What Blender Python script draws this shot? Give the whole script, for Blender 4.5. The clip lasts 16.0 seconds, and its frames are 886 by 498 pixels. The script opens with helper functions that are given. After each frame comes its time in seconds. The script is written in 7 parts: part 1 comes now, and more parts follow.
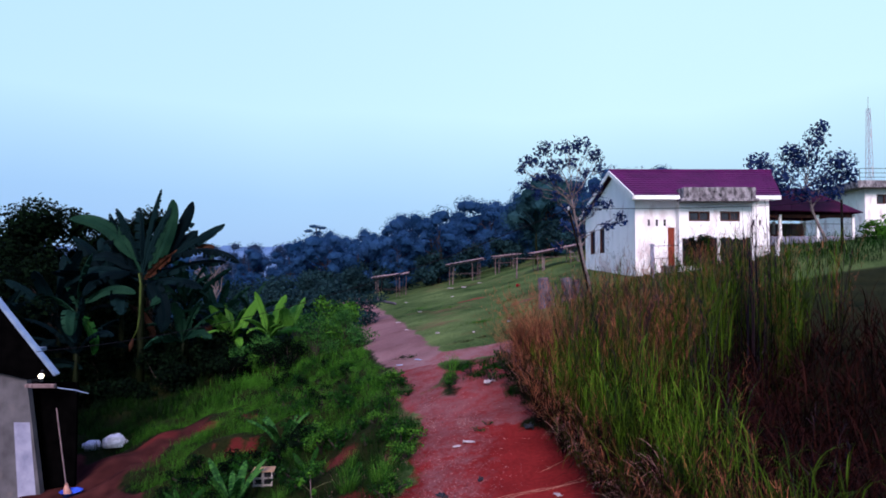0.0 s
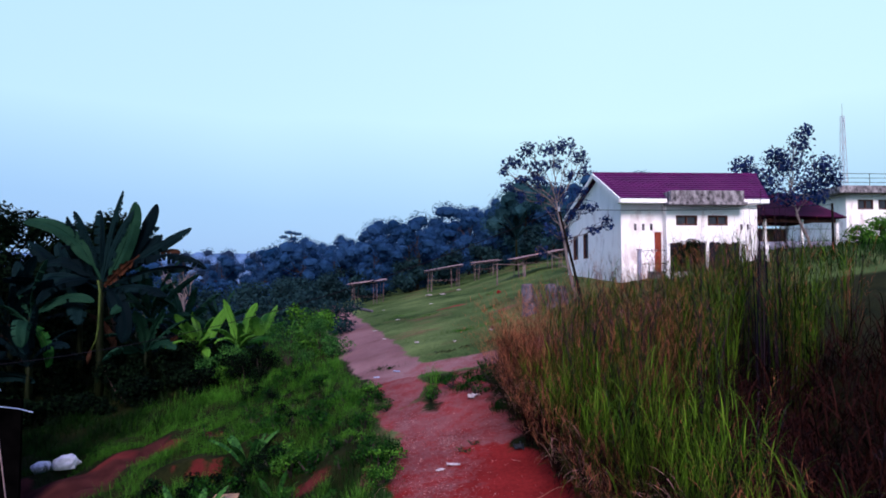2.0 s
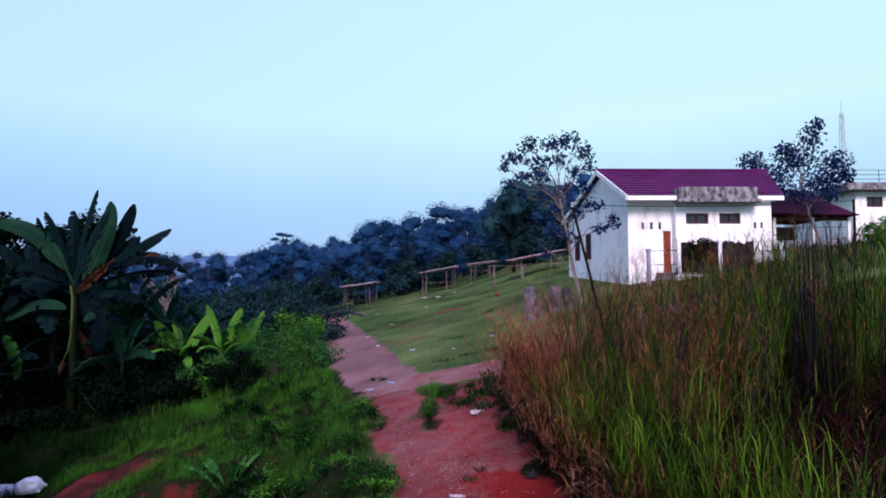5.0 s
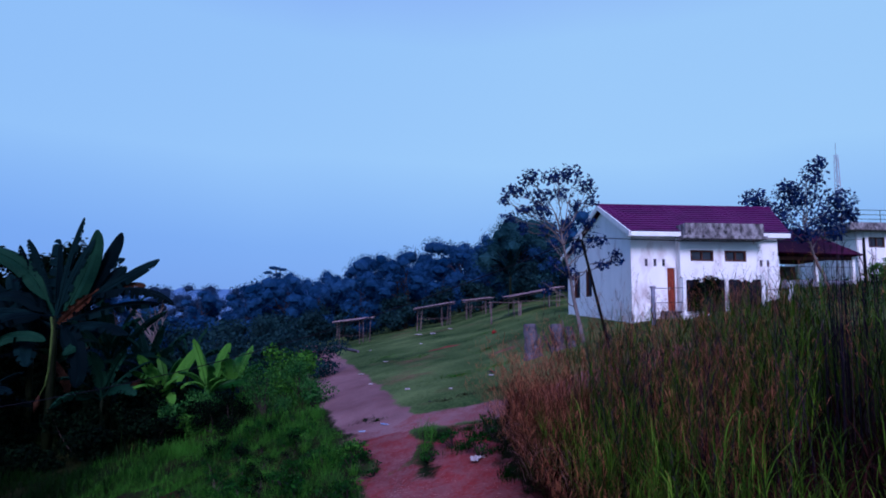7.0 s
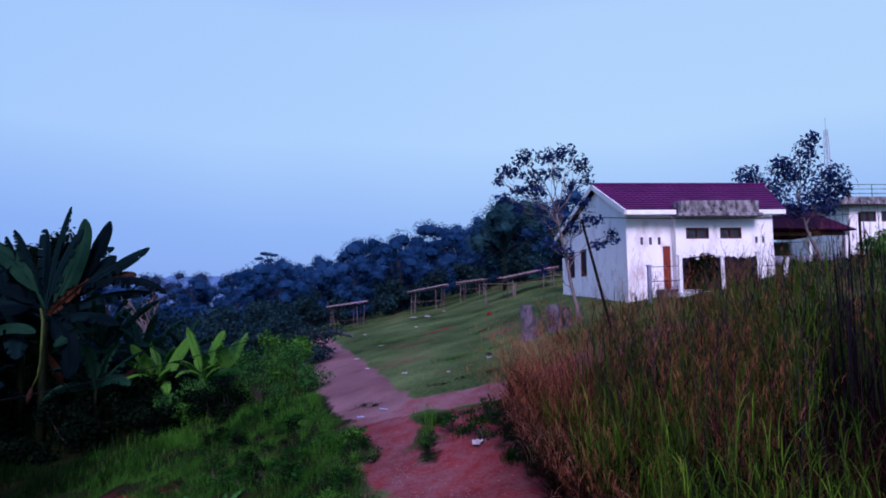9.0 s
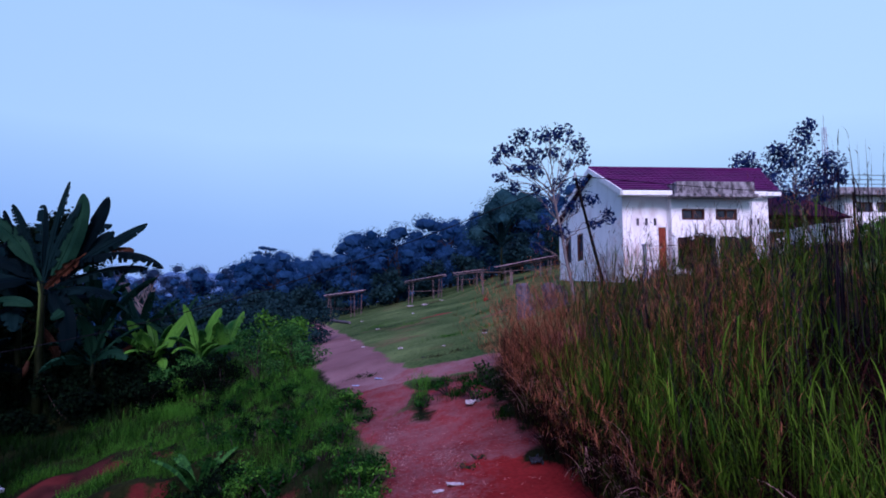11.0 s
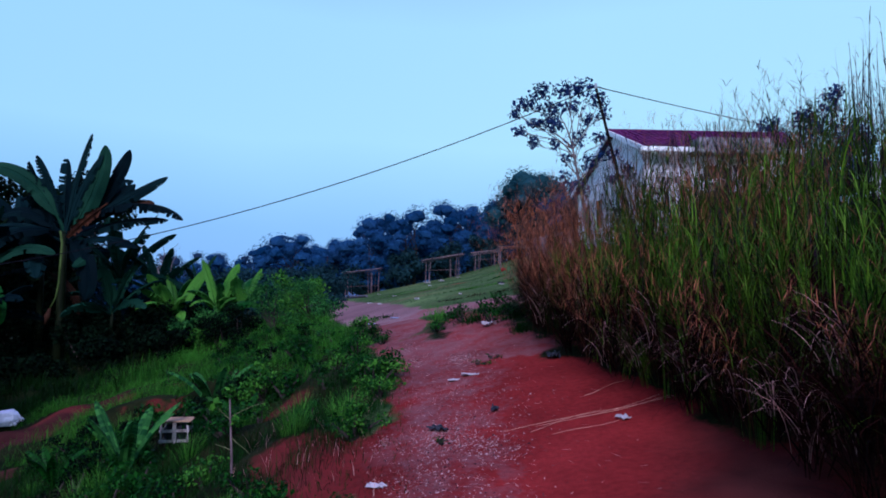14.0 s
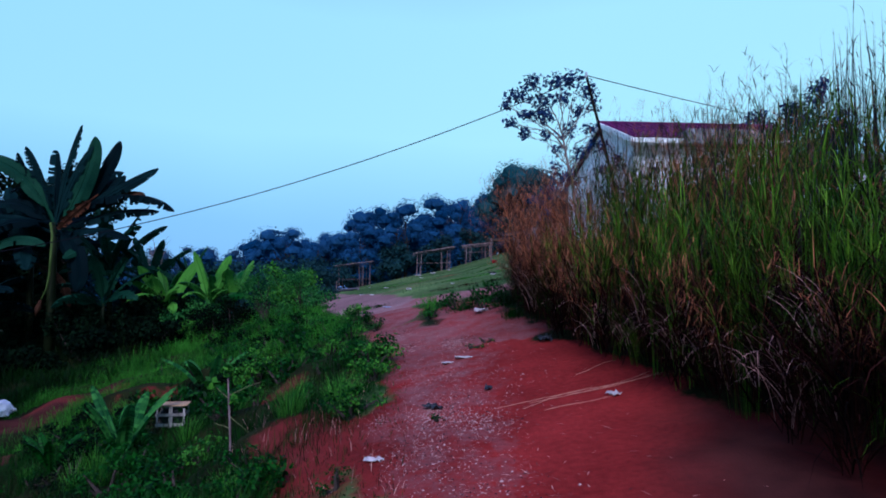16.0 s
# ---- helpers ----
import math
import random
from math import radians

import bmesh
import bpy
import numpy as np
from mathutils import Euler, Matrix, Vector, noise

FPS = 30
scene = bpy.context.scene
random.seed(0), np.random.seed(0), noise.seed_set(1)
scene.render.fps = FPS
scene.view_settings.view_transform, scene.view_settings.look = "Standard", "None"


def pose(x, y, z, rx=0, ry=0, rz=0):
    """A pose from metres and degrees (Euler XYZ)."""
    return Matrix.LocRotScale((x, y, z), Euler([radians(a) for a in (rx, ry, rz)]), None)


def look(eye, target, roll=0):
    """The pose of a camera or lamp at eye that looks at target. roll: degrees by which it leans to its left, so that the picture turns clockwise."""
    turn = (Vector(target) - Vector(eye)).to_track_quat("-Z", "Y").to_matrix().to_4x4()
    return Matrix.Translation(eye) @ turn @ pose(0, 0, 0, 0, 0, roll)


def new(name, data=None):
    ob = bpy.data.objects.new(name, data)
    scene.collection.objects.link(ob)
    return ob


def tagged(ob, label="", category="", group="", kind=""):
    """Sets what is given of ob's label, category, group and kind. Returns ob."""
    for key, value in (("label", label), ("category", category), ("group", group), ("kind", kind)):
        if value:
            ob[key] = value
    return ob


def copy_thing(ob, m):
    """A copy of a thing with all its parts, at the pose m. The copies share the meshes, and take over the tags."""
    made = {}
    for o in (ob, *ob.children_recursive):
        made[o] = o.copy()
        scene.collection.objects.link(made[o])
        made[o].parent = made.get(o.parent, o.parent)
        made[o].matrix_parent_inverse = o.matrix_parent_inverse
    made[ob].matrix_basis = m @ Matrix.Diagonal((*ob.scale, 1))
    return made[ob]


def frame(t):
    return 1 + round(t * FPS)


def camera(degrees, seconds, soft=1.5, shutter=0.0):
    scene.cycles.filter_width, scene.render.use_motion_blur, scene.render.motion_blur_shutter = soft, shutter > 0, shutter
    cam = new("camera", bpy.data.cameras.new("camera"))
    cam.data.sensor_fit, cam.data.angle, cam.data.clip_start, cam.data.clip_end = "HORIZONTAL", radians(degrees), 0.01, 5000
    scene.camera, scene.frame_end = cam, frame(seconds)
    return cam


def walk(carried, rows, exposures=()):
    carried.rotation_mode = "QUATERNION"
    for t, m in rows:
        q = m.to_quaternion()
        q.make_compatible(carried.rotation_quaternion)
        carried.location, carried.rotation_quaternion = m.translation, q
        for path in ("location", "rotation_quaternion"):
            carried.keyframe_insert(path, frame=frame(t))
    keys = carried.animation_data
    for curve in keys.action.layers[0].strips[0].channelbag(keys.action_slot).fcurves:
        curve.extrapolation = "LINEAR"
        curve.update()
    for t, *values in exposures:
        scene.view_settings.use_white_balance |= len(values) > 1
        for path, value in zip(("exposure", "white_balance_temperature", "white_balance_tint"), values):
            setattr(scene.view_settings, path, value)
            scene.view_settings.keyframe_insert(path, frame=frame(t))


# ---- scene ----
cam = camera(71.0, 16.0, soft=1.8)
PATH = [
    (0, (0.138, 1.083, 4.099), (0.119, 3.081, 4.174), 0.2),
    (0.5, (0.071, 1.502, 4.036), (0.086, 3.5, 4.128), 0.1),
    (1, (0.084, 1.818, 4.047), (0.124, 3.816, 4.143), 0.1),
    (1.5, (0.052, 2.142, 4.054), (0.102, 4.14, 4.146), 0.2),
    (2, (0.028, 2.386, 4.074), (0.082, 4.383, 4.171), 0.1),
    (2.5, (0.001, 2.646, 4.087), (0.058, 4.643, 4.183), 0.1),
    (3, (-0.028, 2.922, 4.11), (0.032, 4.919, 4.204), -0.1),
    (3.5, (-0.016, 3.216, 4.113), (0.049, 5.213, 4.206), -0.1),
    (6, (-0.122, 4.596, 4.164), (-0.038, 6.59, 4.296), -0.2),
    (6.5, (-0.131, 4.814, 4.101), (-0.046, 6.801, 4.311), 0.4),
    (7, (-0.193, 4.937, 4.114), (-0.099, 6.923, 4.332), 0.5),
    (7.5, (-0.241, 5.048, 4.136), (-0.136, 7.036, 4.324), 0.3),
    (8, (-0.256, 5.118, 4.164), (-0.142, 7.108, 4.326), -0.7),
    (8.5, (-0.296, 5.114, 4.176), (-0.176, 7.104, 4.338), -0.8),
    (9, (-0.333, 5.189, 4.152), (-0.21, 7.178, 4.313), -0.7),
    (11.5, (-0.245, 5.151, 2.884), (-0.123, 7.14, 3.048), 0.0),
    (12, (-0.254, 5.183, 2.575), (-0.141, 7.174, 2.735), 0.2),
    (12.5, (-0.255, 5.276, 2.257), (-0.159, 7.267, 2.419), 0.4),
    (13, (-0.24, 5.366, 1.882), (-0.164, 7.358, 2.042), 0.5),
    (13.5, (-0.213, 5.444, 1.551), (-0.144, 7.436, 1.718), 0.3),
    (14, (-0.221, 5.44, 1.317), (-0.151, 7.432, 1.483), 0.6),
    (14.5, (-0.222, 5.441, 1.228), (-0.147, 7.432, 1.396), 0.6),
    (15, (-0.252, 5.375, 1.191), (-0.166, 7.367, 1.355), 0.5),
    (15.5, (-0.26, 5.365, 1.157), (-0.166, 7.357, 1.309), 0.4),
    (16, (-0.276, 5.309, 1.136), (-0.175, 7.301, 1.286), 0.4),
]
EXPOSURES = [(0.0, 0.0, 6450, 10), (6.0, 0.0, 6350, 11), (6.5, -0.33, 5700, 16), (7.0, -0.67, 4950, 20), (7.5, -0.67, 4950, 22), (8.0, -0.63, 5050, 24), (9.0, -0.49, 5450, 28), (12.0, -0.39, 5450, 24), (14.0, -0.29, 5150, 8), (16.0, -0.21, 5050, -3)]
walk(cam, [(t, look(eye, target, roll)) for t, eye, target, roll in PATH], EXPOSURES)

# ---- world and light ----
SUN_FROM = Vector((-0.06, -0.78, 0.62)).normalized()
world = bpy.data.worlds.new("dusk_sky")
scene.world = world
world.use_nodes = True
wn, wl = world.node_tree.nodes, world.node_tree.links
wn.clear()
w_out = wn.new("ShaderNodeOutputWorld")
w_bg = wn.new("ShaderNodeBackground")
w_co = wn.new("ShaderNodeTexCoord")
w_sep = wn.new("ShaderNodeSeparateXYZ")
w_ramp = wn.new("ShaderNodeValToRGB")
w_noise = wn.new("ShaderNodeTexNoise")
w_noise.inputs["Scale"].default_value = 1.6
w_noise.inputs["Detail"].default_value = 3.0
w_add = wn.new("ShaderNodeMath")
w_add.operation = "MULTIPLY_ADD"
w_add.inputs[1].default_value = 0.10
w_sky = wn.new("ShaderNodeTexSky")
w_sky.sky_type, w_sky.sun_disc = "NISHITA", False
w_sky.sun_elevation = math.asin(SUN_FROM.z)
w_sky.sun_rotation = math.atan2(SUN_FROM.x, SUN_FROM.y)
w_mix = wn.new("ShaderNodeMixRGB")
w_mix.inputs[0].default_value = 0.012
stops = w_ramp.color_ramp.elements
stops[0].position, stops[0].color = 0.03, (0.30, 0.50, 0.86, 1)
stops[1].position, stops[1].color = 1.0, (0.20, 0.24, 0.95, 1)
for at, col in ((0.16, (0.40, 0.64, 0.92, 1)), (0.30, (0.62, 0.90, 0.99, 1)), (0.48, (0.60, 0.88, 1.0, 1)), (0.72, (0.36, 0.44, 1.0, 1))):
    stops.new(at).color = col
wl.new(w_co.outputs["Generated"], w_sep.inputs[0])
wl.new(w_co.outputs["Generated"], w_noise.inputs["Vector"])
wl.new(w_noise.outputs["Fac"], w_add.inputs[0])
wl.new(w_sep.outputs["Z"], w_add.inputs[2])
wl.new(w_add.outputs[0], w_ramp.inputs[0])
w_side, w_tone = wn.new("ShaderNodeValToRGB"), wn.new("ShaderNodeMixRGB")
w_half = wn.new("ShaderNodeMath")
w_half.operation = "MULTIPLY_ADD"
w_half.inputs[1].default_value, w_half.inputs[2].default_value = 0.5, 0.5
wl.new(w_sep.outputs["X"], w_half.inputs[0])
wl.new(w_half.outputs[0], w_side.inputs[0])
w_side.color_ramp.elements[0].position, w_side.color_ramp.elements[0].color = 0.22, (0.88, 0.91, 1.0, 1)
w_side.color_ramp.elements[1].position, w_side.color_ramp.elements[1].color = 0.62, (1.03, 1.02, 1.0, 1)
w_tone.blend_type = "MULTIPLY"
w_tone.inputs[0].default_value = 1.0
wl.new(w_ramp.outputs[0], w_tone.inputs[1])
wl.new(w_side.outputs[0], w_tone.inputs[2])
wl.new(w_tone.outputs[0], w_mix.inputs[1])
wl.new(w_sky.outputs[0], w_mix.inputs[2])
wl.new(w_mix.outputs[0], w_bg.inputs["Color"])
wl.new(w_bg.outputs[0], w_out.inputs["Surface"])
w_bg.inputs["Strength"].default_value = 1.0

sun_data = bpy.data.lights.new("sun", "SUN")
sun_data.energy, sun_data.angle, sun_data.color = 4.8, radians(24), (1.0, 0.83, 0.90)
sun = new("sun", sun_data)
sun.matrix_world = look(SUN_FROM * 60, (0, 0, 0))

# ---- materials ----


def material(name, low, high, scale=6.0, rough=0.8, bump=0.2, fine=60.0, spec=0.06, metal=0.0, island=0.0, obj=0.0,
             glow=0.0, stain=None, stain_scale=0.8, stain_amount=0.5, through_light=0.0, stretch=(1, 1, 1)):
    """A surface with two scales of variation: broad colour drift between low and high, fine grain in colour and relief."""
    m = bpy.data.materials.new(name)
    m.use_nodes = True
    n, l = m.node_tree.nodes, m.node_tree.links
    b = n["Principled BSDF"]
    geo, co = n.new("ShaderNodeNewGeometry"), n.new("ShaderNodeTexCoord")
    mp = n.new("ShaderNodeMapping")
    mp.inputs["Scale"].default_value = stretch
    l.new(geo.outputs["Position"] if obj == 0 else co.outputs["Object"], mp.inputs["Vector"])
    broad, grain = n.new("ShaderNodeTexNoise"), n.new("ShaderNodeTexNoise")
    broad.inputs["Scale"].default_value, broad.inputs["Detail"].default_value = scale, 5.0
    grain.inputs["Scale"].default_value, grain.inputs["Detail"].default_value = fine, 3.0
    l.new(mp.outputs[0], broad.inputs["Vector"])
    l.new(mp.outputs[0], grain.inputs["Vector"])
    mixv = n.new("ShaderNodeMath")
    mixv.operation = "MULTIPLY_ADD"
    mixv.inputs[1].default_value, mixv.inputs[2].default_value = 0.35, -0.17
    l.new(grain.outputs["Fac"], mixv.inputs[0])
    total = n.new("ShaderNodeMath")
    l.new(broad.outputs["Fac"], total.inputs[0])
    l.new(mixv.outputs[0], total.inputs[1])
    fac = total
    if island or obj:
        more = n.new("ShaderNodeMath")
        more.operation = "MULTIPLY_ADD"
        amount = island or obj
        if island:
            l.new(geo.outputs["Random Per Island"], more.inputs[0])
        else:
            oi = n.new("ShaderNodeObjectInfo")
            l.new(oi.outputs["Random"], more.inputs[0])
        more.inputs[1].default_value = amount
        l.new(total.outputs[0], more.inputs[2])
        shift = n.new("ShaderNodeMath")
        shift.inputs[1].default_value = -amount / 2
        l.new(more.outputs[0], shift.inputs[0])
        fac = shift
    ramp = n.new("ShaderNodeValToRGB")
    e = ramp.color_ramp.elements
    e[0].position, e[0].color = 0.3, (*low, 1)
    e[1].position, e[1].color = 0.7, (*high, 1)
    l.new(fac.outputs[0], ramp.inputs[0])
    colour = ramp.outputs[0]
    if stain:
        sn, sr, sm = n.new("ShaderNodeTexNoise"), n.new("ShaderNodeValToRGB"), n.new("ShaderNodeMixRGB")
        sn.inputs["Scale"].default_value, sn.inputs["Detail"].default_value = stain_scale, 8.0
        l.new(mp.outputs[0], sn.inputs["Vector"])
        sr.color_ramp.elements[0].position = 0.62 - stain_amount * 0.25
        sr.color_ramp.elements[1].position = 0.72
        l.new(sn.outputs["Fac"], sr.inputs[0])
        l.new(sr.outputs[0], sm.inputs[0])
        l.new(colour, sm.inputs[1])
        sm.inputs[2].default_value = (*stain, 1)
        colour = sm.outputs[0]
    l.new(colour, b.inputs["Base Color"])
    b.inputs["Roughness"].default_value, b.inputs["Metallic"].default_value = rough, metal
    b.inputs["Specular IOR Level"].default_value = spec
    if bump:
        bp = n.new("ShaderNodeBump")
        bp.inputs["Strength"].default_value, bp.inputs["Distance"].default_value = bump, 0.02
        l.new(grain.outputs["Fac"], bp.inputs["Height"])
        l.new(bp.outputs[0], b.inputs["Normal"])
    if glow:
        l.new(colour, b.inputs["Emission Color"])
        b.inputs["Emission Strength"].default_value = glow
    if through_light:
        tr, mx = n.new("ShaderNodeBsdfTranslucent"), n.new("ShaderNodeMixShader")
        l.new(colour, tr.inputs["Color"])
        mx.inputs[0].default_value = through_light
        l.new(b.outputs[0], mx.inputs[1])
        l.new(tr.outputs[0], mx.inputs[2])
        l.new(mx.outputs[0], n["Material Output"].inputs["Surface"])
    return m


def earth_material():
    """Red laterite, pale trodden track and turf, told apart by two attributes of the ground sheet, with broken edges."""
    m = bpy.data.materials.new("earth")
    m.use_nodes = True
    n, l = m.node_tree.nodes, m.node_tree.links
    b = n["Principled BSDF"]
    geo = n.new("ShaderNodeNewGeometry")

    def tex(scale, detail=6.0):
        t = n.new("ShaderNodeTexNoise")
        t.inputs["Scale"].default_value, t.inputs["Detail"].default_value = scale, detail
        l.new(geo.outputs["Position"], t.inputs["Vector"])
        return t.outputs["Fac"]

    def ramp(source, p0, c0, p1, c1):
        r = n.new("ShaderNodeValToRGB")
        r.color_ramp.elements[0].position, r.color_ramp.elements[0].color = p0, (*c0, 1)
        r.color_ramp.elements[1].position, r.color_ramp.elements[1].color = p1, (*c1, 1)
        l.new(source, r.inputs[0])
        return r.outputs[0]

    def mix(f, a, c):
        x = n.new("ShaderNodeMixRGB")
        l.new(f, x.inputs[0])
        l.new(a, x.inputs[1])
        l.new(c, x.inputs[2])
        return x.outputs[0]

    def attr(name):
        a = n.new("ShaderNodeAttribute")
        a.attribute_name = name
        return a.outputs["Fac"]

    def madd(a, k, c):
        x = n.new("ShaderNodeMath")
        x.operation = "MULTIPLY_ADD"
        l.new(a, x.inputs[0])
        x.inputs[1].default_value = k
        if isinstance(c, float):
            x.inputs[2].default_value = c
        else:
            l.new(c, x.inputs[2])
        return x.outputs[0]

    soil = ramp(madd(tex(14), 0.4, madd(tex(0.7), 0.8, -0.1)), 0.3, (0.076, 0.0058, 0.0066), 0.75, (0.226, 0.0200, 0.0205))
    pale = ramp(madd(tex(30), 0.5, madd(tex(0.5), 0.7, -0.1)), 0.3, (0.105, 0.050, 0.055), 0.75, (0.245, 0.146, 0.154))
    turf = ramp(madd(tex(9), 0.5, madd(tex(0.35), 0.9, -0.2)), 0.3, (0.012, 0.034, 0.008), 0.72, (0.098, 0.140, 0.048))
    bare = ramp(madd(tex(2.2), 0.3, madd(tex(0.3, 5.0), 0.9, -0.1)), 0.57, (0, 0, 0), 0.74, (0.7, 0.7, 0.7))
    turf = mix(bare, turf, ramp(tex(3), 0.3, (0.070, 0.034, 0.018), 0.7, (0.150, 0.085, 0.058)))
    # dead litter in rank growth, nearly black for the shade under the blades
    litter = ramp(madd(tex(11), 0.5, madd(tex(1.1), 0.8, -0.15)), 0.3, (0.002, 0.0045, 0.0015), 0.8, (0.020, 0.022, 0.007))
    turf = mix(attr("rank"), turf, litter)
    grit = ramp(madd(tex(13), 0.5, madd(tex(2.4), 0.7, -0.1)), 0.40, (0, 0, 0), 0.60, (1, 1, 1))
    patch = n.new("ShaderNodeMath")
    patch.use_clamp = True
    l.new(madd(attr("pale"), 1.3, -0.40), patch.inputs[0])
    l.new(madd(grit, 0.4, 0.0), patch.inputs[1])
    dirt = mix(patch.outputs[0], soil, pale)
    # darker red earth, also standing in for shade on the ground
    darkened = ramp(tex(1.7), 0.3, (0.022, 0.0062, 0.0062), 0.75, (0.062, 0.0175, 0.0160))
    dirt = mix(attr("darkened"), dirt, darkened)
    edge = madd(tex(22.0), 0.4, madd(tex(5.0), 0.6, madd(tex(1.3), 0.7, madd(attr("dirt"), 1.6, -1.30))))
    sharp = ramp(edge, 0.34, (0, 0, 0), 0.66, (1, 1, 1))
    colour = mix(sharp, turf, dirt)
    l.new(colour, b.inputs["Base Color"])
    b.inputs["Roughness"].default_value, b.inputs["Specular IOR Level"].default_value = 0.95, 0.04
    bp, bp2 = n.new("ShaderNodeBump"), n.new("ShaderNodeBump")
    bp.inputs["Strength"].default_value, bp.inputs["Distance"].default_value = 0.5, 0.02
    bp2.inputs["Strength"].default_value, bp2.inputs["Distance"].default_value = 0.25, 0.03
    l.new(tex(38), bp.inputs["Height"])
    l.new(tex(4), bp2.inputs["Height"])
    l.new(bp2.outputs[0], bp.inputs["Normal"])
    l.new(bp.outputs[0], b.inputs["Normal"])
    return m


EARTH = earth_material()
PLASTER = material("white_plaster", (0.80, 0.78, 0.81), (0.90, 0.87, 0.90), 1.2, 0.85, 0.15, 40, stain=(0.56, 0.48, 0.50), stain_scale=1.6, stain_amount=0.22, stretch=(1, 1, 0.45))
STAINED = material("mouldy_concrete", (0.10, 0.085, 0.10), (0.33, 0.31, 0.34), 5.0, 0.9, 0.3, 45, stain=(0.012, 0.012, 0.016), stain_scale=6.0, stain_amount=0.75, stretch=(1, 1, 0.6))
OLDWALL = material("weathered_plaster", (0.06, 0.056, 0.066), (0.115, 0.108, 0.122), 1.8, 0.9, 0.25, 50, stain=(0.16, 0.13, 0.12), stain_scale=1.1, stain_amount=0.4)
# darker copy of the house roof's maroon, for the shelter roof in shade
ROOFDARK = material("shaded_maroon_roof", (0.024, 0.002, 0.016), (0.05, 0.006, 0.030), 1.0, 0.7, 0.08, 30)
ROOFRED = material("maroon_roof_sheet", (0.05, 0.003, 0.046), (0.088, 0.007, 0.075), 1.0, 0.6, 0.08, 30, 0.12)
WHITEPAINT = material("white_painted_board", (0.72, 0.72, 0.74), (0.86, 0.86, 0.88), 3, 0.6, 0.05, 50)
REDDOOR = material("reddish_wood", (0.13, 0.022, 0.016), (0.22, 0.05, 0.03), 3, 0.55, 0.1, 40, stretch=(6, 6, 1))
FRAMEWOOD = material("dark_window_wood", (0.045, 0.016, 0.014), (0.085, 0.034, 0.028), 4, 0.6, 0.1, 50)
DARKNET = material("dark_shade_net", (0.005, 0.005, 0.009), (0.018, 0.018, 0.028), 5, 0.9, 0.4, 120)
TIMBER = material("grey_weathered_timber", (0.09, 0.060, 0.068), (0.23, 0.165, 0.180), 3, 0.85, 0.3, 60, obj=0.4, stretch=(4, 4, 1))
THATCH = material("weathered_board_roof", (0.15, 0.100, 0.110), (0.30, 0.215, 0.235), 3, 0.9, 0.4, 50, obj=0.3)
# charred wood, also used as the unlit dark behind the house openings
CHARSHADE = material("charred_wood_and_shade", (0.020, 0.018, 0.026), (0.110, 0.096, 0.125), 5, 0.9, 0.5, 40, obj=0.3)
BARK = material("grey_brown_bark", (0.016, 0.012, 0.012), (0.05, 0.037, 0.035), 5, 0.9, 0.5, 30, stretch=(1, 1, 0.3))
PALEBARK = material("pale_bark", (0.08, 0.065, 0.068), (0.19, 0.155, 0.165), 5, 0.9, 0.4, 30, stretch=(1, 1, 0.3))
POLEWOOD = material("dark_pole_wood", (0.003, 0.0025, 0.003), (0.01, 0.007, 0.007), 4, 0.85, 0.4, 50, stretch=(3, 3, 0.4))
# near-black, stands in for the shade under the roof and in the porch
PORCHSHADE = material("shade_board", (0.0006, 0.0006, 0.0008), (0.002, 0.0018, 0.002), 4, 0.9, 0.2, 50, spec=0.0)
CABLE = material("black_cable", (0.003, 0.003, 0.005), (0.008, 0.008, 0.012), 5, 0.85, 0.0)
METAL = material("grey_galvanised_steel", (0.22, 0.24, 0.28), (0.38, 0.40, 0.44), 5, 0.45, 0.1, 40, metal=0.6)
TOWERPAINT = material("faded_tower_paint", (0.26, 0.26, 0.38), (0.40, 0.37, 0.47), 0.4, 0.6, 0.0)
SHEET = material("bluish_zinc_sheet", (0.20, 0.27, 0.44), (0.34, 0.42, 0.58), 2, 0.35, 0.1, 20, metal=0.5)
SACK = material("white_woven_sack", (0.55, 0.55, 0.60), (0.78, 0.78, 0.84), 5, 0.75, 0.4, 110)
PAPER = material("white_litter", (0.20, 0.17, 0.19), (0.52, 0.47, 0.51), 10, 0.7, 0.2, 60)
DARKLITTER = material("black_plastic", (0.010, 0.010, 0.014), (0.03, 0.03, 0.04), 10, 0.4, 0.2, 60)
REDPLASTIC = material("red_plastic", (0.14, 0.006, 0.010), (0.24, 0.014, 0.018), 10, 0.4, 0.1, 60)
BLUEPLASTIC = material("blue_plastic", (0.02, 0.05, 0.38), (0.04, 0.10, 0.55), 10, 0.4, 0.1, 60)
CRATEWOOD = material("whitewashed_wood", (0.16, 0.135, 0.13), (0.36, 0.32, 0.31), 8, 0.8, 0.3, 60, obj=0.25)
STRAW = material("dry_straw", (0.24, 0.10, 0.075), (0.52, 0.28, 0.22), 8, 0.8, 0.1, 60, island=0.5)
PEBBLE = material("pale_pebble", (0.020, 0.008, 0.012), (0.32, 0.20, 0.205), 2, 0.85, 0.2, 60, island=1.2)
GLASS = material("dark_window_glass", (0.012, 0.012, 0.018), (0.03, 0.03, 0.04), 2, 0.12, 0.0, spec=0.5)
# haze is put into the hill colour, which also glows a little
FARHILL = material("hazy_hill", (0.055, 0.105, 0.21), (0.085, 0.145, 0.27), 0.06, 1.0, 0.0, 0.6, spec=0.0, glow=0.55)

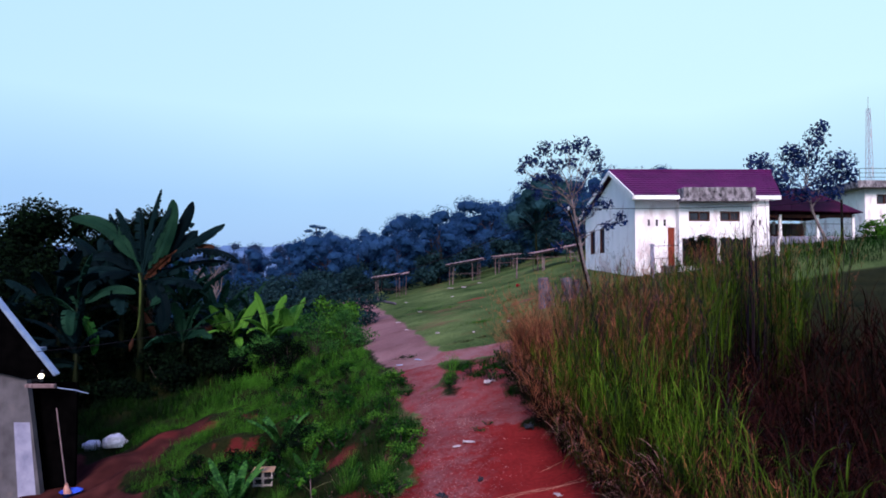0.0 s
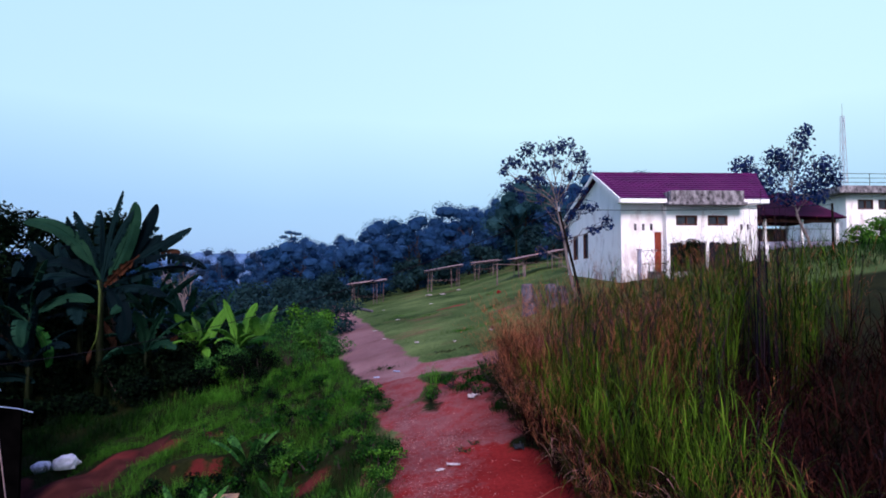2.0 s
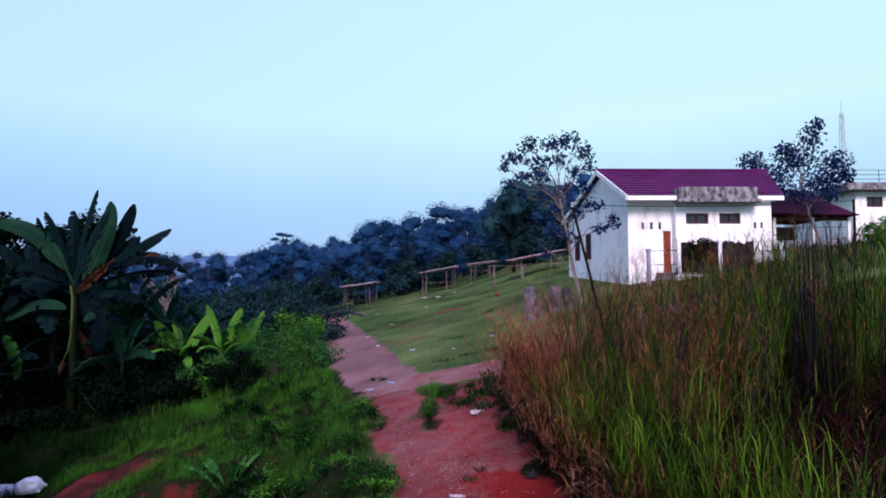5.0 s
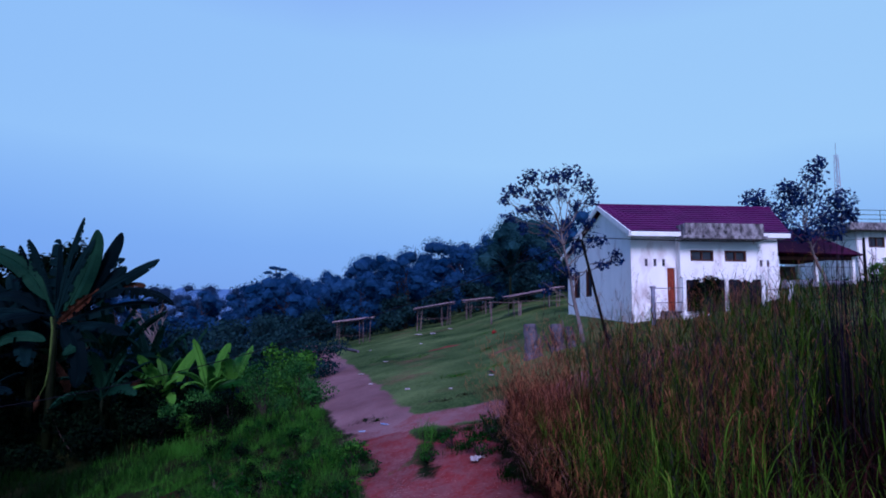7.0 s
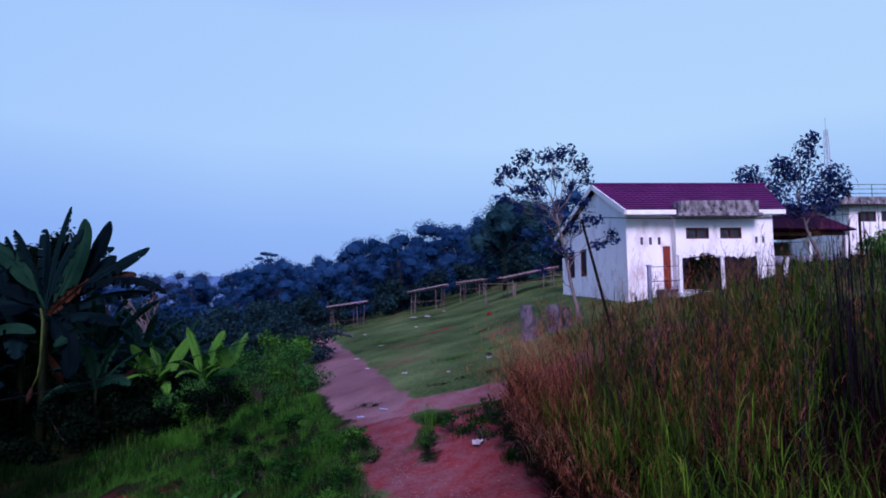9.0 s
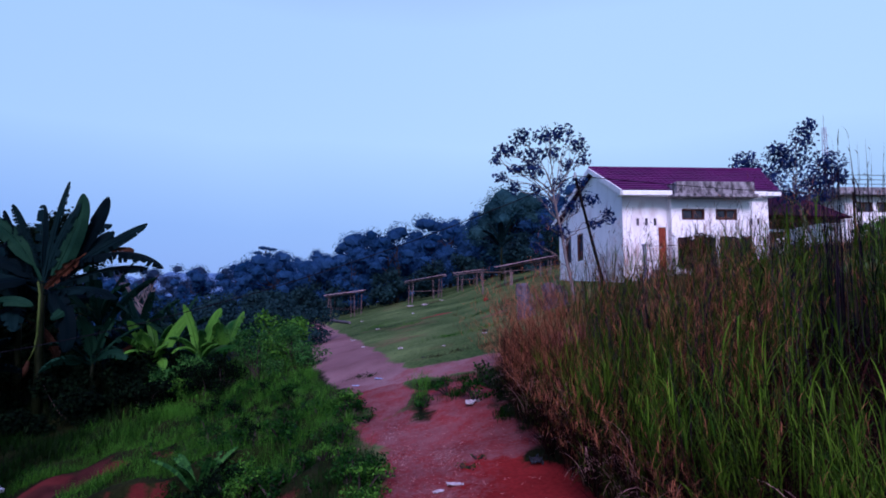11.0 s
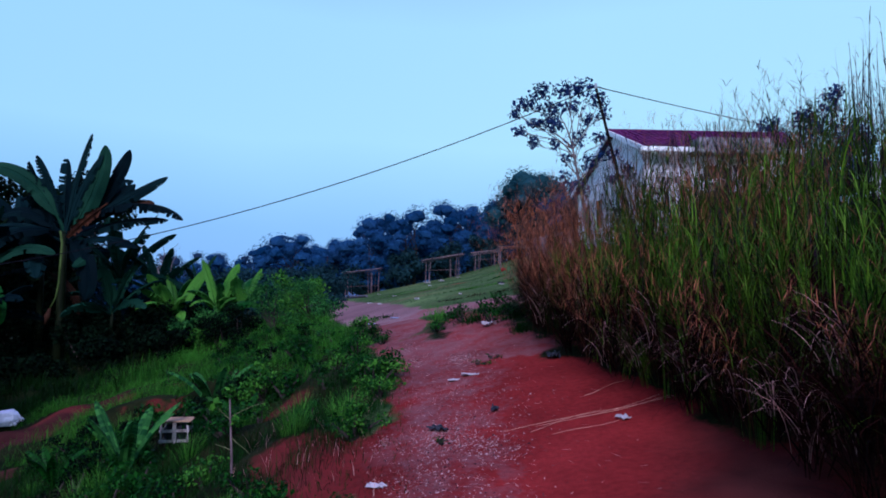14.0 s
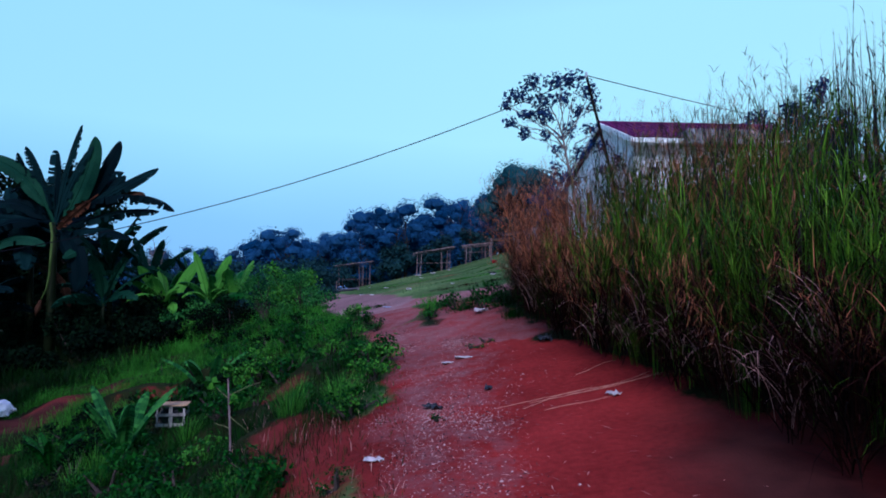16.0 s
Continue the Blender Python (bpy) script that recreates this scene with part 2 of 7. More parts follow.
STRAWPALE = material("pale_dead_blade", (0.035, 0.012, 0.012), (0.52, 0.28, 0.25), 1.2, 0.7, 0.0, island=1.1, through_light=0.2)
LAWN = material("lawn_blade", (0.0009, 0.0060, 0.0008), (0.0095, 0.046, 0.004), 0.45, 0.6, 0.0, island=0.45, through_light=0.3)
DRYLAWN = material("short_field_grass", (0.017, 0.046, 0.012), (0.088, 0.145, 0.044), 0.5, 0.7, 0.0, island=0.6, through_light=0.25)
REED = material("tall_grass_green", (0.0009, 0.0045, 0.0008), (0.056, 0.108, 0.007), 0.9, 0.6, 0.0, island=0.45, through_light=0.3, stretch=(1, 1, 0.3))
REEDDRY = material("tall_grass_dry", (0.011, 0.003, 0.0024), (0.092, 0.034, 0.016), 1.2, 0.7, 0.0, island=0.8, through_light=0.25)
PLUME = material("tall_grass_plume", (0.032, 0.007, 0.007), (0.46, 0.165, 0.080), 0.9, 0.8, 0.0, island=0.45, through_light=0.3, stretch=(1, 1, 0.5))
# shade of the undergrowth and yard trees is put into this near-black leaf
LEAFDARK = material("dark_shaded_broadleaf", (0.0008, 0.0028, 0.0020), (0.0038, 0.0105, 0.0045), 0.8, 0.85, 0.0, spec=0.02, island=0.6, through_light=0.15)
# darker copy of the lawn grass; the banana plants' shade is in its colour
SHADEGRASS = material("shaded_lawn_blade", (0.001, 0.005, 0.001), (0.008, 0.026, 0.004), 0.6, 0.6, 0.0, island=0.6, through_light=0.25)
LEAFFRESH = material("fresh_shrub_leaf", (0.014, 0.062, 0.008), (0.07, 0.2, 0.02), 0.9, 0.55, 0.0, island=0.7, through_light=0.3)
# purplish heads and stems, coloured dark like silhouettes against the sky
PLUMEDARK = material("silhouette_seed_head", (0.006, 0.005, 0.011), (0.038, 0.022, 0.032), 1.0, 0.8, 0.0, island=0.8, through_light=0.2)
LEAFMID = material("herb_leaf", (0.0018, 0.015, 0.0024), (0.013, 0.067, 0.007), 0.8, 0.55, 0.0, island=0.7, through_light=0.3)
LEAFTREE = material("sparse_tree_leaf", (0.005, 0.014, 0.060), (0.020, 0.046, 0.155), 0.8, 0.5, 0.0, island=0.6, through_light=0.4)
# the blue in this leaf colour stands in for haze over the wood
LEAFWOOD = material("forest_leaf_hazed", (0.009, 0.038, 0.102), (0.030, 0.086, 0.196), 0.22, 0.95, 0.2, 2.6, spec=0.0, island=0.08, through_light=0.35)
REEDBRIGHT = material("bright_grass_cane", (0.018, 0.058, 0.004), (0.110, 0.205, 0.013), 0.8, 0.55, 0.0, island=0.8, through_light=0.3)
# dead blades; the shade inside the tall grass is in their dark brown
DEADSHADE = material("dead_and_shaded_blade", (0.002, 0.0006, 0.0006), (0.020, 0.0046, 0.0034), 1.5, 0.8, 0.0, island=0.8, through_light=0.15)
LAWNLIGHT = material("light_lawn_blade", (0.0038, 0.024, 0.002), (0.054, 0.185, 0.015), 0.45, 0.6, 0.0, island=0.45, through_light=0.3)
# shrubs at middle distance, with haze in the leaf colour
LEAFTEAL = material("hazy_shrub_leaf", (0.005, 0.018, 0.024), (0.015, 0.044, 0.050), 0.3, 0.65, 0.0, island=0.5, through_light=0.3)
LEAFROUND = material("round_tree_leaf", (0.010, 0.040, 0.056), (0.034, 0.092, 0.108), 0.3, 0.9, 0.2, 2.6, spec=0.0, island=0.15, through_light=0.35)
# far trees, with pale blue haze mixed into the leaf colour
LEAFHAZE = material("distant_leaf_hazed", (0.028, 0.056, 0.115), (0.042, 0.08, 0.16), 0.25, 0.85, 0.0, 3.0, island=0.12, through_light=0.6)
LEAFSOFT = material("soft_shrub_leaf", (0.009, 0.05, 0.012), (0.048, 0.155, 0.03), 0.9, 0.6, 0.0, island=0.7, through_light=0.3)
LAVENDER = material("lavender_limewash", (0.17, 0.17, 0.26), (0.30, 0.30, 0.41), 2.5, 0.9, 0.2, 45)
TWIG = material("greenish_twig", (0.05, 0.055, 0.025), (0.14, 0.14, 0.07), 6, 0.8, 0.2, 60)
TANBOARD = material("tan_board", (0.22, 0.13, 0.075), (0.42, 0.27, 0.17), 8, 0.8, 0.3, 60, obj=0.25, stretch=(1, 5, 5))
# BANANA is dark with the clump's shade, BANANALIT is its lit copy
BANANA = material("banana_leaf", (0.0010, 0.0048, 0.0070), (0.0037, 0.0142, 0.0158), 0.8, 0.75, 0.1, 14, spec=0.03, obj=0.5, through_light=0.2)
BANANALIT = material("lit_banana_leaf", (0.003, 0.018, 0.012), (0.013, 0.048, 0.027), 0.8, 0.7, 0.1, 14, spec=0.04, obj=0.3, through_light=0.25)
BANANABRIGHT = material("young_banana_leaf", (0.010, 0.058, 0.011), (0.085, 0.235, 0.030), 1.2, 0.42, 0.1, 14, obj=0.5, through_light=0.35)
BANANADEAD = material("withered_banana_leaf", (0.008, 0.004, 0.003), (0.042, 0.018, 0.011), 2, 0.85, 0.3, 20, obj=0.3)
BANANASTEM = material("banana_stem", (0.002, 0.004, 0.0016), (0.008, 0.012, 0.004), 2, 0.6, 0.2, 20, stretch=(2, 2, 0.4))

# ---- mesh helpers ----


def mesh_np(name, verts, quads, mat, smooth=False):
    me = bpy.data.meshes.new(name)
    me.vertices.add(len(verts))
    me.vertices.foreach_set("co", np.asarray(verts, np.float32).ravel())
    me.loops.add(quads.size)
    me.loops.foreach_set("vertex_index", np.asarray(quads, np.int32).ravel())
    me.polygons.add(len(quads))
    me.polygons.foreach_set("loop_start", np.arange(0, quads.size, 4, dtype=np.int32))
    me.update(calc_edges=True)
    me.validate()
    if smooth:
        me.polygons.foreach_set("use_smooth", np.ones(len(me.polygons), bool))
    me.materials.append(mat)
    return me


def thing(name, label, category, at=(0, 0, 0), turn=0.0, group="", kind=""):
    """An Empty at a thing's base, to parent its parts."""
    ob = new(name)
    ob.matrix_world = pose(*at, 0, 0, turn)
    return tagged(ob, label, category, group, kind)


def part(name, bm, mat, parent, label="", smooth=False):
    """Links a bmesh as one mesh object under a thing or a part; a mesh may be given too, to be shared."""
    if isinstance(bm, bpy.types.Mesh):
        me = bm
    else:
        me = bpy.data.meshes.new(name)
        bm.normal_update()
        bm.to_mesh(me)
        bm.free()
        me.materials.append(mat)
        if smooth:
            me.polygons.foreach_set("use_smooth", np.ones(len(me.polygons), bool))
    ob = new(name, me)
    ob.parent = parent
    return tagged(ob, label)


def solo(name, bm, mat, label, category, at=(0, 0, 0), turn=0.0, group="", kind="", smooth=False):
    """A thing that is one mesh."""
    ob = part(name, bm, mat, None, "", smooth)
    ob.matrix_world = pose(*at, 0, 0, turn)
    return tagged(ob, label, category, group, kind)


def boxes(*items, bevel=0.0):
    """Boxes, each given by its low and high corner, in one bmesh, with softened edges."""
    bm = bmesh.new()
    for lo, hi in items:
        lo, hi = Vector(lo), Vector(hi)
        m = Matrix.Translation((lo + hi) / 2) @ Matrix.Diagonal((*(hi - lo), 1))
        bmesh.ops.create_cube(bm, size=1.0, matrix=m)
    if bevel:
        bmesh.ops.bevel(bm, geom=bm.edges[:], offset=bevel, segments=1, affect="EDGES")
    return bm


def tube(points, radii, sides=7, bm=None, wobble=0.0, rng=random):
    """A closed tapered tube through points."""
    bm = bm or bmesh.new()
    rings = []
    for i, p in enumerate(points):
        p = Vector(p)
        a, c = Vector(points[max(i - 1, 0)]), Vector(points[min(i + 1, len(points) - 1)])
        along = (c - a).normalized()
        side = along.cross(Vector((0.31, 0.95, 0.07))).normalized()
        up = along.cross(side)
        r = radii[i] if isinstance(radii, (list, tuple)) else radii
        ring = []
        for k in range(sides):
            q = 2 * math.pi * k / sides
            rr = r * (1 + wobble * rng.uniform(-1, 1))
            ring.append(bm.verts.new(p + (side * math.cos(q) + up * math.sin(q)) * rr))
        rings.append(ring)
    for a, c in zip(rings, rings[1:]):
        for k in range(sides):
            bm.faces.new((a[k], a[(k + 1) % sides], c[(k + 1) % sides], c[k]))
    bm.faces.new(rings[0][::-1])
    bm.faces.new(rings[-1])
    return bm


def slab(corners, thick, bm=None):
    """A plate under the four given corners, thick metres deep along its normal."""
    bm = bm or bmesh.new()
    p = [Vector(c) for c in corners]
    nrm = (p[1] - p[0]).cross(p[3] - p[0]).normalized()
    top = [bm.verts.new(v) for v in p]
    low = [bm.verts.new(v - nrm * thick) for v in p]
    bm.faces.new(top)
    bm.faces.new(low[::-1])
    for k in range(4):
        j = (k + 1) % 4
        bm.faces.new((top[j], top[k], low[k], low[j]))
    return bm


def ribbons(base, azimuth, length, lean, droop, width, segs, rng, twist=0.6):
    """Grass blades: each rises from its base, leans along its azimuth and droops towards the tip. Returns vertices and quads."""
    n = len(base)
    s = np.linspace(0, 1, segs + 1)[None, :]
    ang = lean[:, None] + droop[:, None] * s ** 1.5
    step = length[:, None] / segs
    dr, dz = np.sin(ang) * step, np.cos(ang) * step
    r = np.concatenate([np.zeros((n, 1)), np.cumsum(dr[:, :-1], 1)], 1)
    z = np.concatenate([np.zeros((n, 1)), np.cumsum(dz[:, :-1], 1)], 1)
    ca, sa = np.cos(azimuth)[:, None], np.sin(azimuth)[:, None]
    mid = np.stack([base[:, 0:1] + r * ca, base[:, 1:2] + r * sa, base[:, 2:3] + z], -1)
    wa = azimuth + math.pi / 2 + rng.uniform(-twist, twist, n)
    prof = width[:, None] * (1 - s ** 2.2 * 0.93) * 0.5 * np.minimum(1.0, 0.4 + 3.0 * s)
    off = np.stack([np.cos(wa)[:, None] * prof, np.sin(wa)[:, None] * prof, np.zeros_like(prof)], -1)
    v = np.stack([mid - off, mid + off], 2).reshape(-1, 3)
    k = np.arange(n)[:, None] * (segs + 1) * 2 + np.arange(segs)[None, :] * 2
    q = np.stack([k, k + 1, k + 3, k + 2], -1).reshape(-1, 4)
    return v, q


def join(*pairs):
    vs, qs, off = [], [], 0
    for v, q in pairs:
        vs.append(v)
        qs.append(q + off)
        off += len(v)
    return np.concatenate(vs), np.concatenate(qs)


def leaves(centres, normals, size, rng, ratio=0.55):
    """Diamond leaves with a slight fold, one a centre."""
    n = len(centres)
    nrm = normals / (np.linalg.norm(normals, axis=1, keepdims=True) + 1e-9)
    ref = rng.normal(size=(n, 3))
    along = np.cross(nrm, ref)
    along /= np.linalg.norm(along, axis=1, keepdims=True) + 1e-9
    side = np.cross(nrm, along)
    s = (size * rng.uniform(0.6, 1.3, n))[:, None]
    p0, p2 = centres - along * s * 0.5, centres + along * s * 0.5 - nrm * s * 0.12
    p1, p3 = centres + side * s * ratio * 0.5 + nrm * s * 0.06, centres - side * s * ratio * 0.5 + nrm * s * 0.06
    v = np.stack([p0, p1, p2, p3], 1).reshape(-1, 3)
    return v, np.arange(4 * n).reshape(-1, 4)


def cloud(blobs, n, rng, size, shell=0.5, flat=0.5):
    """Leaves spread over ellipsoid clumps given as (x, y, z, rx, ry, rz), thicker towards the outside."""
    b = np.array(blobs, float)
    w = b[:, 3] * b[:, 4] + b[:, 3] * b[:, 5]
    pick = rng.choice(len(b), n, p=w / w.sum())
    d = rng.normal(size=(n, 3))
    d /= np.linalg.norm(d, axis=1, keepdims=True)
    r = shell + (1 - shell) * rng.random(n) ** 0.6
    r *= 1 + rng.normal(0, 0.08, n)
    c = b[pick, :3] + d * b[pick, 3:] * r[:, None]
    nrm = d + rng.normal(0, flat, (n, 3)) + np.array([0, 0, 0.3])
    return leaves(c, nrm, size, rng)

# ---- the ground ----
ALONG_Y = (-60, 0, 5, 8, 12, 16.3, 20, 28, 42, 60, 80, 120, 400)
ALONG_Z = (-3, -1.9, -1.25, -0.95, -0.5, 0, 0.5, 1.38, 1.95, 2.9, 3.5, 3.9, 4.5)


def height(x, y):
    """The lie of the land: a lane that climbs ahead, a bank falling to a lower yard, a slope rising to the white house."""
    x, y = np.asarray(x, float), np.asarray(y, float)
    p = np.interp(y, ALONG_Y, ALONG_Z)
    near = np.interp(-x, (0, 2, 4.4, 9, 13, 20, 60, 400), (0, 0.5, 1.35, 2.75, 3.6, 4.3, 5.5, 6))
    far = np.interp(-x, (0, 10, 30, 400), (0, 2.2, 4.5, 6))
    k = np.clip((y - 26) / 10, 0, 1)
    k = k * k * (3 - 2 * k)
    rise = np.interp(x, (0, 3, 9, 17, 25, 60, 400), (0, 0.55, 2.4, 3.8, 4.4, 6, 8))
    return p - (near * (1 - k) + far * k) + rise


LANES = {  # polylines of (x, y, half width), with how pale the trodden earth is
    "lane": (0.0, ((1.6, -8, 2.8), (1.4, 7, 2.4), (1.2, 12, 2.1), (0.95, 15, 1.75), (0.8, 16.4, 1.3))),
    "neck": (0.45, ((0.45, 17.0, 1.35), (0.0, 18.4, 1.0), (-0.35, 19.5, 0.75), (-0.6, 21.4, 0.62), (-0.9, 23.4, 0.8))),
    "track": (1.0, ((-1.0, 24.2, 1.0), (-2.2, 29, 1.25), (-3.8, 37, 1.3), (-6.4, 50, 1.2), (-11, 72, 1.2))),
    "branch": (0.7, ((-1.4, 24.2, 0.9), (1.0, 24.2, 0.85), (4.0, 24.2, 0.9), (8, 24.6, 0.9))),
    "yard": (-1.0, ((-9.0, 25.5, 0.2), (-10.1, 23.4, 0.8), (-11.3, 21.6, 1.9), (-11.8, 19.0, 2.2), (-9.2, 18.0, 1.3))),
    "yard_way": (-1.0, ((-11.6, 21.6, 1.0), (-14.0, 23.2, 0.6))),
    "scarp": (-0.7, ((-7.0, 20.45, 0.04), (-6.5, 20.4, 0.13))),
    "scarp_end": (-0.7, ((-5.9, 20.35, 0.06), (-5.65, 20.3, 0.13))),
    "verge_floor": (0.4, ((1.5, 17.0, 0.9), (1.2, 19.4, 1.0), (1.1, 21.2, 0.9), (1.2, 22.8, 0.6))),
    "bare_spot": (0.3, ((0.9, 42.2, 0.25), (2.6, 43.0, 0.4))),
    "bare_strip": (0.4, ((2.6, 34.6, 0.15), (4.6, 35.0, 0.3))),
    "bank_path": (-0.8, ((-10.7, 23.7, 0.5), (-9.3, 24.6, 0.32), (-7.4, 24.3, 0.30), (-6.4, 24.5, 0.12), (-5.7, 24.5, 0.22), (-4.0, 24.0, 0.10))),
    "bank_break": (-0.8, ((-7.3, 21.9, 0.28), (-7.7, 22.3, 0.22))),
    "verge_break": (-0.8, ((-3.0, 16.5, 0.24), (-2.6, 16.9, 0.2))),
    "low_break": (-0.6, ((-2.05, 13.2, 0.06), (-2.0, 14.0, 0.16), (-1.8, 14.6, 0.10))),
    "verge_scar": (-0.5, ((-3.1, 17.1, 0.2), (-2.95, 17.4, 0.16))),
    # earth under the stand, coloured as dark as its shade
    "stand_floor": (-1.0, ((5.2, 6, 1.9), (5.1, 12, 1.9), (4.8, 16, 1.8), (4.8, 18.6, 1.6))),
}
LANESHADE = ((3.0, 12.4, 0.2), (2.75, 10.8, 0.6), (2.4, 9.2, 1.0), (2.0, 5.0, 1.6))  # the trampled side of the lane under the tall grass, with shade in its colour
GRAVEL = ((0.15, 7.5, 0.8), (0.0, 12.5, 0.75), (0.25, 16.5, 1.0), (-0.3, 20.0, 0.8))  # where the lane is strewn with pale grit


def shoulder(x, y):
    """The worn shoulder of the lane, where the turf is broken and red earth shows through."""
    a = np.exp(-(((x + 1.35 + 0.12 * (y - 13)) / 1.0) ** 2 + ((y - 13.0) / 2.1) ** 2) ** 1.5)
    b = np.exp(-(((x + 1.2) / 0.5) ** 2 + ((y - 16.4) / 1.2) ** 2) ** 1.5)
    return np.maximum(a, 0.8 * b)


def lane_field(x, y):
    """How much the earth is trodden bare at each place (0.5 at the edge), and how pale it is."""
    best, pale = np.full(x.shape, 9.0), np.zeros(x.shape)
    for tone, line in LANES.values():
        for (x0, y0, w0), (x1, y1, w1) in zip(line, line[1:]):
            dx, dy = x1 - x0, y1 - y0
            k = np.clip(((x - x0) * dx + (y - y0) * dy) / (dx * dx + dy * dy), 0, 1)
            d = np.hypot(x - x0 - k * dx, y - y0 - k * dy) - (w0 + (w1 - w0) * k)
            pale = np.where(d < best, tone, pale)
            best = np.minimum(best, d)
    for (x0, y0, w0), (x1, y1, w1) in zip(GRAVEL, GRAVEL[1:]):
        k = np.clip((y - y0) / (y1 - y0), 0, 1)
        d = np.abs(x - x0 - k * (x1 - x0)) / (w0 + (w1 - w0) * k) + 4 * np.maximum(0, np.maximum(y0 - y, y - y1))
        grit = 0.36 * np.clip(1.4 - d, 0, 1) * (best < 0.3)
        pale = np.where(grit > 0.01, np.maximum(pale, grit), pale)
    for (x0, y0, w0), (x1, y1, w1) in zip(LANESHADE, LANESHADE[1:]):
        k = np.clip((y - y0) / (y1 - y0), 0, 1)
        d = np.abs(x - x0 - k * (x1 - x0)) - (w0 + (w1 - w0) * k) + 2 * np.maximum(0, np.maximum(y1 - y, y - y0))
        dim = np.clip(0.5 - d / 1.1, 0, 1)
        pale = np.minimum(pale, pale * (1 - dim) - dim)
    ripple = 0.30 * np.sin(x * 1.9 + y * 0.7) * np.sin(y * 1.3 - x * 0.6) + 0.20 * np.sin(x * 4.1 + 1 + np.sin(y * 2.0)) * np.sin(y * 3.3) + 0.10 * np.sin(x * 9.0 + y * 2) * np.sin(y * 7.3)
    ripple = ripple * np.interp(y, (22, 26), (1.0, 0.4))
    return np.maximum(np.clip(0.5 - (best + ripple) / 0.9, 0, 1), 0.36 * shoulder(x, y)), pale


def relief(x, y):
    """Small unevenness of the earth: ruts and hummocks near the walk."""
    n = 0.035 * np.interp(y, (24, 30), (1.0, 0.3)) * np.sin(x * 1.3 + 0.4 * y) * np.sin(y * 0.9) + 0.006 * np.sin(x * 4.1 + y) * np.sin(y * 3.7 - x)
    scarp = 0.46 * np.exp(-((x + 5.9) / 2.3) ** 2) * np.tanh((y - 20.3) / 0.18) * np.exp(-((y - 20.3) / 1.2) ** 2)
    edge = np.interp(y, (0, 18, 20, 23, 26, 29, 37), (-0.8, -0.9, -1.2, -1.9, -2.6, -3.5, -5.2))
    bank = np.clip((edge - x) / 1.2, 0, 1) * np.clip((32 - y) / 6, 0, 1)
    hum = 0.20 * np.sin(x * 2.3 + 0.9 * np.sin(y * 1.1)) * np.sin(y * 1.9 + 0.8 * np.sin(x * 1.3)) + 0.05 * np.sin(x * 4.7 - y * 2.1)
    return n + scarp + bank * hum


def surface(x, y):
    return height(x, y) + relief(np.asarray(x, float), np.asarray(y, float))


def gz(x, y):
    return float(surface(x, y))


def build_ground():
    xs = np.concatenate([-np.geomspace(700, 17, 22), np.arange(-16.5, 10.5, 0.17), np.arange(10.8, 40, 0.9), np.geomspace(41, 700, 14)])
    ys = np.concatenate([-np.geomspace(300, 3, 12), np.arange(-2, 4, 0.6), np.arange(4.2, 32, 0.17), np.arange(32.3, 80, 0.5), np.geomspace(81, 1500, 18)])
    X, Y = np.meshgrid(xs, ys)
    Z = surface(X, Y)
    dirt, pale = lane_field(X, Y)
    Z = Z - 0.02 * dirt
    # where the ground under thick grass takes the shade-dark litter colour
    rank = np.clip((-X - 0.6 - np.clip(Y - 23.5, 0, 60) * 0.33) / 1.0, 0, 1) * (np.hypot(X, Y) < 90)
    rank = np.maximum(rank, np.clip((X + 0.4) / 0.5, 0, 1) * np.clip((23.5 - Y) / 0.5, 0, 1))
    v = np.stack([X, Y, Z], -1).reshape(-1, 3)
    nx = len(xs)
    i, j = np.meshgrid(np.arange(nx - 1), np.arange(len(ys) - 1))
    k = (j * nx + i).ravel()
    q = np.stack([k, k + 1, k + nx + 1, k + nx], -1)
    inside = dirt.ravel()[q].mean(1) > 0.5
    for name, sel, label, cat in (("ground", ~inside, "sloping ground of patchy green turf and red earth", "ground"),
                                  ("road", inside, "bare red laterite lane joining a pale trodden track", "dirt road")):
        used, idx = np.unique(q[sel], return_inverse=True)
        me = mesh_np(name, v[used], idx.reshape(-1, 4), EARTH, True)
        for key, val in (("dirt", np.maximum(dirt, 0.80 * shoulder(X, Y))), ("pale", np.maximum(pale, 0)), ("darkened", np.maximum(np.maximum(-pale, 0), 0.45 * shoulder(X, Y))), ("rank", rank)):
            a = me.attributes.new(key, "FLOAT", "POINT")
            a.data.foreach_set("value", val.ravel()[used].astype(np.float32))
        tagged(new(name, me), label, cat, kind="structure")


build_ground()


def build_far_hills():
    rng = np.random.default_rng(5)
    xs = np.linspace(-420, 420, 260)
    top = 19 + 3 * np.sin(xs / 60 + 1) + 1.5 * np.sin(xs / 23) + 0.7 * np.sin(xs / 5.1) + rng.normal(0, 0.45, len(xs))
    rows = []
    for f, dy in ((0.0, 0), (0.45, 8), (0.8, 20), (1.0, 34), (0.0, 90)):
        rows.append(np.stack([xs, np.full_like(xs, 310.0) + dy, -2 + (top + 2) * f + rng.normal(0, 0.25, len(xs)) * (0 < f)], -1))
    v = np.concatenate(rows)
    n = len(xs)
    i, j = np.meshgrid(np.arange(n - 1), np.arange(4))
    k = (j * n + i).ravel()
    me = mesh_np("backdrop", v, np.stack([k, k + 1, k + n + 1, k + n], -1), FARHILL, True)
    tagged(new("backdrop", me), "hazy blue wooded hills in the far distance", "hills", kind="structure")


build_far_hills()

# ---- the white house ----


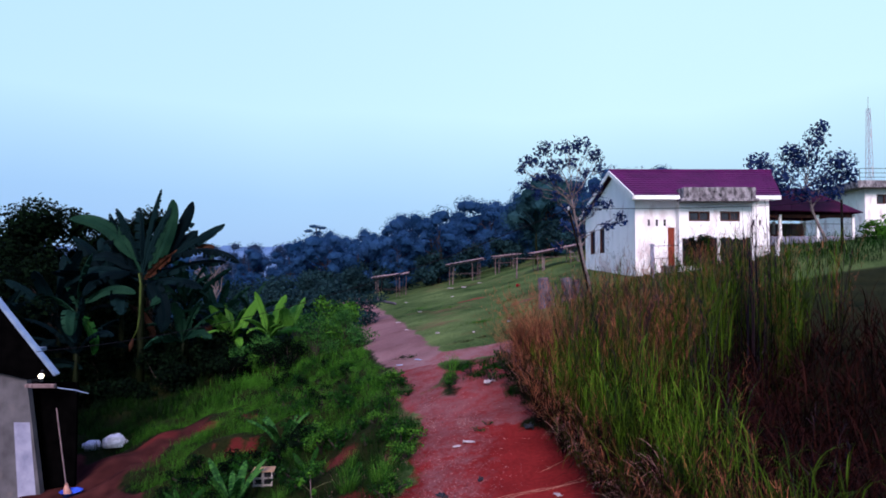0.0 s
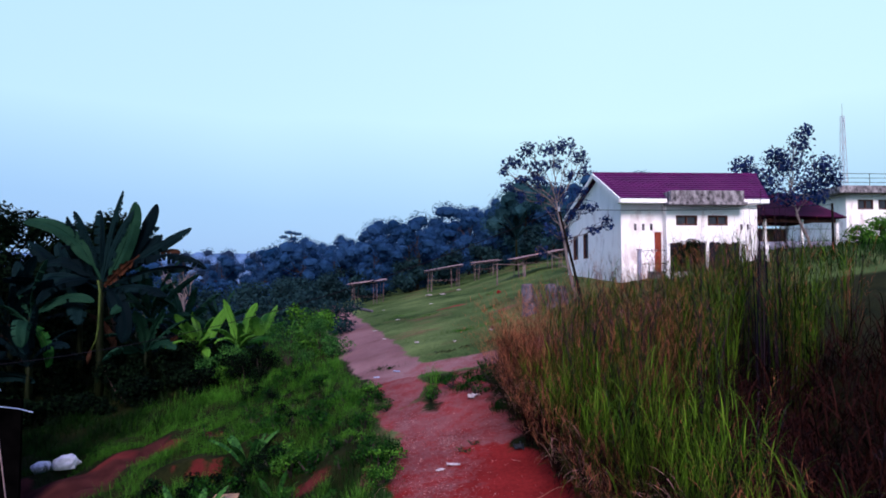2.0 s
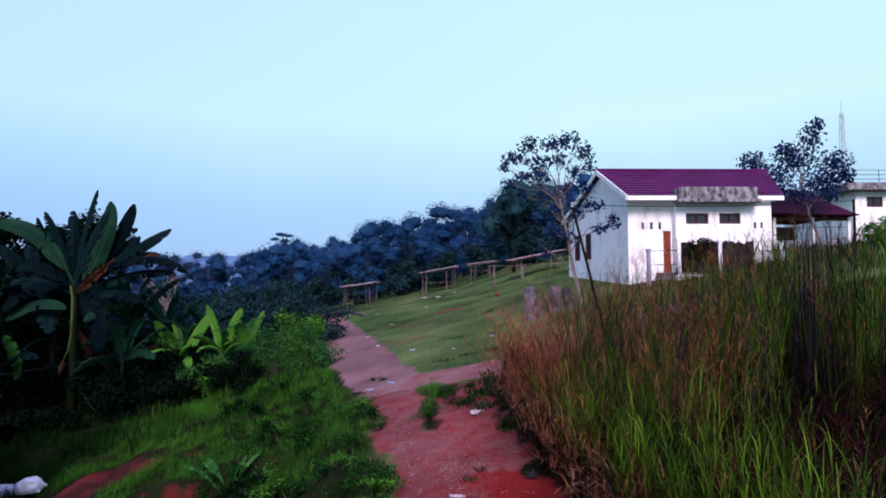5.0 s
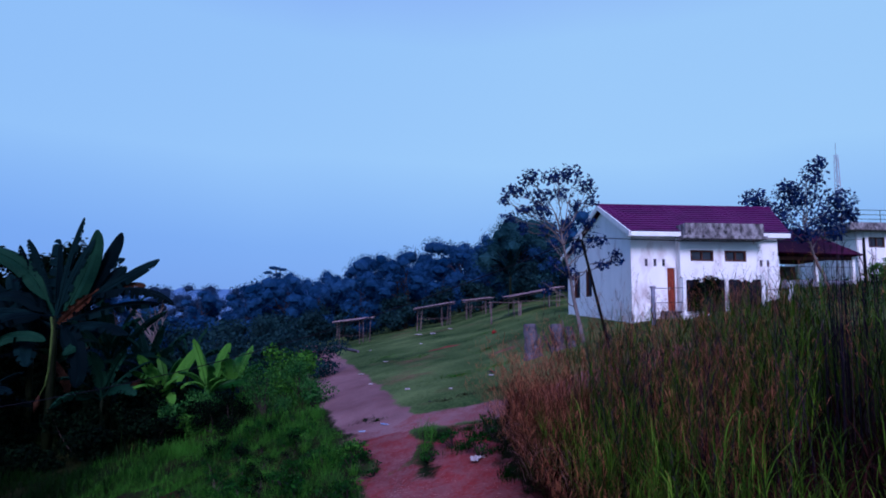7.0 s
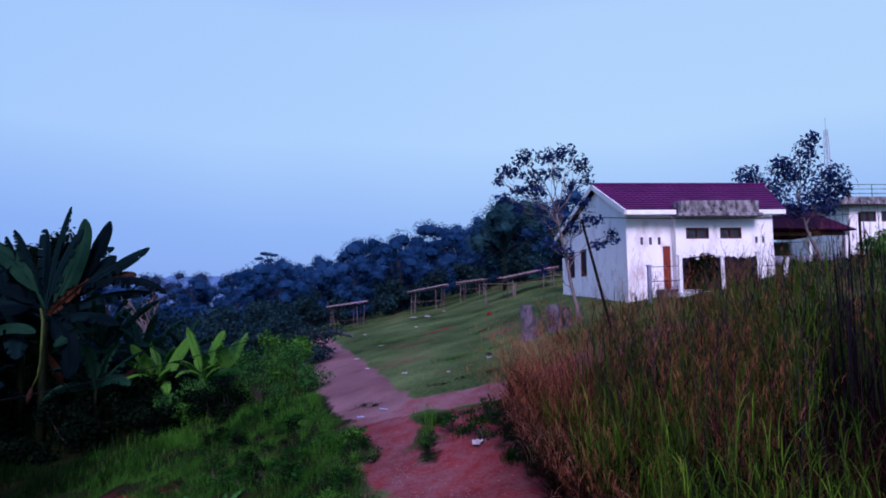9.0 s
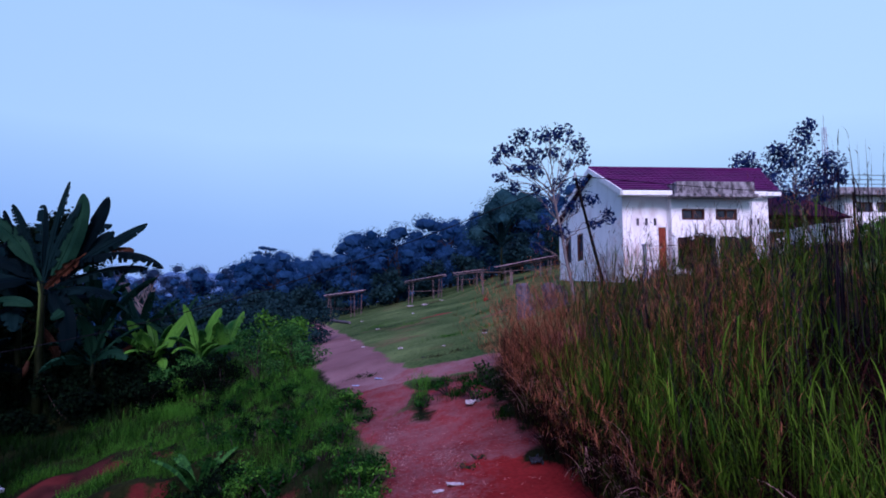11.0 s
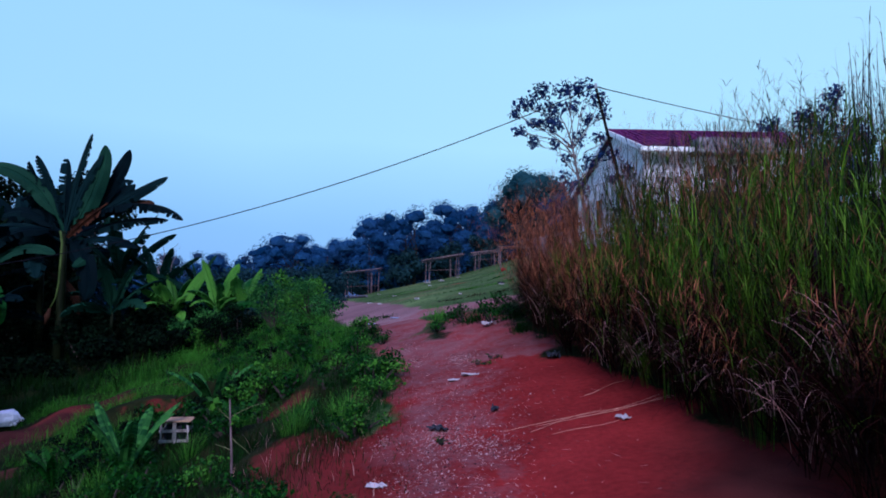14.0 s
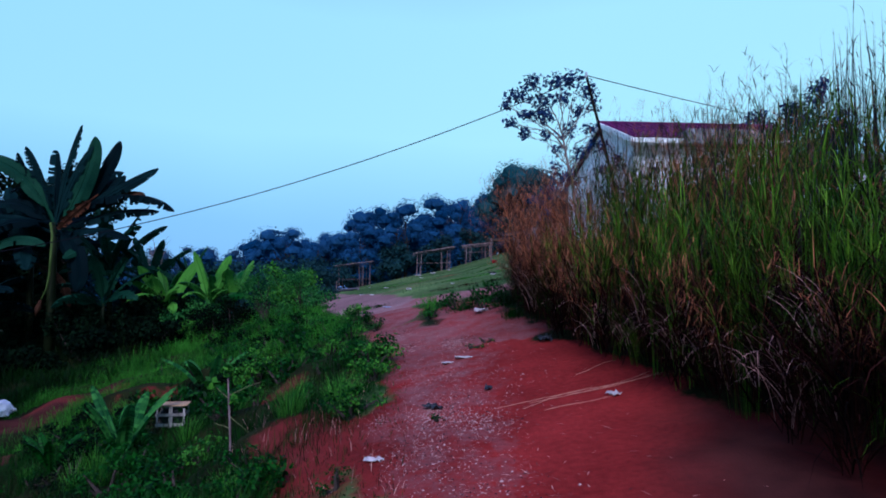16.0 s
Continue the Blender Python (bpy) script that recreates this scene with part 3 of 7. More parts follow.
def roof_sheet(x0, x1, y0, z0, y1, z1, step=0.24, x1_ridge=None):
    """A ribbed metal roof slope from the eave (y0, z0) to the ridge (y1, z1), with stepped tile courses."""
    bm = bmesh.new()
    n, courses = int((x1 - x0) / step), 12
    d = Vector((0, y1 - y0, z1 - z0))
    nrm = Vector((0, -(z1 - z0), y1 - y0)).normalized()
    if nrm.z < 0:
        nrm = -nrm
    grid = []
    for c in range(courses):
        for edge in (0, 1):
            row = []
            f = (c + edge) / courses
            lift = 0.035 * (1 - edge)
            for i in range(2 * n + 1):
                end = x1 + ((x1_ridge or x1) - x1) * f
                x = x0 + (end - x0) * i / (2 * n)
                p = Vector((x, y0, z0)) + d * f + nrm * (lift + (0.022 if i % 2 else 0.0))
                row.append(bm.verts.new(p))
            grid.append(row)
    for a, b in zip(grid, grid[1:]):
        for i in range(len(a) - 1):
            bm.faces.new((a[i], a[i + 1], b[i + 1], b[i]))
    return bm


def window_part(parent, x0, x1, z0, z1, y, panes=2, axis="y"):
    """A recessed wooden window: frame, mullions and dark panes, set in a wall that faces -y or -x."""
    def bx(a0, a1, d0, d1, c0, c1):
        return ((a0, d0, c0), (a1, d1, c1)) if axis == "y" else ((d0, a0, c0), (d1, a1, c1))
    f = 0.07
    bars = [bx(x0, x1, y - 0.03, y + 0.09, z0, z0 + f), bx(x0, x1, y - 0.03, y + 0.09, z1 - f, z1),
            bx(x0, x0 + f, y - 0.028, y + 0.09, z0 + f, z1 - f), bx(x1 - f, x1, y - 0.028, y + 0.09, z0 + f, z1 - f)]
    for k in range(1, panes):
        c = x0 + (x1 - x0) * k / panes
        bars.append(bx(c - f / 2, c + f / 2, y - 0.025, y + 0.09, z0 + f, z1 - f))
    win = part("window", boxes(*bars, bevel=0.008), FRAMEWOOD, parent, "dark brown wooden window frame")
    for k in range(panes):
        a0 = x0 + (x1 - x0) * k / panes + f * 0.55
        a1 = x0 + (x1 - x0) * (k + 1) / panes - f * 0.55
        part("pane", boxes(bx(a0, a1, y + 0.05, y + 0.06, z0 + f * 0.9, z1 - f * 0.9)), GLASS, win, "dark glass pane")
    return win


def wall_with_holes(x0, x1, z0, z1, y0, y1, holes, axis="y"):
    """One wall whose openings (x0, x1, z0, z1) go right through, with reveals."""
    xs = sorted({x0, x1, *(h[0] for h in holes), *(h[1] for h in holes)})
    zs = sorted({z0, z1, *(h[2] for h in holes), *(h[3] for h in holes)})
    bm, made = bmesh.new(), {}

    def vert(i, k, d):
        key = (i, k, d)
        if key not in made:
            y = y1 if d else y0
            made[key] = bm.verts.new((xs[i], y, zs[k]) if axis == "y" else (y, xs[i], zs[k]))
        return made[key]

    def solid(i, k):
        if not (0 <= i < len(xs) - 1 and 0 <= k < len(zs) - 1):
            return False
        cx, cz = (xs[i] + xs[i + 1]) / 2, (zs[k] + zs[k + 1]) / 2
        return not any(h[0] < cx < h[1] and h[2] < cz < h[3] for h in holes)
    for i in range(len(xs) - 1):
        for k in range(len(zs) - 1):
            if not solid(i, k):
                continue
            for d in (0, 1):
                bm.faces.new([vert(i, k, d), vert(i + 1, k, d), vert(i + 1, k + 1, d), vert(i, k + 1, d)])
            for di, dk, a, b in ((-1, 0, (i, k), (i, k + 1)), (1, 0, (i + 1, k), (i + 1, k + 1)), (0, -1, (i, k), (i + 1, k)), (0, 1, (i, k + 1), (i + 1, k + 1))):
                if not solid(i + di, k + dk):
                    bm.faces.new([vert(*a, 0), vert(*b, 0), vert(*b, 1), vert(*a, 1)])
    bmesh.ops.recalc_face_normals(bm, faces=bm.faces[:])
    return bm


def build_house():
    house = thing("house", "single-storey white plastered house with a maroon tiled metal roof", "house")
    X0, XB, XE, Y0, Y1, ZB, ZE = 9.1, 11.05, 14.4, 31.0, 41.85, 3.6, 7.62
    YP, XR = 30.55, 15.3
    slots = [(9.70 + 0.38 * k, 9.83 + 0.38 * k, 6.36, 6.68) for k in range(3)]
    part("wall", wall_with_holes(X0, XB, ZB, ZE, Y0, Y0 + 0.18, slots + [(10.66, 11.0, 4.45, 6.30)]), PLASTER, house)
    wins = [(11.50, 12.50, 6.56, 7.03), (12.98, 13.92, 6.56, 7.03)]
    rslots = [(14.50, 14.62, 6.36, 6.64), (14.80, 14.92, 6.36, 6.64)]
    part("wall", wall_with_holes(XB, XR, ZB, ZE - 0.02, YP, YP + 0.18, wins + rslots), PLASTER, house)
    part("wall", boxes(((XB, YP + 0.18, ZB), (XB + 0.16, Y0, ZE - 0.02))), PLASTER, house)
    part("wall", boxes(((XR - 0.18, YP + 0.18, ZB), (XR, Y1, ZE - 0.02))), PLASTER, house)
    gable_wins = [(36.9, 38.0, 5.25, 6.68), (39.2, 40.4, 5.25, 6.72)]
    bm = wall_with_holes(Y0 + 0.18, Y1, ZB, ZE, X0, X0 + 0.18, gable_wins, "x")
    ym, zr = 34.8, 9.40
    tri = [bm.verts.new(p) for p in ((X0, Y0, ZE), (X0, Y1, ZE), (X0, ym, zr))]
    tri2 = [bm.verts.new((v.co.x + 0.18, v.co.y, v.co.z)) for v in tri]
    bm.faces.new(tri)
    bm.faces.new(tri2[::-1])
    for a in range(3):
        b = (a + 1) % 3
        bm.faces.new((tri[b], tri[a], tri2[a], tri2[b]))
    part("gable_wall", bm, PLASTER, house, "bluish white plastered gable wall")
    # a dark board added behind the openings, for the unlit rooms
    part("dark_lining", boxes(((X0 + 0.2, Y0 + 0.42, ZB), (XR - 0.2, Y0 + 0.46, ZE - 0.06))), CHARSHADE, house, "dark board in place of the unlit inside of the house")
    part("back_wall", boxes(((X0 + 0.18, Y1 - 0.18, ZB), (XR - 0.18, Y1, ZE - 0.03))), PLASTER, house)
    part("plinth", boxes(((X0 - 0.05, Y0 - 0.05, ZB - 0.5), (XB - 0.002, Y0, 3.92)), ((X0 - 0.05, Y0, ZB - 0.5), (X0, Y1, 3.86)), bevel=0.015), STAINED, house, "stained concrete plinth")
    # dark plates give the vent slots their unlit depth
    for x0, x1, z0, z1 in slots:
        part("vent", boxes(((x0 + 0.002, Y0 + 0.06, z0 + 0.002), (x1 - 0.002, Y0 + 0.09, z1 - 0.002))), CHARSHADE, house, "dark plate for the unlit depth of a vent slot")
    for x0, x1, z0, z1 in rslots:
        part("vent", boxes(((x0 + 0.002, YP + 0.06, z0 + 0.002), (x1 - 0.002, YP + 0.09, z1 - 0.002))), CHARSHADE, house, "dark plate for the unlit depth of a vent slot")
    for w in wins:
        window_part(house, *w, YP + 0.03)
    for w in gable_wins:
        window_part(house, *w, X0 + 0.03, 1, "x")
    # roof
    part("roof", roof_sheet(8.85, 15.75, 30.3, 7.76, ym, 9.64, x1_ridge=17.6), ROOFRED, house, "maroon ribbed metal roof slope")
    part("roof", roof_sheet(8.85, 15.75, 42.5, 7.76, ym, 9.64, x1_ridge=17.6), ROOFRED, house, "maroon ribbed metal roof slope")
    part("ridge_cap", tube([(8.83, ym, 9.66), (17.6, ym, 9.66)], 0.09, 8), ROOFRED, house)
    part("ceiling_board", boxes(((X0 + 0.02, Y0 + 0.2, ZE - 0.04), (XR - 0.2, Y1 - 0.2, ZE))), WHITEPAINT, house)
    part("fascia", boxes(((8.86, 30.26, 7.56), (XB - 0.05, 30.30, 7.76)), bevel=0.01), WHITEPAINT, house, "white fascia board")
    part("fascia", boxes(((XE + 0.02, 30.26, 7.56), (15.74, 30.30, 7.76)), bevel=0.01), WHITEPAINT, house, "white fascia board")
    part("soffit", boxes(((8.86, 30.30, 7.60), (XB - 0.05, 31.0, 7.63))), WHITEPAINT, house)
    part("soffit", boxes(((XR, 30.30, 7.60), (15.74, 31.0, 7.63))), WHITEPAINT, house)
    for y0, y1 in ((30.28, ym), (42.5, ym)):
        part("bargeboard", slab([(8.80, y0, 7.78), (8.86, y0, 7.78), (8.86, y1, 9.66), (8.80, y1, 9.66)] if y0 < y1 else
                                [(8.80, y1, 9.66), (8.86, y1, 9.66), (8.86, y0, 7.78), (8.80, y0, 7.78)], 0.22), WHITEPAINT, house, "white bargeboard")
    # porch block with a mouldy parapet
    part("parapet", boxes(((XB, 29.95, 7.58), (XE, 30.12, 8.10)), ((XB, 30.12, 7.58), (XB + 0.16, 30.9, 8.10)), ((XE - 0.16, 30.12, 7.58), (XE, 30.9, 8.10)), bevel=0.02), STAINED, house, "mould-streaked concrete parapet")
    part("canopy", boxes(((XB - 0.12, 29.88, 7.44), (XE + 0.12, 30.55, 7.58)), bevel=0.02), STAINED, house, "stained concrete canopy slab")
    door = part("door", boxes(((10.67, Y0 + 0.04, 4.45), (10.99, Y0 + 0.10, 6.28)), bevel=0.01), REDDOOR, house, "reddish brown wooden door")
    part("handle", boxes(((10.73, Y0 + 0.0, 5.35), (10.76, Y0 + 0.04, 5.47))), METAL, door)
    part("doorstep", boxes(((10.3, 30.1, 4.0), (11.04, 30.99, 4.45)), bevel=0.02), STAINED, house, "worn concrete step")
    return house


build_house()


def build_fence():
    fence = thing("fence", "low garden fence with limewashed posts, thin rails and black shade net", "fence")
    y = 29.3
    for x, top in ((9.35, 5.35), (10.62, 5.75), (12.35, 5.72), (13.85, 5.85), (15.0, 5.6)):
        part("post", boxes(((x - 0.07, y - 0.07, gz(x, y) - 0.2), (x + 0.07, y + 0.07, top)), ((x - 0.10, y - 0.10, top), (x + 0.10, y + 0.10, top + 0.06)), bevel=0.012), LAVENDER if x < 10 else PLASTER, fence, "limewashed concrete post")
    for x0, x1 in ((9.42, 10.55), (13.92, 14.93)):
        part("rail", tube([(x0, y, 5.32), (x1, y, 5.36)], 0.013, 6), CABLE, fence)
        part("rail", tube([(x0, y, 4.75), (x1, y, 4.78)], 0.013, 6), CABLE, fence)
    rng = random.Random(3)
    for x0, x1 in ((10.70, 12.27), (12.43, 13.77)):
        bm = bmesh.new()
        cols = 14
        grid = []
        for i in range(cols + 1):
            x = x0 + (x1 - x0) * i / cols
            top = 5.74 + rng.uniform(-0.14, 0.04)
            grid.append([bm.verts.new((x, y + 0.035 * math.sin(i * 1.7) + d, z)) for d in (0, 0.015) for z in (4.42, 5.0, top)])
        for a, b in zip(grid, grid[1:]):
            for k in (0, 1, 3, 4):
                bm.faces.new((a[k], b[k], b[k + 1], a[k + 1]))
            bm.faces.new((a[2], b[2], b[5], a[5]))
        part("shade_net", bm, DARKNET, fence, "sagging black shade net")
    part("kerb", boxes(((10.5, y - 0.14, 3.6), (15.1, y + 0.14, 4.34)), bevel=0.02), PLASTER, fence, "low whitewashed footing wall")
    r = np.random.default_rng(8)
    me = mesh_np("creeper", *cloud([(11.25, y - 0.1, 5.3, 0.5, 0.15, 0.5), (11.7, y - 0.1, 5.6, 0.45, 0.12, 0.28), (11.1, y - 0.1, 4.8, 0.35, 0.12, 0.4), (11.9, y - 0.1, 5.1, 0.25, 0.12, 0.4)], 800, r, 0.15, 0.2), LEAFDARK)
    tagged(new("creeper", me), "dark green creeper climbing over the shade net", "climbing plant")


build_fence()


def build_pavilion():
    pav = thing("pavilion", "open canteen shelter with a dark maroon hipped roof and low walls", "pavilion")
    rid = [(19.0, 40.6, 9.6), (22.9, 40.6, 9.5)]
    front = [(17.0, 37.6, 7.85), (24.4, 37.6, 7.72)]
    back = [(17.0, 43.6, 7.85), (24.4, 43.6, 7.72)]
    part("roof", slab([front[0], front[1], rid[1], rid[0]], 0.06), ROOFDARK, pav, "dark maroon roof slope")
    part("roof", slab([back[1], back[0], rid[0], rid[1]], 0.06), ROOFDARK, pav, "dark maroon roof slope")
    bm = bmesh.new()
    vs = [bm.verts.new(p) for p in (front[1], back[1], rid[1])]
    bm.faces.new(vs)
    vs2 = [bm.verts.new((p[0] - 0.02, p[1], p[2] - 0.06)) for p in (front[1], back[1], rid[1])]
    bm.faces.new(vs2[::-1])
    part("roof", bm, ROOFDARK, pav, "dark maroon hipped roof end")
    bm = bmesh.new()
    bm.faces.new([bm.verts.new(p) for p in (back[0], front[0], rid[0])])
    part("roof", bm, ROOFDARK, pav, "dark maroon hipped roof end")
    for x in (17.6, 19.8, 22.0, 24.1):
        part("post", boxes(((x - 0.08, 38.0, 5.2), (x + 0.08, 38.16, 7.60)), bevel=0.01), PLASTER, pav, "white square post")
        part("post", boxes(((x - 0.08, 43.0, 5.2), (x + 0.08, 43.16, 7.60)), bevel=0.01), PLASTER, pav, "white square post")
    part("beam", boxes(((17.5, 38.02, 7.42), (24.2, 38.14, 7.60))), FRAMEWOOD, pav, "dark timber beam")
    # shade of the shelter is put into the low walls as a lavender grey
    for x0, x1 in ((17.68, 19.72), (19.88, 21.92), (22.08, 24.02)):
        part("low_wall", boxes(((x0, 38.02, 5.2), (x1, 38.14, 6.30)), bevel=0.01), LAVENDER, pav, "limewashed low wall, greyed for shade under the roof")
        part("rail", tube([(x0, 38.08, 7.05), (x1, 38.08, 7.05)], 0.025, 6), METAL, pav)
    part("back_wall", boxes(((17.4, 43.3, 5.2), (24.3, 43.45, 7.5))), OLDWALL, pav, "grey back wall in shade")
    part("serving_counter", boxes(((19.0, 41.2, 5.2), (23.0, 41.7, 6.6)), bevel=0.02), FRAMEWOOD, pav, "dark wooden counter")


build_pavilion()


def build_flat_building():
    b = thing("flat_roofed_building", "grey-white flat-roofed building with a dark roof rail", "building")
    x0, x1, y0, y1, z0, z1 = 28.8, 41.9, 44.0, 52.0, 5.2, 9.95
    wins = [(29.6, 30.7, 8.9, 9.58), (31.05, 32.25, 8.9, 9.58), (33.6, 34.8, 8.9, 9.58), (36.1, 37.3, 8.9, 9.58)]
    part("wall", wall_with_holes(x0, x1, z0, z1, y0, y0 + 0.18, wins), PLASTER, b, "white plaster wall, dirty towards the foot")
    part("wall", boxes(((x0, y0 + 0.18, z0), (x0 + 0.18, y1, z1))), PLASTER, b)
    part("wall", boxes(((x1 - 0.18, y0 + 0.18, z0), (x1, y1, z1))), PLASTER, b)
    part("wall", boxes(((x0 + 0.18, y1 - 0.18, z0), (x1 - 0.18, y1, z1))), PLASTER, b)
    for w in wins:
        window_part(b, *w, y0 + 0.03)
    part("roof_slab", boxes(((x0 - 0.9, y0 - 0.7, z1), (x1 + 0.4, y1 + 0.4, z1 + 0.50)), bevel=0.03), STAINED, b, "weather-stained concrete roof slab")
    for k in range(7):
        x = x0 - 0.6 + k * 2.0
        part("rail_post", tube([(x, y0 - 0.4, z1 + 0.42), (x, y0 - 0.4, z1 + 1.35)], 0.02, 6), CABLE, b)
    for z in (0.75, 1.05, 1.35):
        part("rail", tube([(x0 - 0.6, y0 - 0.4, z1 + z), (x1, y0 - 0.4, z1 + z)], 0.018, 6), CABLE, b)
    part("plinth", boxes(((x0 - 0.04, y0 - 0.06, z0), (x1, y0, 6.6)), bevel=0.01), OLDWALL, b, "damp grey plinth")


build_flat_building()


def build_tower():
    t = thing("lattice_mast", "tall thin lattice telecom mast", "radio mast", (53.5, 80.0, 5.5))
    h, w0, w1 = 19.6, 0.50, 0.16
    corners = ((-1, -1), (1, -1), (1, 1), (-1, 1))
    for cx, cy in corners:
        part("leg", tube([(cx * w0, cy * w0, 0), (cx * w1, cy * w1, h)], 0.028, 5), TOWERPAINT, t)
    n = 14
    bm = bmesh.new()
    for k in range(n):
        f0, f1 = k / n, (k + 1) / n
        a, b = w0 + (w1 - w0) * f0, w0 + (w1 - w0) * f1
        for c in range(4):
            (ax, ay), (bx, by) = corners[c], corners[(c + 1) % 4]
            tube([(ax * a, ay * a, h * f0), (bx * b, by * b, h * f1)], 0.014, 4, bm)
            tube([(ax * b, ay * b, h * f1), (bx * b, by * b, h * f1)], 0.012, 4, bm)
    part("bracing", bm, TOWERPAINT, t)
    for z, d in ((h - 1.0, 0.22), (h - 3.2, 0.26), (h - 8.0, 0.34)):
        part("antenna", boxes(((d, -0.05, z - 0.6), (d + 0.07, 0.05, z + 0.6)), bevel=0.02), WHITEPAINT, t)
    part("lightning_rod", tube([(0, 0, h), (0, 0, h + 1.6)], 0.03, 5), METAL, t)


build_tower()


def build_left_house():
    """The small house in the lower yard: wall corner, raking roof edge, porch beam with a lit bulb."""
    h = thing("yard_house", "small weathered plaster house with a lit porch bulb", "house")
    tx, ty, tz, zb = -11.9, 20.3, 0.93, -3.6
    # battered pier of the porch, limewashed below
    part("wall", slab([(tx - 5, ty + 0.2, zb), (tx - 0.50, ty + 0.2, zb), (tx - 1.22, ty + 0.2, 1.25), (tx - 5, ty + 0.2, 3.4)], 0.2), OLDWALL, h, "grey weathered plaster wall")
    part("dado", slab([(tx - 1.25, ty + 0.19, zb), (tx - 0.66, ty + 0.19, zb), (tx - 1.00, ty + 0.19, -0.62), (tx - 1.50, ty + 0.19, -0.62)], 0.02), LAVENDER, h, "pale limewashed dado")
    part("wall", boxes(((tx - 5, ty + 0.45, zb), (tx - 4.84, ty + 4, 1.1))), OLDWALL, h)
    part("wall", boxes(((tx - 4.84, ty + 4, zb), (tx - 3.2, ty + 4.16, 1.1))), OLDWALL, h)
    part("flat_roof", boxes(((tx - 5, ty + 0.45, 1.11), (tx - 3.1, ty + 4.16, 1.25))), SHEET, h)
    part("roof_edge", slab([(tx, ty - 0.15, tz), (tx, ty + 0.05, tz), (tx - 3.6, ty + 0.05, tz + 4.35), (tx - 3.6, ty - 0.15, tz + 4.35)], 0.09), SHEET, h, "bluish zinc capping along the raking roof edge")
    # near-black boards added where the roof and porch lie in shade
    bm = bmesh.new()
    front = [bm.verts.new(p) for p in ((tx - 0.12, ty + 0.06, tz - 0.06), (tx - 3.6, ty + 0.06, tz + 4.15), (tx - 3.6, ty + 0.06, 1.3), (tx - 1.0, ty + 0.06, tz - 0.2))]
    back = [bm.verts.new((v.co.x, ty + 0.16, v.co.z)) for v in front]
    bm.faces.new(front)
    bm.faces.new(back[::-1])
    for k in range(4):
        bm.faces.new((front[(k + 1) % 4], front[k], back[k], back[(k + 1) % 4]))
    part("gable_shade", bm, PORCHSHADE, h, "near-black board for the shade under the roof")
    part("porch_shade", boxes(((tx - 2.0, ty + 0.75, zb), (tx + 0.12, ty + 0.85, tz - 0.4))), PORCHSHADE, h, "near-black board for the shade in the porch")
    part("gutter", tube([(tx + 0.02, ty - 0.1, tz - 0.42), (tx + 0.5, ty, tz - 0.5), (tx + 0.9, ty + 0.05, tz - 0.62)], 0.016, 7), SHEET, h, "bluish metal gutter end")
    part("beam", boxes(((tx - 1.1, ty + 0.05, tz - 0.46), (tx - 0.17, ty + 0.17, tz - 0.34)), bevel=0.01), TIMBER, h, "unpainted porch beam")
    bulb_m = material("lit_bulb", (1.0, 0.80, 0.60), (1.0, 0.86, 0.70), 5, 0.3, 0.0, glow=9.0)
    bm = bmesh.new()
    bmesh.ops.create_uvsphere(bm, u_segments=12, v_segments=8, radius=0.075)
    for v in bm.verts:
        v.co += Vector((tx - 0.52, ty - 0.06, tz - 0.07))
    part("bulb", bm, bulb_m, h, "glowing warm light bulb", True)
    part("lamp_holder", tube([(tx - 0.52, ty - 0.06, tz + 0.02), (tx - 0.54, ty + 0.05, tz + 0.08)], 0.035, 8), DARKLITTER, h)
    broom = thing("broom", "long-handled broom leaning by the porch", "broom")
    part("stick", tube([(-11.78, 20.6, -2.55), (-12.14, 20.6, -0.19)], 0.018, 6), TIMBER, broom)
    bm = bmesh.new()
    tube([(-11.74, 20.6, -2.84), (-11.77, 20.6, -2.5)], [0.14, 0.03], 8, bm)
    part("bristles", bm, STRAW, broom)
    bm = bmesh.new()
    z = gz(-11.55, 20.5)
    rings = [(0.20, 0.0), (0.30, 0.16), (0.33, 0.17), (0.28, 0.15), (0.19, 0.02)]
    vs = [[bm.verts.new((r * math.cos(a * math.pi / 8), r * math.sin(a * math.pi / 8), zz)) for a in range(16)] for r, zz in rings]
    for a, b in zip(vs, vs[1:]):
        for k in range(16):
            bm.faces.new((a[k], a[(k + 1) % 16], b[(k + 1) % 16], b[k]))
    bm.faces.new(vs[0][::-1])
    bm.faces.new(vs[-1])
    solo("basin", bm, BLUEPLASTIC, "round blue plastic basin on the yard earth", "basin", (-11.55, 20.5, z - 0.02), smooth=True)


build_left_house()


# ---- market stalls on the field ----


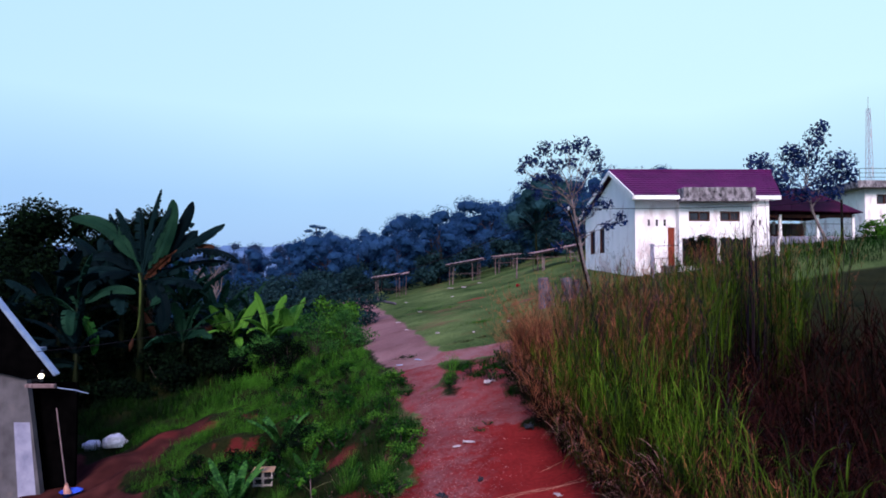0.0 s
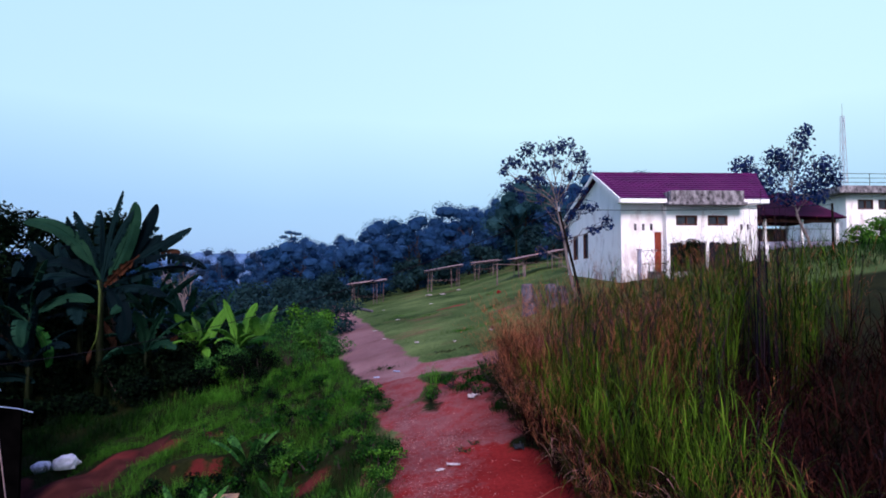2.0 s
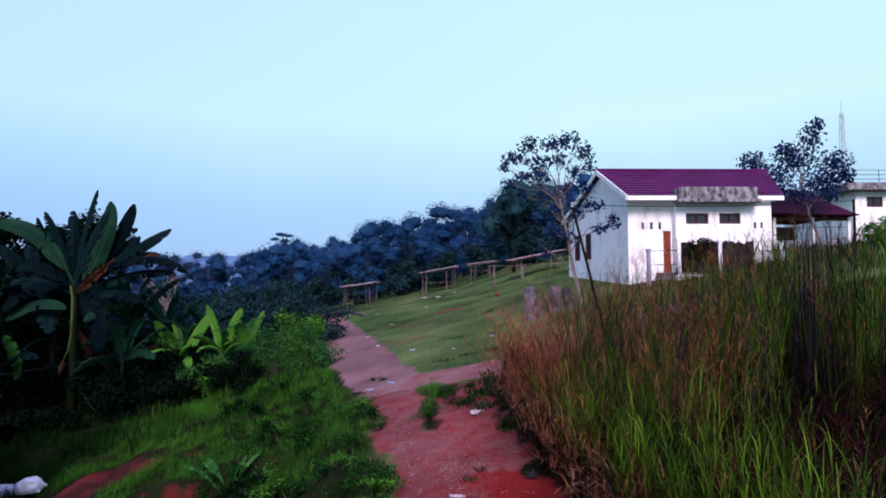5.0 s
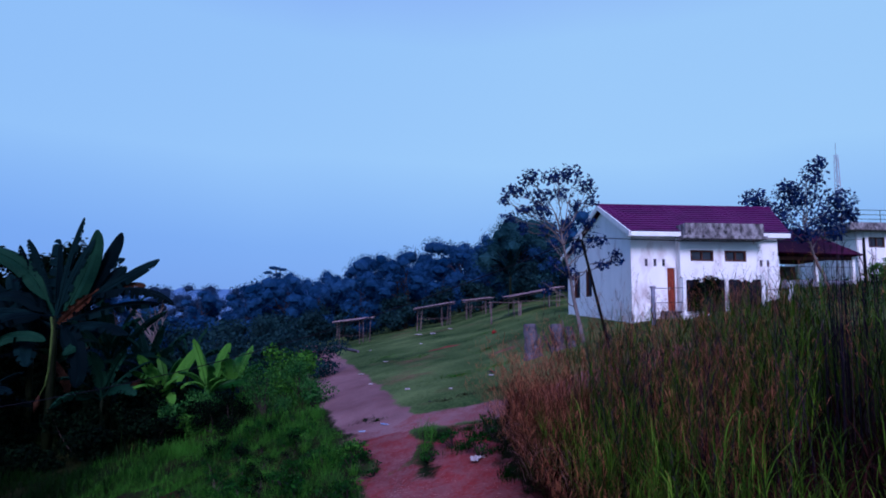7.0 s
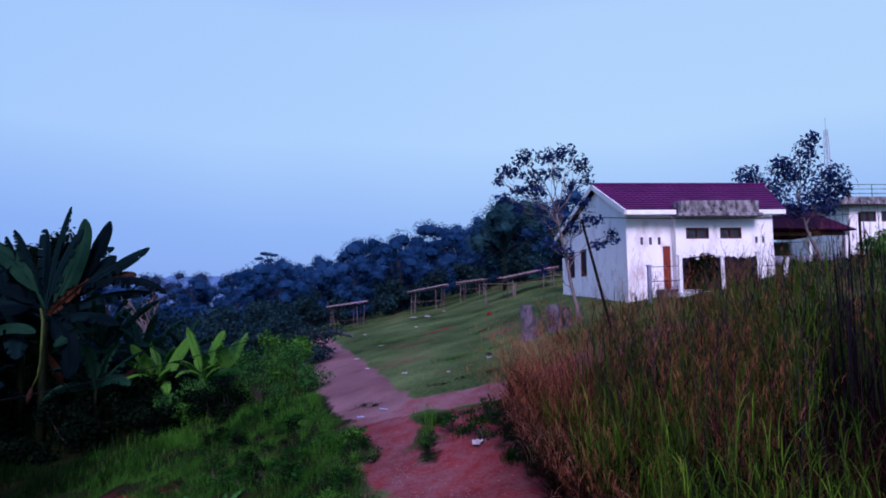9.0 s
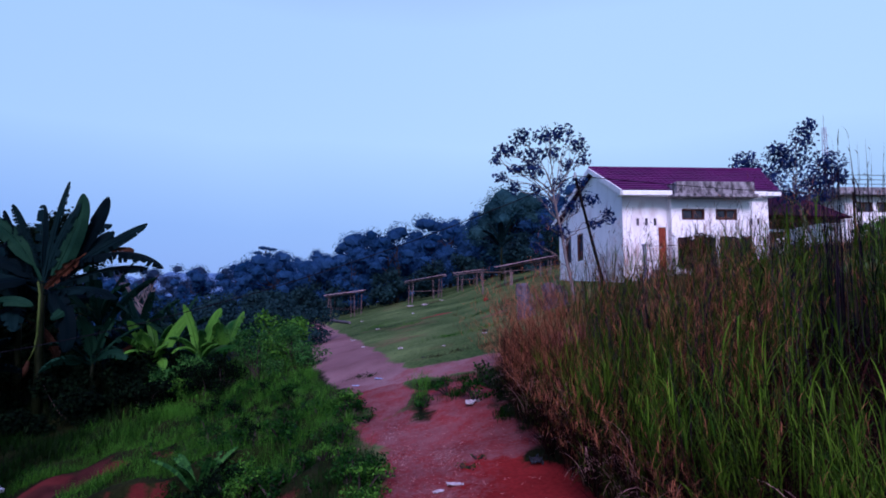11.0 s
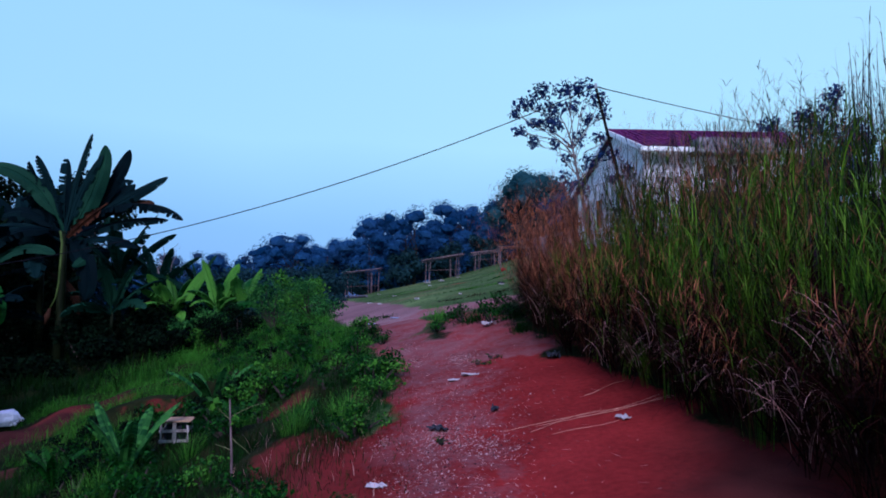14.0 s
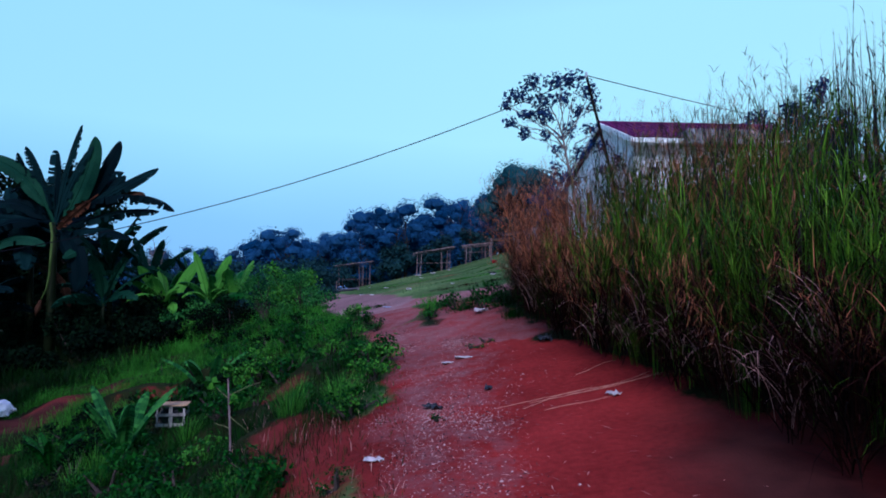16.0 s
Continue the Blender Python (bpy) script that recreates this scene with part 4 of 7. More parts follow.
def build_stall(x0, x1, y0, y1, roof_l, roof_r, rng, label, planks=7, table=False, sparse=False):
    s = thing("market_stall", label, "stall", group="stalls on the field")
    n = 4 if sparse else 5
    for row, y in ((0, y0), (1, y1)):
        for i in range(n):
            end = 0.30 * i if i < n // 2 else (x1 - x0 - 0.3) - 0.34 * (n - 1 - i)
            x = x0 + 0.15 + end + rng.uniform(-0.10, 0.10)
            top = roof_l + (roof_r - roof_l) * (x - x0) / (x1 - x0) - 0.06
            base = gz(x, y)
            dx = rng.uniform(-0.12, 0.12)
            part("post", tube([(x, y, base - 0.2), (x + dx * 0.4, y, (base + top) / 2), (x + dx, y, top)], [0.026, 0.024, 0.021], 6, wobble=0.15, rng=rng), TIMBER, s)
    for y in (y0, y1):
        part("beam", tube([(x0 - 0.2, y, roof_l - 0.04), (x1 + 0.2, y, roof_r - 0.04)], 0.026, 6, wobble=0.15, rng=rng), TIMBER, s)
    for y in (y0, y1):
        z = (gz(x0, y) + gz(x1, y)) / 2
        part("rail", tube([(x0 + 0.1, y, z + 0.75), (x1 - 0.1, y, z + 0.85)], 0.011, 6, wobble=0.15, rng=rng), TIMBER, s)
    for x, top in ((x0 + 0.15, roof_l), (x1 - 0.15, roof_r)):
        part("tie", tube([(x, y0 - 0.2, top - 0.07), (x, y1 + 0.2, top - 0.05)], 0.024, 6), TIMBER, s)
    for k in range(planks):
        if sparse and k % 2:
            continue
        a, b = y0 - 0.35 + (y1 - y0 + 0.7) * k / planks, y0 - 0.35 + (y1 - y0 + 0.7) * (k + 0.93) / planks
        e0, e1, lift = rng.uniform(-0.35, 0.0), rng.uniform(0.0, 0.35), rng.uniform(0, 0.05)
        rise = 0.10 * k / planks
        part("roof_board", slab([(x0 + e0, a, roof_l + 0.06 + lift + rise), (x1 + e1, a, roof_r + 0.06 + lift + rise),
                                 (x1 + e1, b, roof_r + 0.08 + lift + rise), (x0 + e0, b, roof_l + 0.08 + lift + rise)], 0.02), THATCH, s)
    if table:
        z = gz((x0 + x1) / 2, y0) + 0.55
        for k in range(5):
            part("table_board", boxes(((x0 - 1.6, y0 + 0.3 * k, z), (x0 + 0.8, y0 + 0.3 * k + 0.26, z + 0.04)), bevel=0.006), TIMBER, s)
        for x in (x0 - 1.5, x0 + 0.6):
            part("table_leg", boxes(((x, y0, gz(x, y0) - 0.2), (x + 0.09, y0 + 0.09, z))), TIMBER, s)
    return s


rs = random.Random(11)
build_stall(-6.75, -3.80, 58.5, 60.8, 3.54, 3.98, rs, "rough timber market stall with a board roof")
build_stall(0.05, 3.25, 59.0, 61.0, 4.72, 5.34, rs, "rough pole stall with a sloping board roof")
build_stall(4.45, 6.65, 59.5, 61.2, 5.48, 5.80, rs, "half-ruined pole stall with a few roof boards", sparse=True)
build_stall(6.85, 10.5, 49.2, 51.6, 5.50, 6.30, rs, "larger timber stall with a board roof and display table", table=True)

# ---- pole and overhead line ----


def build_pole():
    p = thing("utility_pole", "leaning dark wooden pole with an overhead cable", "utility pole")
    top, foot = Vector((3.42, 18.12, 5.86)), Vector((4.55, 18.12, gz(4.55, 18.12) - 0.3))
    part("shaft", tube([foot, foot.lerp(top, 0.5) + Vector((0.03, 0, 0)), top], [0.040, 0.036, 0.028], 9, wobble=0.06, rng=random.Random(2)), POLEWOOD, p, "leaning dark wooden shaft")
    part("insulator", tube([top + Vector((0, 0, -0.05)), top + Vector((0, 0, 0.07))], [0.032, 0.026], 8), METAL, p)

    def line(a, b, sag, name, label):
        pts = []
        for i in range(25):
            f = i / 24
            q = Vector(a).lerp(Vector(b), f)
            q.z -= sag * 4 * f * (1 - f)
            pts.append(q)
        solo(name, tube(pts, 0.0105, 5), CABLE, label, "cable")
    line(top, (-12.3, 19.8, 1.66), 0.66, "overhead_cable", "black overhead cable sagging down to the yard house")
    line(top, (16.6, 27.2, 7.15), 0.10, "overhead_cable", "black overhead cable running on past the white house")
    foot = Vector((16.6, 27.2, gz(16.6, 27.2) - 0.2))
    part("far_shaft", tube([foot, (16.6, 27.2, 7.2)], [0.06, 0.045], 8), POLEWOOD, p)


build_pole()

# ---- trees ----


def limb_points(a, b, rng, n=5, bow=0.12):
    a, b = Vector(a), Vector(b)
    ln = (b - a).length
    pts = []
    for i in range(n + 1):
        f = i / n
        p = a.lerp(b, f)
        if 0 < i < n:
            p += Vector((rng.uniform(-1, 1), rng.uniform(-1, 1), rng.uniform(-0.5, 1))) * ln * bow * math.sin(math.pi * f)
        pts.append(p)
    return pts


def leaf_lump(bm, at, radii, off):
    """A closed, knobbly mass of foliage inside a clump, which the loose leaves cover."""
    made = bmesh.ops.create_icosphere(bm, subdivisions=1, radius=1.0)["verts"]
    for v in made:
        d = v.co.normalized()
        k = 0.84 + 0.34 * noise.noise(d * 1.7 + off) + 0.20 * noise.noise(d * 4.3 + off)
        v.co = Vector(at) + Vector((d.x * radii[0], d.y * radii[1], d.z * radii[2])) * k * 0.72


def wood_tree(seed, tall, spread, count, size, mat, trunk_mat=BARK, low=0.35, clumps=16, lumps=True):
    """A broadleaf tree at the origin: tapered trunk, limbs, and a crown of many clumps with gaps. Returns the thing."""
    rng, r = random.Random(seed), np.random.default_rng(seed)
    t = thing("tree", "dense broadleaf tree at the wood's edge, tinted blue for haze", "tree", group="wood behind the field")
    bm = tube(limb_points((0, 0, -0.4), (rng.uniform(-0.4, 0.4), rng.uniform(-0.4, 0.4), tall * 0.8), rng, 6, 0.05),
              [0.26, 0.22, 0.19, 0.15, 0.11, 0.07, 0.04], 7, wobble=0.1, rng=rng)
    blobs, mass = [], bmesh.new()
    for k in range(clumps):
        f = low + (1 - low) * (k + 0.5) / clumps
        a = rng.uniform(0, 2 * math.pi)
        reach = spread * (1.15 - abs(f - 0.62) * 1.6) * rng.uniform(0.35, 0.95)
        c = Vector((reach * math.cos(a), reach * math.sin(a), tall * f * 0.94))
        rad = spread * rng.uniform(0.26, 0.46)
        blobs.append((*c, rad, rad, rad * rng.uniform(0.6, 0.85)))
        if k % 2 == 0:
            tube(limb_points((0, 0, c.z * 0.7), c, rng, 3, 0.1), [0.09, 0.07, 0.05, 0.02], 5, bm)
        if lumps:
            leaf_lump(mass, c, blobs[-1][3:], Vector((seed * 3.1, k * 1.7, 0)))
    part("trunk", bm, trunk_mat, t)
    loose = mesh_np("crown", *cloud(blobs, count, r, size, 0.55 if lumps else 0.45, 0.35 if lumps else 0.45), mat)
    mass.from_mesh(loose)
    bpy.data.meshes.remove(loose)
    part("crown", mass, mat, t)
    return t


def plant_wood():
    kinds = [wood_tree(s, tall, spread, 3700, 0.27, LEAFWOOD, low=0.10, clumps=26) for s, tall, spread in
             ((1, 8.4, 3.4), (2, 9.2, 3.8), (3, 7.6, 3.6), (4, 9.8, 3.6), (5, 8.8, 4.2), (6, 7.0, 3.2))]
    rng = random.Random(21)
    spots = []
    for y, step, x0, x1, up in ((69, 4.6, -42, 26, 0.74), (77, 5.0, -46, 30, 0.93), (88, 4.8, -50, 34, 1.08), (102, 5.2, -40, 40, 1.13), (118, 6.0, -34, 46, 1.12)):
        x = x0
        while x < x1:
            spots.append((x + rng.uniform(-1.4, 1.4), y + rng.uniform(-2.4, 2.4), up * rng.uniform(0.9, 1.08)))
            x += step
    for i, (x, y, k) in enumerate(spots):
        if -14 < x < -9 and y < 74:
            continue
        if x < -0.255 * y:
            k *= 0.55
        if x < -0.44 * y:
            k *= 1.5
        src = kinds[rng.randrange(6)]
        m = pose(x, y, gz(x, y) - 0.1, 0, 0, rng.uniform(0, 360))
        c = copy_thing(src, m)
        c.scale = (k, k, k * rng.uniform(0.92, 1.08))
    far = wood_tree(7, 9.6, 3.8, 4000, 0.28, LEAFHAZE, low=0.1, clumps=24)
    for i in range(11):
        x, y = -68 + 4.3 * i + rng.uniform(-1.5, 1.5), 122 + rng.uniform(-4, 6)
        c = copy_thing(far, pose(x, y, gz(x, y) - 0.1, 0, 0, rng.uniform(0, 360)))
        k = rng.uniform(0.85, 1.12)
        c.scale = (k, k, k)
    far.matrix_world = pose(-37.8, 117, gz(-37.8, 117) + 0.6)
    for i, k in enumerate(kinds):
        k.matrix_world = pose(-30 + 11 * i, 95 + 2 * i, gz(-30 + 11 * i, 95 + 2 * i))


plant_wood()

big = wood_tree(31, 7.9, 4.5, 15000, 0.23, LEAFROUND, clumps=40, low=0.08)
big.matrix_world = pose(10.8, 66.5, gz(10.8, 66.5))
tagged(big, "large round dark green tree standing behind the stalls")


def build_umbrella_tree():
    t = thing("tree", "slender flat-topped tree rising above the wood", "tree", (-26.5, 125, gz(-26.5, 125)))
    rng, r = random.Random(41), np.random.default_rng(41)
    bm = tube([(0, 0, -0.3), (0.2, 0, 6), (0.1, 0, 13.2)], [0.3, 0.22, 0.08], 7)
    blobs = [(-0.3, 0, 13.35, 1.1, 1.0, 0.30), (1.2, 0, 13.1, 0.9, 0.8, 0.28), (-1.4, 0, 12.5, 0.9, 0.8, 0.3), (0.5, 0, 12.1, 1.0, 1.0, 0.45), (0.2, 0, 11.0, 1.3, 1.3, 0.8), (0.4, 0, 9.2, 2.2, 2.0, 1.4)]
    for b in blobs:
        tube([(0.1, 0, b[2] - 1.2), (b[0], b[1], b[2])], [0.08, 0.03], 5, bm)
    part("trunk", bm, BARK, t)
    part("crown", mesh_np("crown", *cloud(blobs, 1500, r, 0.5, 0.2, 0.4), LEAFWOOD), LEAFWOOD, t)


build_umbrella_tree()


def yard_tree(seed, at, tall, spread, count, label, size=0.26):
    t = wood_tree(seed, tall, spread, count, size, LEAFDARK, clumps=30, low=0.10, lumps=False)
    t.matrix_world = pose(*at, gz(*at) - 0.1)
    return tagged(t, label, "tree", "trees behind the banana clump")


yard_tree(51, (-23.5, 37.5), 9.9, 3.4, 17000, "dark leafy tree behind the banana plants", 0.28)
yard_tree(52, (-30.0, 37.0), 11.2, 3.8, 15000, "tall dark tree with drooping boughs behind the yard", 0.30)
yard_tree(53, (-18.8, 40.0), 9.4, 3.0, 13000, "dark leafy tree behind the banana plants", 0.26)
yard_tree(54, (-20.5, 33.5), 6.8, 3.2, 11000, "low dark tree in the shade of the yard")
yard_tree(57, (-24.2, 34.5), 8.2, 3.6, 15000, "low spreading dark tree behind the yard", 0.28)
yard_tree(58, (-21.4, 39.5), 9.2, 3.4, 17000, "low spreading dark tree behind the yard", 0.28)
yard_tree(55, (-26.0, 31.0), 8.0, 3.4, 14000, "dark tree beside the yard house", 0.28)


def sparse_tree(seed, base, fork, blobs, count, size, label, bark):
    """A thin tree whose few boughs carry loose leaves that let the sky through."""
    rng, r = random.Random(seed), np.random.default_rng(seed)
    t = thing("tree", label, "tree")
    base, fork = Vector(base), Vector(fork)
    bm = tube(limb_points(base + Vector((0, 0, -0.3)), fork, rng, 5, 0.03), [0.095, 0.082, 0.07, 0.058, 0.046, 0.036], 8, wobble=0.1, rng=rng)
    for b in blobs:
        c = Vector(b[:3])
        start = base.lerp(fork, min(1.0, max(0.3, (c.z - rng.uniform(0.5, 1.9) - base.z) / (fork.z - base.z))))
        pts = limb_points(start, c, rng, 4, 0.12)
        tube(pts, [0.026, 0.021, 0.016, 0.011, 0.006], 5, bm)
        for _ in range(3):
            e = c + Vector((rng.uniform(-1, 1) * b[3], rng.uniform(-1, 1) * b[4], rng.uniform(-0.8, 1) * b[5]))
            tube(limb_points(pts[rng.choice((2, 3))], e, rng, 3, 0.15), [0.012, 0.010, 0.007, 0.004], 4, bm)
    part("trunk", bm, bark, t)
    part("crown", mesh_np("crown", *cloud(blobs, count, r, size, 0.1, 1.2), LEAFTREE), LEAFTREE, t)
    return t


sparse_tree(61, (6.75, 30.0, gz(6.75, 30)), (5.85, 30.0, 7.6),
            [(3.9, 30, 9.3, 0.55, 0.5, 0.35), (4.6, 30.1, 9.9, 0.55, 0.5, 0.45), (5.5, 29.9, 9.9, 0.6, 0.5, 0.4), (6.3, 30.1, 10.1, 0.5, 0.5, 0.5), (6.9, 30, 9.6, 0.5, 0.5, 0.45), (7.2, 30, 9.0, 0.35, 0.4, 0.4),
             (3.5, 30, 8.9, 0.3, 0.4, 0.25), (4.9, 29.8, 9.1, 0.6, 0.4, 0.35), (5.8, 29.8, 9.2, 0.5, 0.4, 0.3), (4.4, 30, 8.5, 0.4, 0.4, 0.25), (6.5, 30, 8.7, 0.45, 0.4, 0.3), (5.1, 30, 7.7, 0.25, 0.3, 0.35), (5.6, 30.1, 7.1, 0.25, 0.3, 0.3),
             (3.7, 30, 8.2, 0.35, 0.4, 0.3), (4.3, 30.1, 7.8, 0.3, 0.4, 0.35), (5.0, 30, 8.5, 0.6, 0.5, 0.45), (6.1, 30, 7.9, 0.5, 0.4, 0.45), (5.5, 29.9, 6.3, 0.35, 0.4, 0.35), (6.6, 30, 7.0, 0.45, 0.4, 0.45), (6.2, 30, 6.0, 0.4, 0.4, 0.4), (5.2, 30, 5.3, 0.3, 0.3, 0.3),
             (7.3, 29.9, 7.3, 0.5, 0.4, 0.35), (8.1, 29.9, 6.6, 0.45, 0.4, 0.35), (7.5, 29.9, 6.3, 0.4, 0.4, 0.25), (7.0, 30, 8.0, 0.4, 0.4, 0.3)],
            2100, 0.19, "thin leaning tree with loose sparse leaves by the white house", PALEBARK)
sparse_tree(62, (21.6, 36.6, gz(21.6, 36.6)), (20.5, 36.6, 9.0),
            [(17.9, 36.6, 10.4, 0.9, 0.8, 0.7), (19.0, 36.6, 9.6, 1.2, 0.9, 0.9), (20.3, 36.6, 10.6, 1.1, 0.9, 0.9), (21.1, 36.6, 11.8, 0.8, 0.7, 0.9), (21.5, 36.6, 12.5, 0.4, 0.4, 0.5),
             (22.4, 36.6, 10.4, 1.0, 0.8, 0.9), (21.6, 36.6, 9.5, 1.1, 0.9, 0.7), (19.6, 36.6, 11.0, 0.7, 0.7, 0.6), (22.9, 36.6, 9.7, 0.6, 0.6, 0.6), (18.6, 36.4, 8.9, 1.0, 0.6, 0.5), (20.2, 36.4, 8.7, 1.1, 0.6, 0.6), (21.8, 36.4, 8.7, 0.8, 0.6, 0.5)],
            3000, 0.24, "bushy young tree in front of the canteen shelter", PALEBARK)


def build_bare_tree():
    rng = random.Random(71)
    x, y = -17.4, 47.5
    t = thing("tree", "small bare pale tree with forked branches", "tree", (x, y, gz(x, y)))
    bm = tube([(0, 0, -0.2), (0.1, 0, 2.2), (0.05, 0, 3.6)], [0.14, 0.11, 0.08], 7)
    for k in range(9):
        a = rng.uniform(-1, 1)
        p = (a * 1.5, rng.uniform(-0.6, 0.6), rng.uniform(4.2, 5.6))
        pts = limb_points((0.05, 0, rng.uniform(2.4, 3.5)), p, rng, 3, 0.1)
        tube(pts, [0.06, 0.045, 0.03, 0.012], 5, bm)
        for _ in range(3):
            tube(limb_points(pts[2], Vector(p) + Vector((rng.uniform(-0.7, 0.7), rng.uniform(-0.4, 0.4), rng.uniform(0, 0.8))), rng, 2, 0.1), [0.025, 0.018, 0.008], 4, bm)
    part("trunk", bm, PALEBARK, t)


build_bare_tree()

# ---- banana plants ----


def banana_leaf(length, width, e0, e1, rng, torn=0.3, roll=0.0):
    """One leaf along +x: petiole, arching midrib from elevation e0 to e1 degrees, folded blade with torn strips, turned by roll about its midrib."""
    n = 26
    bm = bmesh.new()
    p, mids, ups, sides = Vector((0, 0, 0)), [], [], []
    for i in range(n + 1):
        f = i / n
        e = radians(e0 + (e1 - e0) * f ** 1.6)
        d = Vector((math.cos(e), 0, math.sin(e)))
        mids.append(p.copy())
        up, q = Vector((-math.sin(e), 0, math.cos(e))), radians(roll)
        ups.append(up * math.cos(q) - Vector((0, math.sin(q), 0)))
        sides.append(Vector((0, math.cos(q), 0)) + up * math.sin(q))
        p = p + d * length / n
    tube(mids, [0.045 * length / 3 * (1 - 0.85 * i / n) + 0.004 for i in range(n + 1)], 5, bm)

    def half(f):
        if f < 0.16:
            return 0.0
        g = (f - 0.16) / 0.84
        return width * 0.5 * min(1, (g * 5) ** 0.6) * max(0.03, 1 - g ** 6.0) ** 0.55
    for sgn in (-1, 1):
        droop = radians(rng.uniform(8, 30))
        for i in range(4, n):
            rip = rng.random() < torn
            a0, a1 = half(i / n), half((i + 1) / n)
            gap = rng.uniform(0.1, 0.4) if rip else -0.03
            extra = radians(rng.uniform(5, 45)) if rip else 0.0
            cut = rng.uniform(0.7, 1.0) if rip else 1.0
            pts = []
            for m, u, s, a in ((mids[i], ups[i], sides[i], a0), (mids[i + 1], ups[i + 1], sides[i + 1], a1)):
                mid_p = m + s * sgn * a * 0.5 * math.cos(droop * 0.3) + u * a * 0.10
                out = m + s * sgn * a * cut * math.cos(droop + extra) - u * a * cut * math.sin(droop + extra) * 0.8
                pts.append((m, mid_p, out))
            (m0, h0, o0), (m1, h1, o1) = pts
            c = (o0 + o1) / 2
            o0, o1 = o0.lerp(c, gap), o1.lerp(c, gap)
            v = [bm.verts.new(q) for q in (m0, h0, o0, m1, h1, o1)]
            bm.faces.new((v[0], v[3], v[4], v[1]))
            bm.faces.new((v[1], v[4], v[5], v[2]))
    return bm


def banana_plant(seed, at, stem, leaf_len, leaf_n, label, mat=BANANA, spread=1.0, dead=1, torn=0.3, special=(), slim=1.0):
    rng = random.Random(seed)
    x, y = at
    t = thing("banana_plant", label, "banana plant", (x, y, gz(x, y) - 0.05), group="banana plants")
    r = 0.05 + stem * 0.024
    bm = tube([(0, 0, -0.1), (0.03, 0, stem * 0.3), (-0.02, 0.02, stem * 0.7), (0.02, 0, stem)], [r * 1.15, r, r * 0.8, r * 0.5], 10, wobble=0.05, rng=rng)
    part("pseudostem", bm, BANANASTEM, t, smooth=True)
    specs = list(special)
    for k in range(leaf_n):
        f = k / max(1, leaf_n - 1)
        az = k * 137.5 + rng.uniform(-20, 20)
        e0 = 82 - 48 * f * spread + rng.uniform(-6, 6)
        specs.append((az, e0, e0 - rng.uniform(35, 85) * (0.45 + f), leaf_len * rng.uniform(0.8, 1.08), mat, torn))
    for k in range(dead):
        specs.append((rng.uniform(0, 360), -20, -88, leaf_len * 0.75, BANANADEAD, 0.7))
    for az, e0, e1, ln, m, tr, *more in specs:
        wide, roll = more or (ln * rng.uniform(0.22, 0.29) * (1.35 if ln < 2.3 and slim == 1.0 else slim), rng.uniform(-45, 45))
        bm = banana_leaf(ln, wide, e0, e1, rng, tr, roll)
        ob = part("leaf", bm, m, t, "withered brown leaf" if m is BANANADEAD else "")
        ob.matrix_local = pose(0, 0, stem * rng.uniform(0.9, 0.99), rng.uniform(-12, 12) if not more else 0, 0, az)
    return t


banana_plant(81, (-15.0, 31.6), 5.75, 4.2, 0, "tall banana plant with upright torn leaves and a withered one", dead=0,
             special=((4, 82, 72, 4.3, BANANA, 0.8, 0.42, 80), (-8, 76, 52, 3.9, BANANA, 0.75, 0.6, 70), (-6, 60, 86, 4.4, BANANALIT, 0.04, 0.98, 86), (10, 50, 74, 4.5, BANANA, 0.1, 0.72, 75),
                      (8, 36, 30, 4.7, BANANA, 0.35, 0.75, 55), (2, 24, -6, 4.3, BANANA, 0.5, 0.8, 30), (14, 40, 44, 3.4, BANANA, 0.3, 0.8, 60), (-16, 12, -30, 3.6, BANANA, 0.5, 0.9, 20), (-4, 36, -42, 5.4, BANANA, 0.95, 1.15, 8), (178, 72, 60, 3.6, BANANA, 0.85, 0.7, 75), (176, 60, 70, 3.9, BANANA, 0.8, 0.6, 75), (184, 66, -12, 4.8, BANANALIT, 0.06, 0.85, -50), (172, 46, -35, 3.3, BANANA, 0.1, 0.75, -45),
                      (188, 28, -62, 4.0, BANANA, 0.12, 0.85, -40), (150, 60, -30, 4.2, BANANA, 0.3, 0.85, -30), (60, 62, 10, 4.2, BANANA, 0.3, 0.85, 30), (120, 74, 40, 4.2, BANANA, 0.4, 0.9, 60),
                      (-30, -30, -112, 3.4, BANANA, 0.1, 0.95, 70), (215, 10, -80, 3.0, BANANA, 0.2, 0.8, -30)))
stalk = bpy.data.objects["banana_plant"]
part("flower_stalk", tube([(0.05, -0.4, 5.7), (0.20, -0.5, 5.2), (0.22, -0.55, 4.4), (0.20, -0.55, 3.6), (0.08, -0.5, 3.0), (-0.12, -0.5, 2.55)], [0.045, 0.05, 0.05, 0.045, 0.035, 0.028], 8), material("yellow_green_stalk", (0.024, 0.042, 0.010), (0.065, 0.095, 0.024), 2, 0.6, 0.1), stalk, "pale yellow-green hanging flower stalk", True)
part("flower_bud", tube([(-0.12, -0.5, 2.57), (-0.2, -0.5, 2.25), (-0.28, -0.5, 1.9)], [0.04, 0.12, 0.03], 9), BANANADEAD, stalk, "dull pointed flower bud", True)
hanging = part("leaf", banana_leaf(2.1, 0.46, -38, -52, random.Random(5), 0.5, 60), material("orange_withered_leaf", (0.016, 0.006, 0.004), (0.075, 0.028, 0.015), 3, 0.85, 0.3, 20), stalk, "withered orange-brown hanging leaf")
hanging.matrix_local = pose(1.97, -0.6, 6.85, 0, 0, 180)
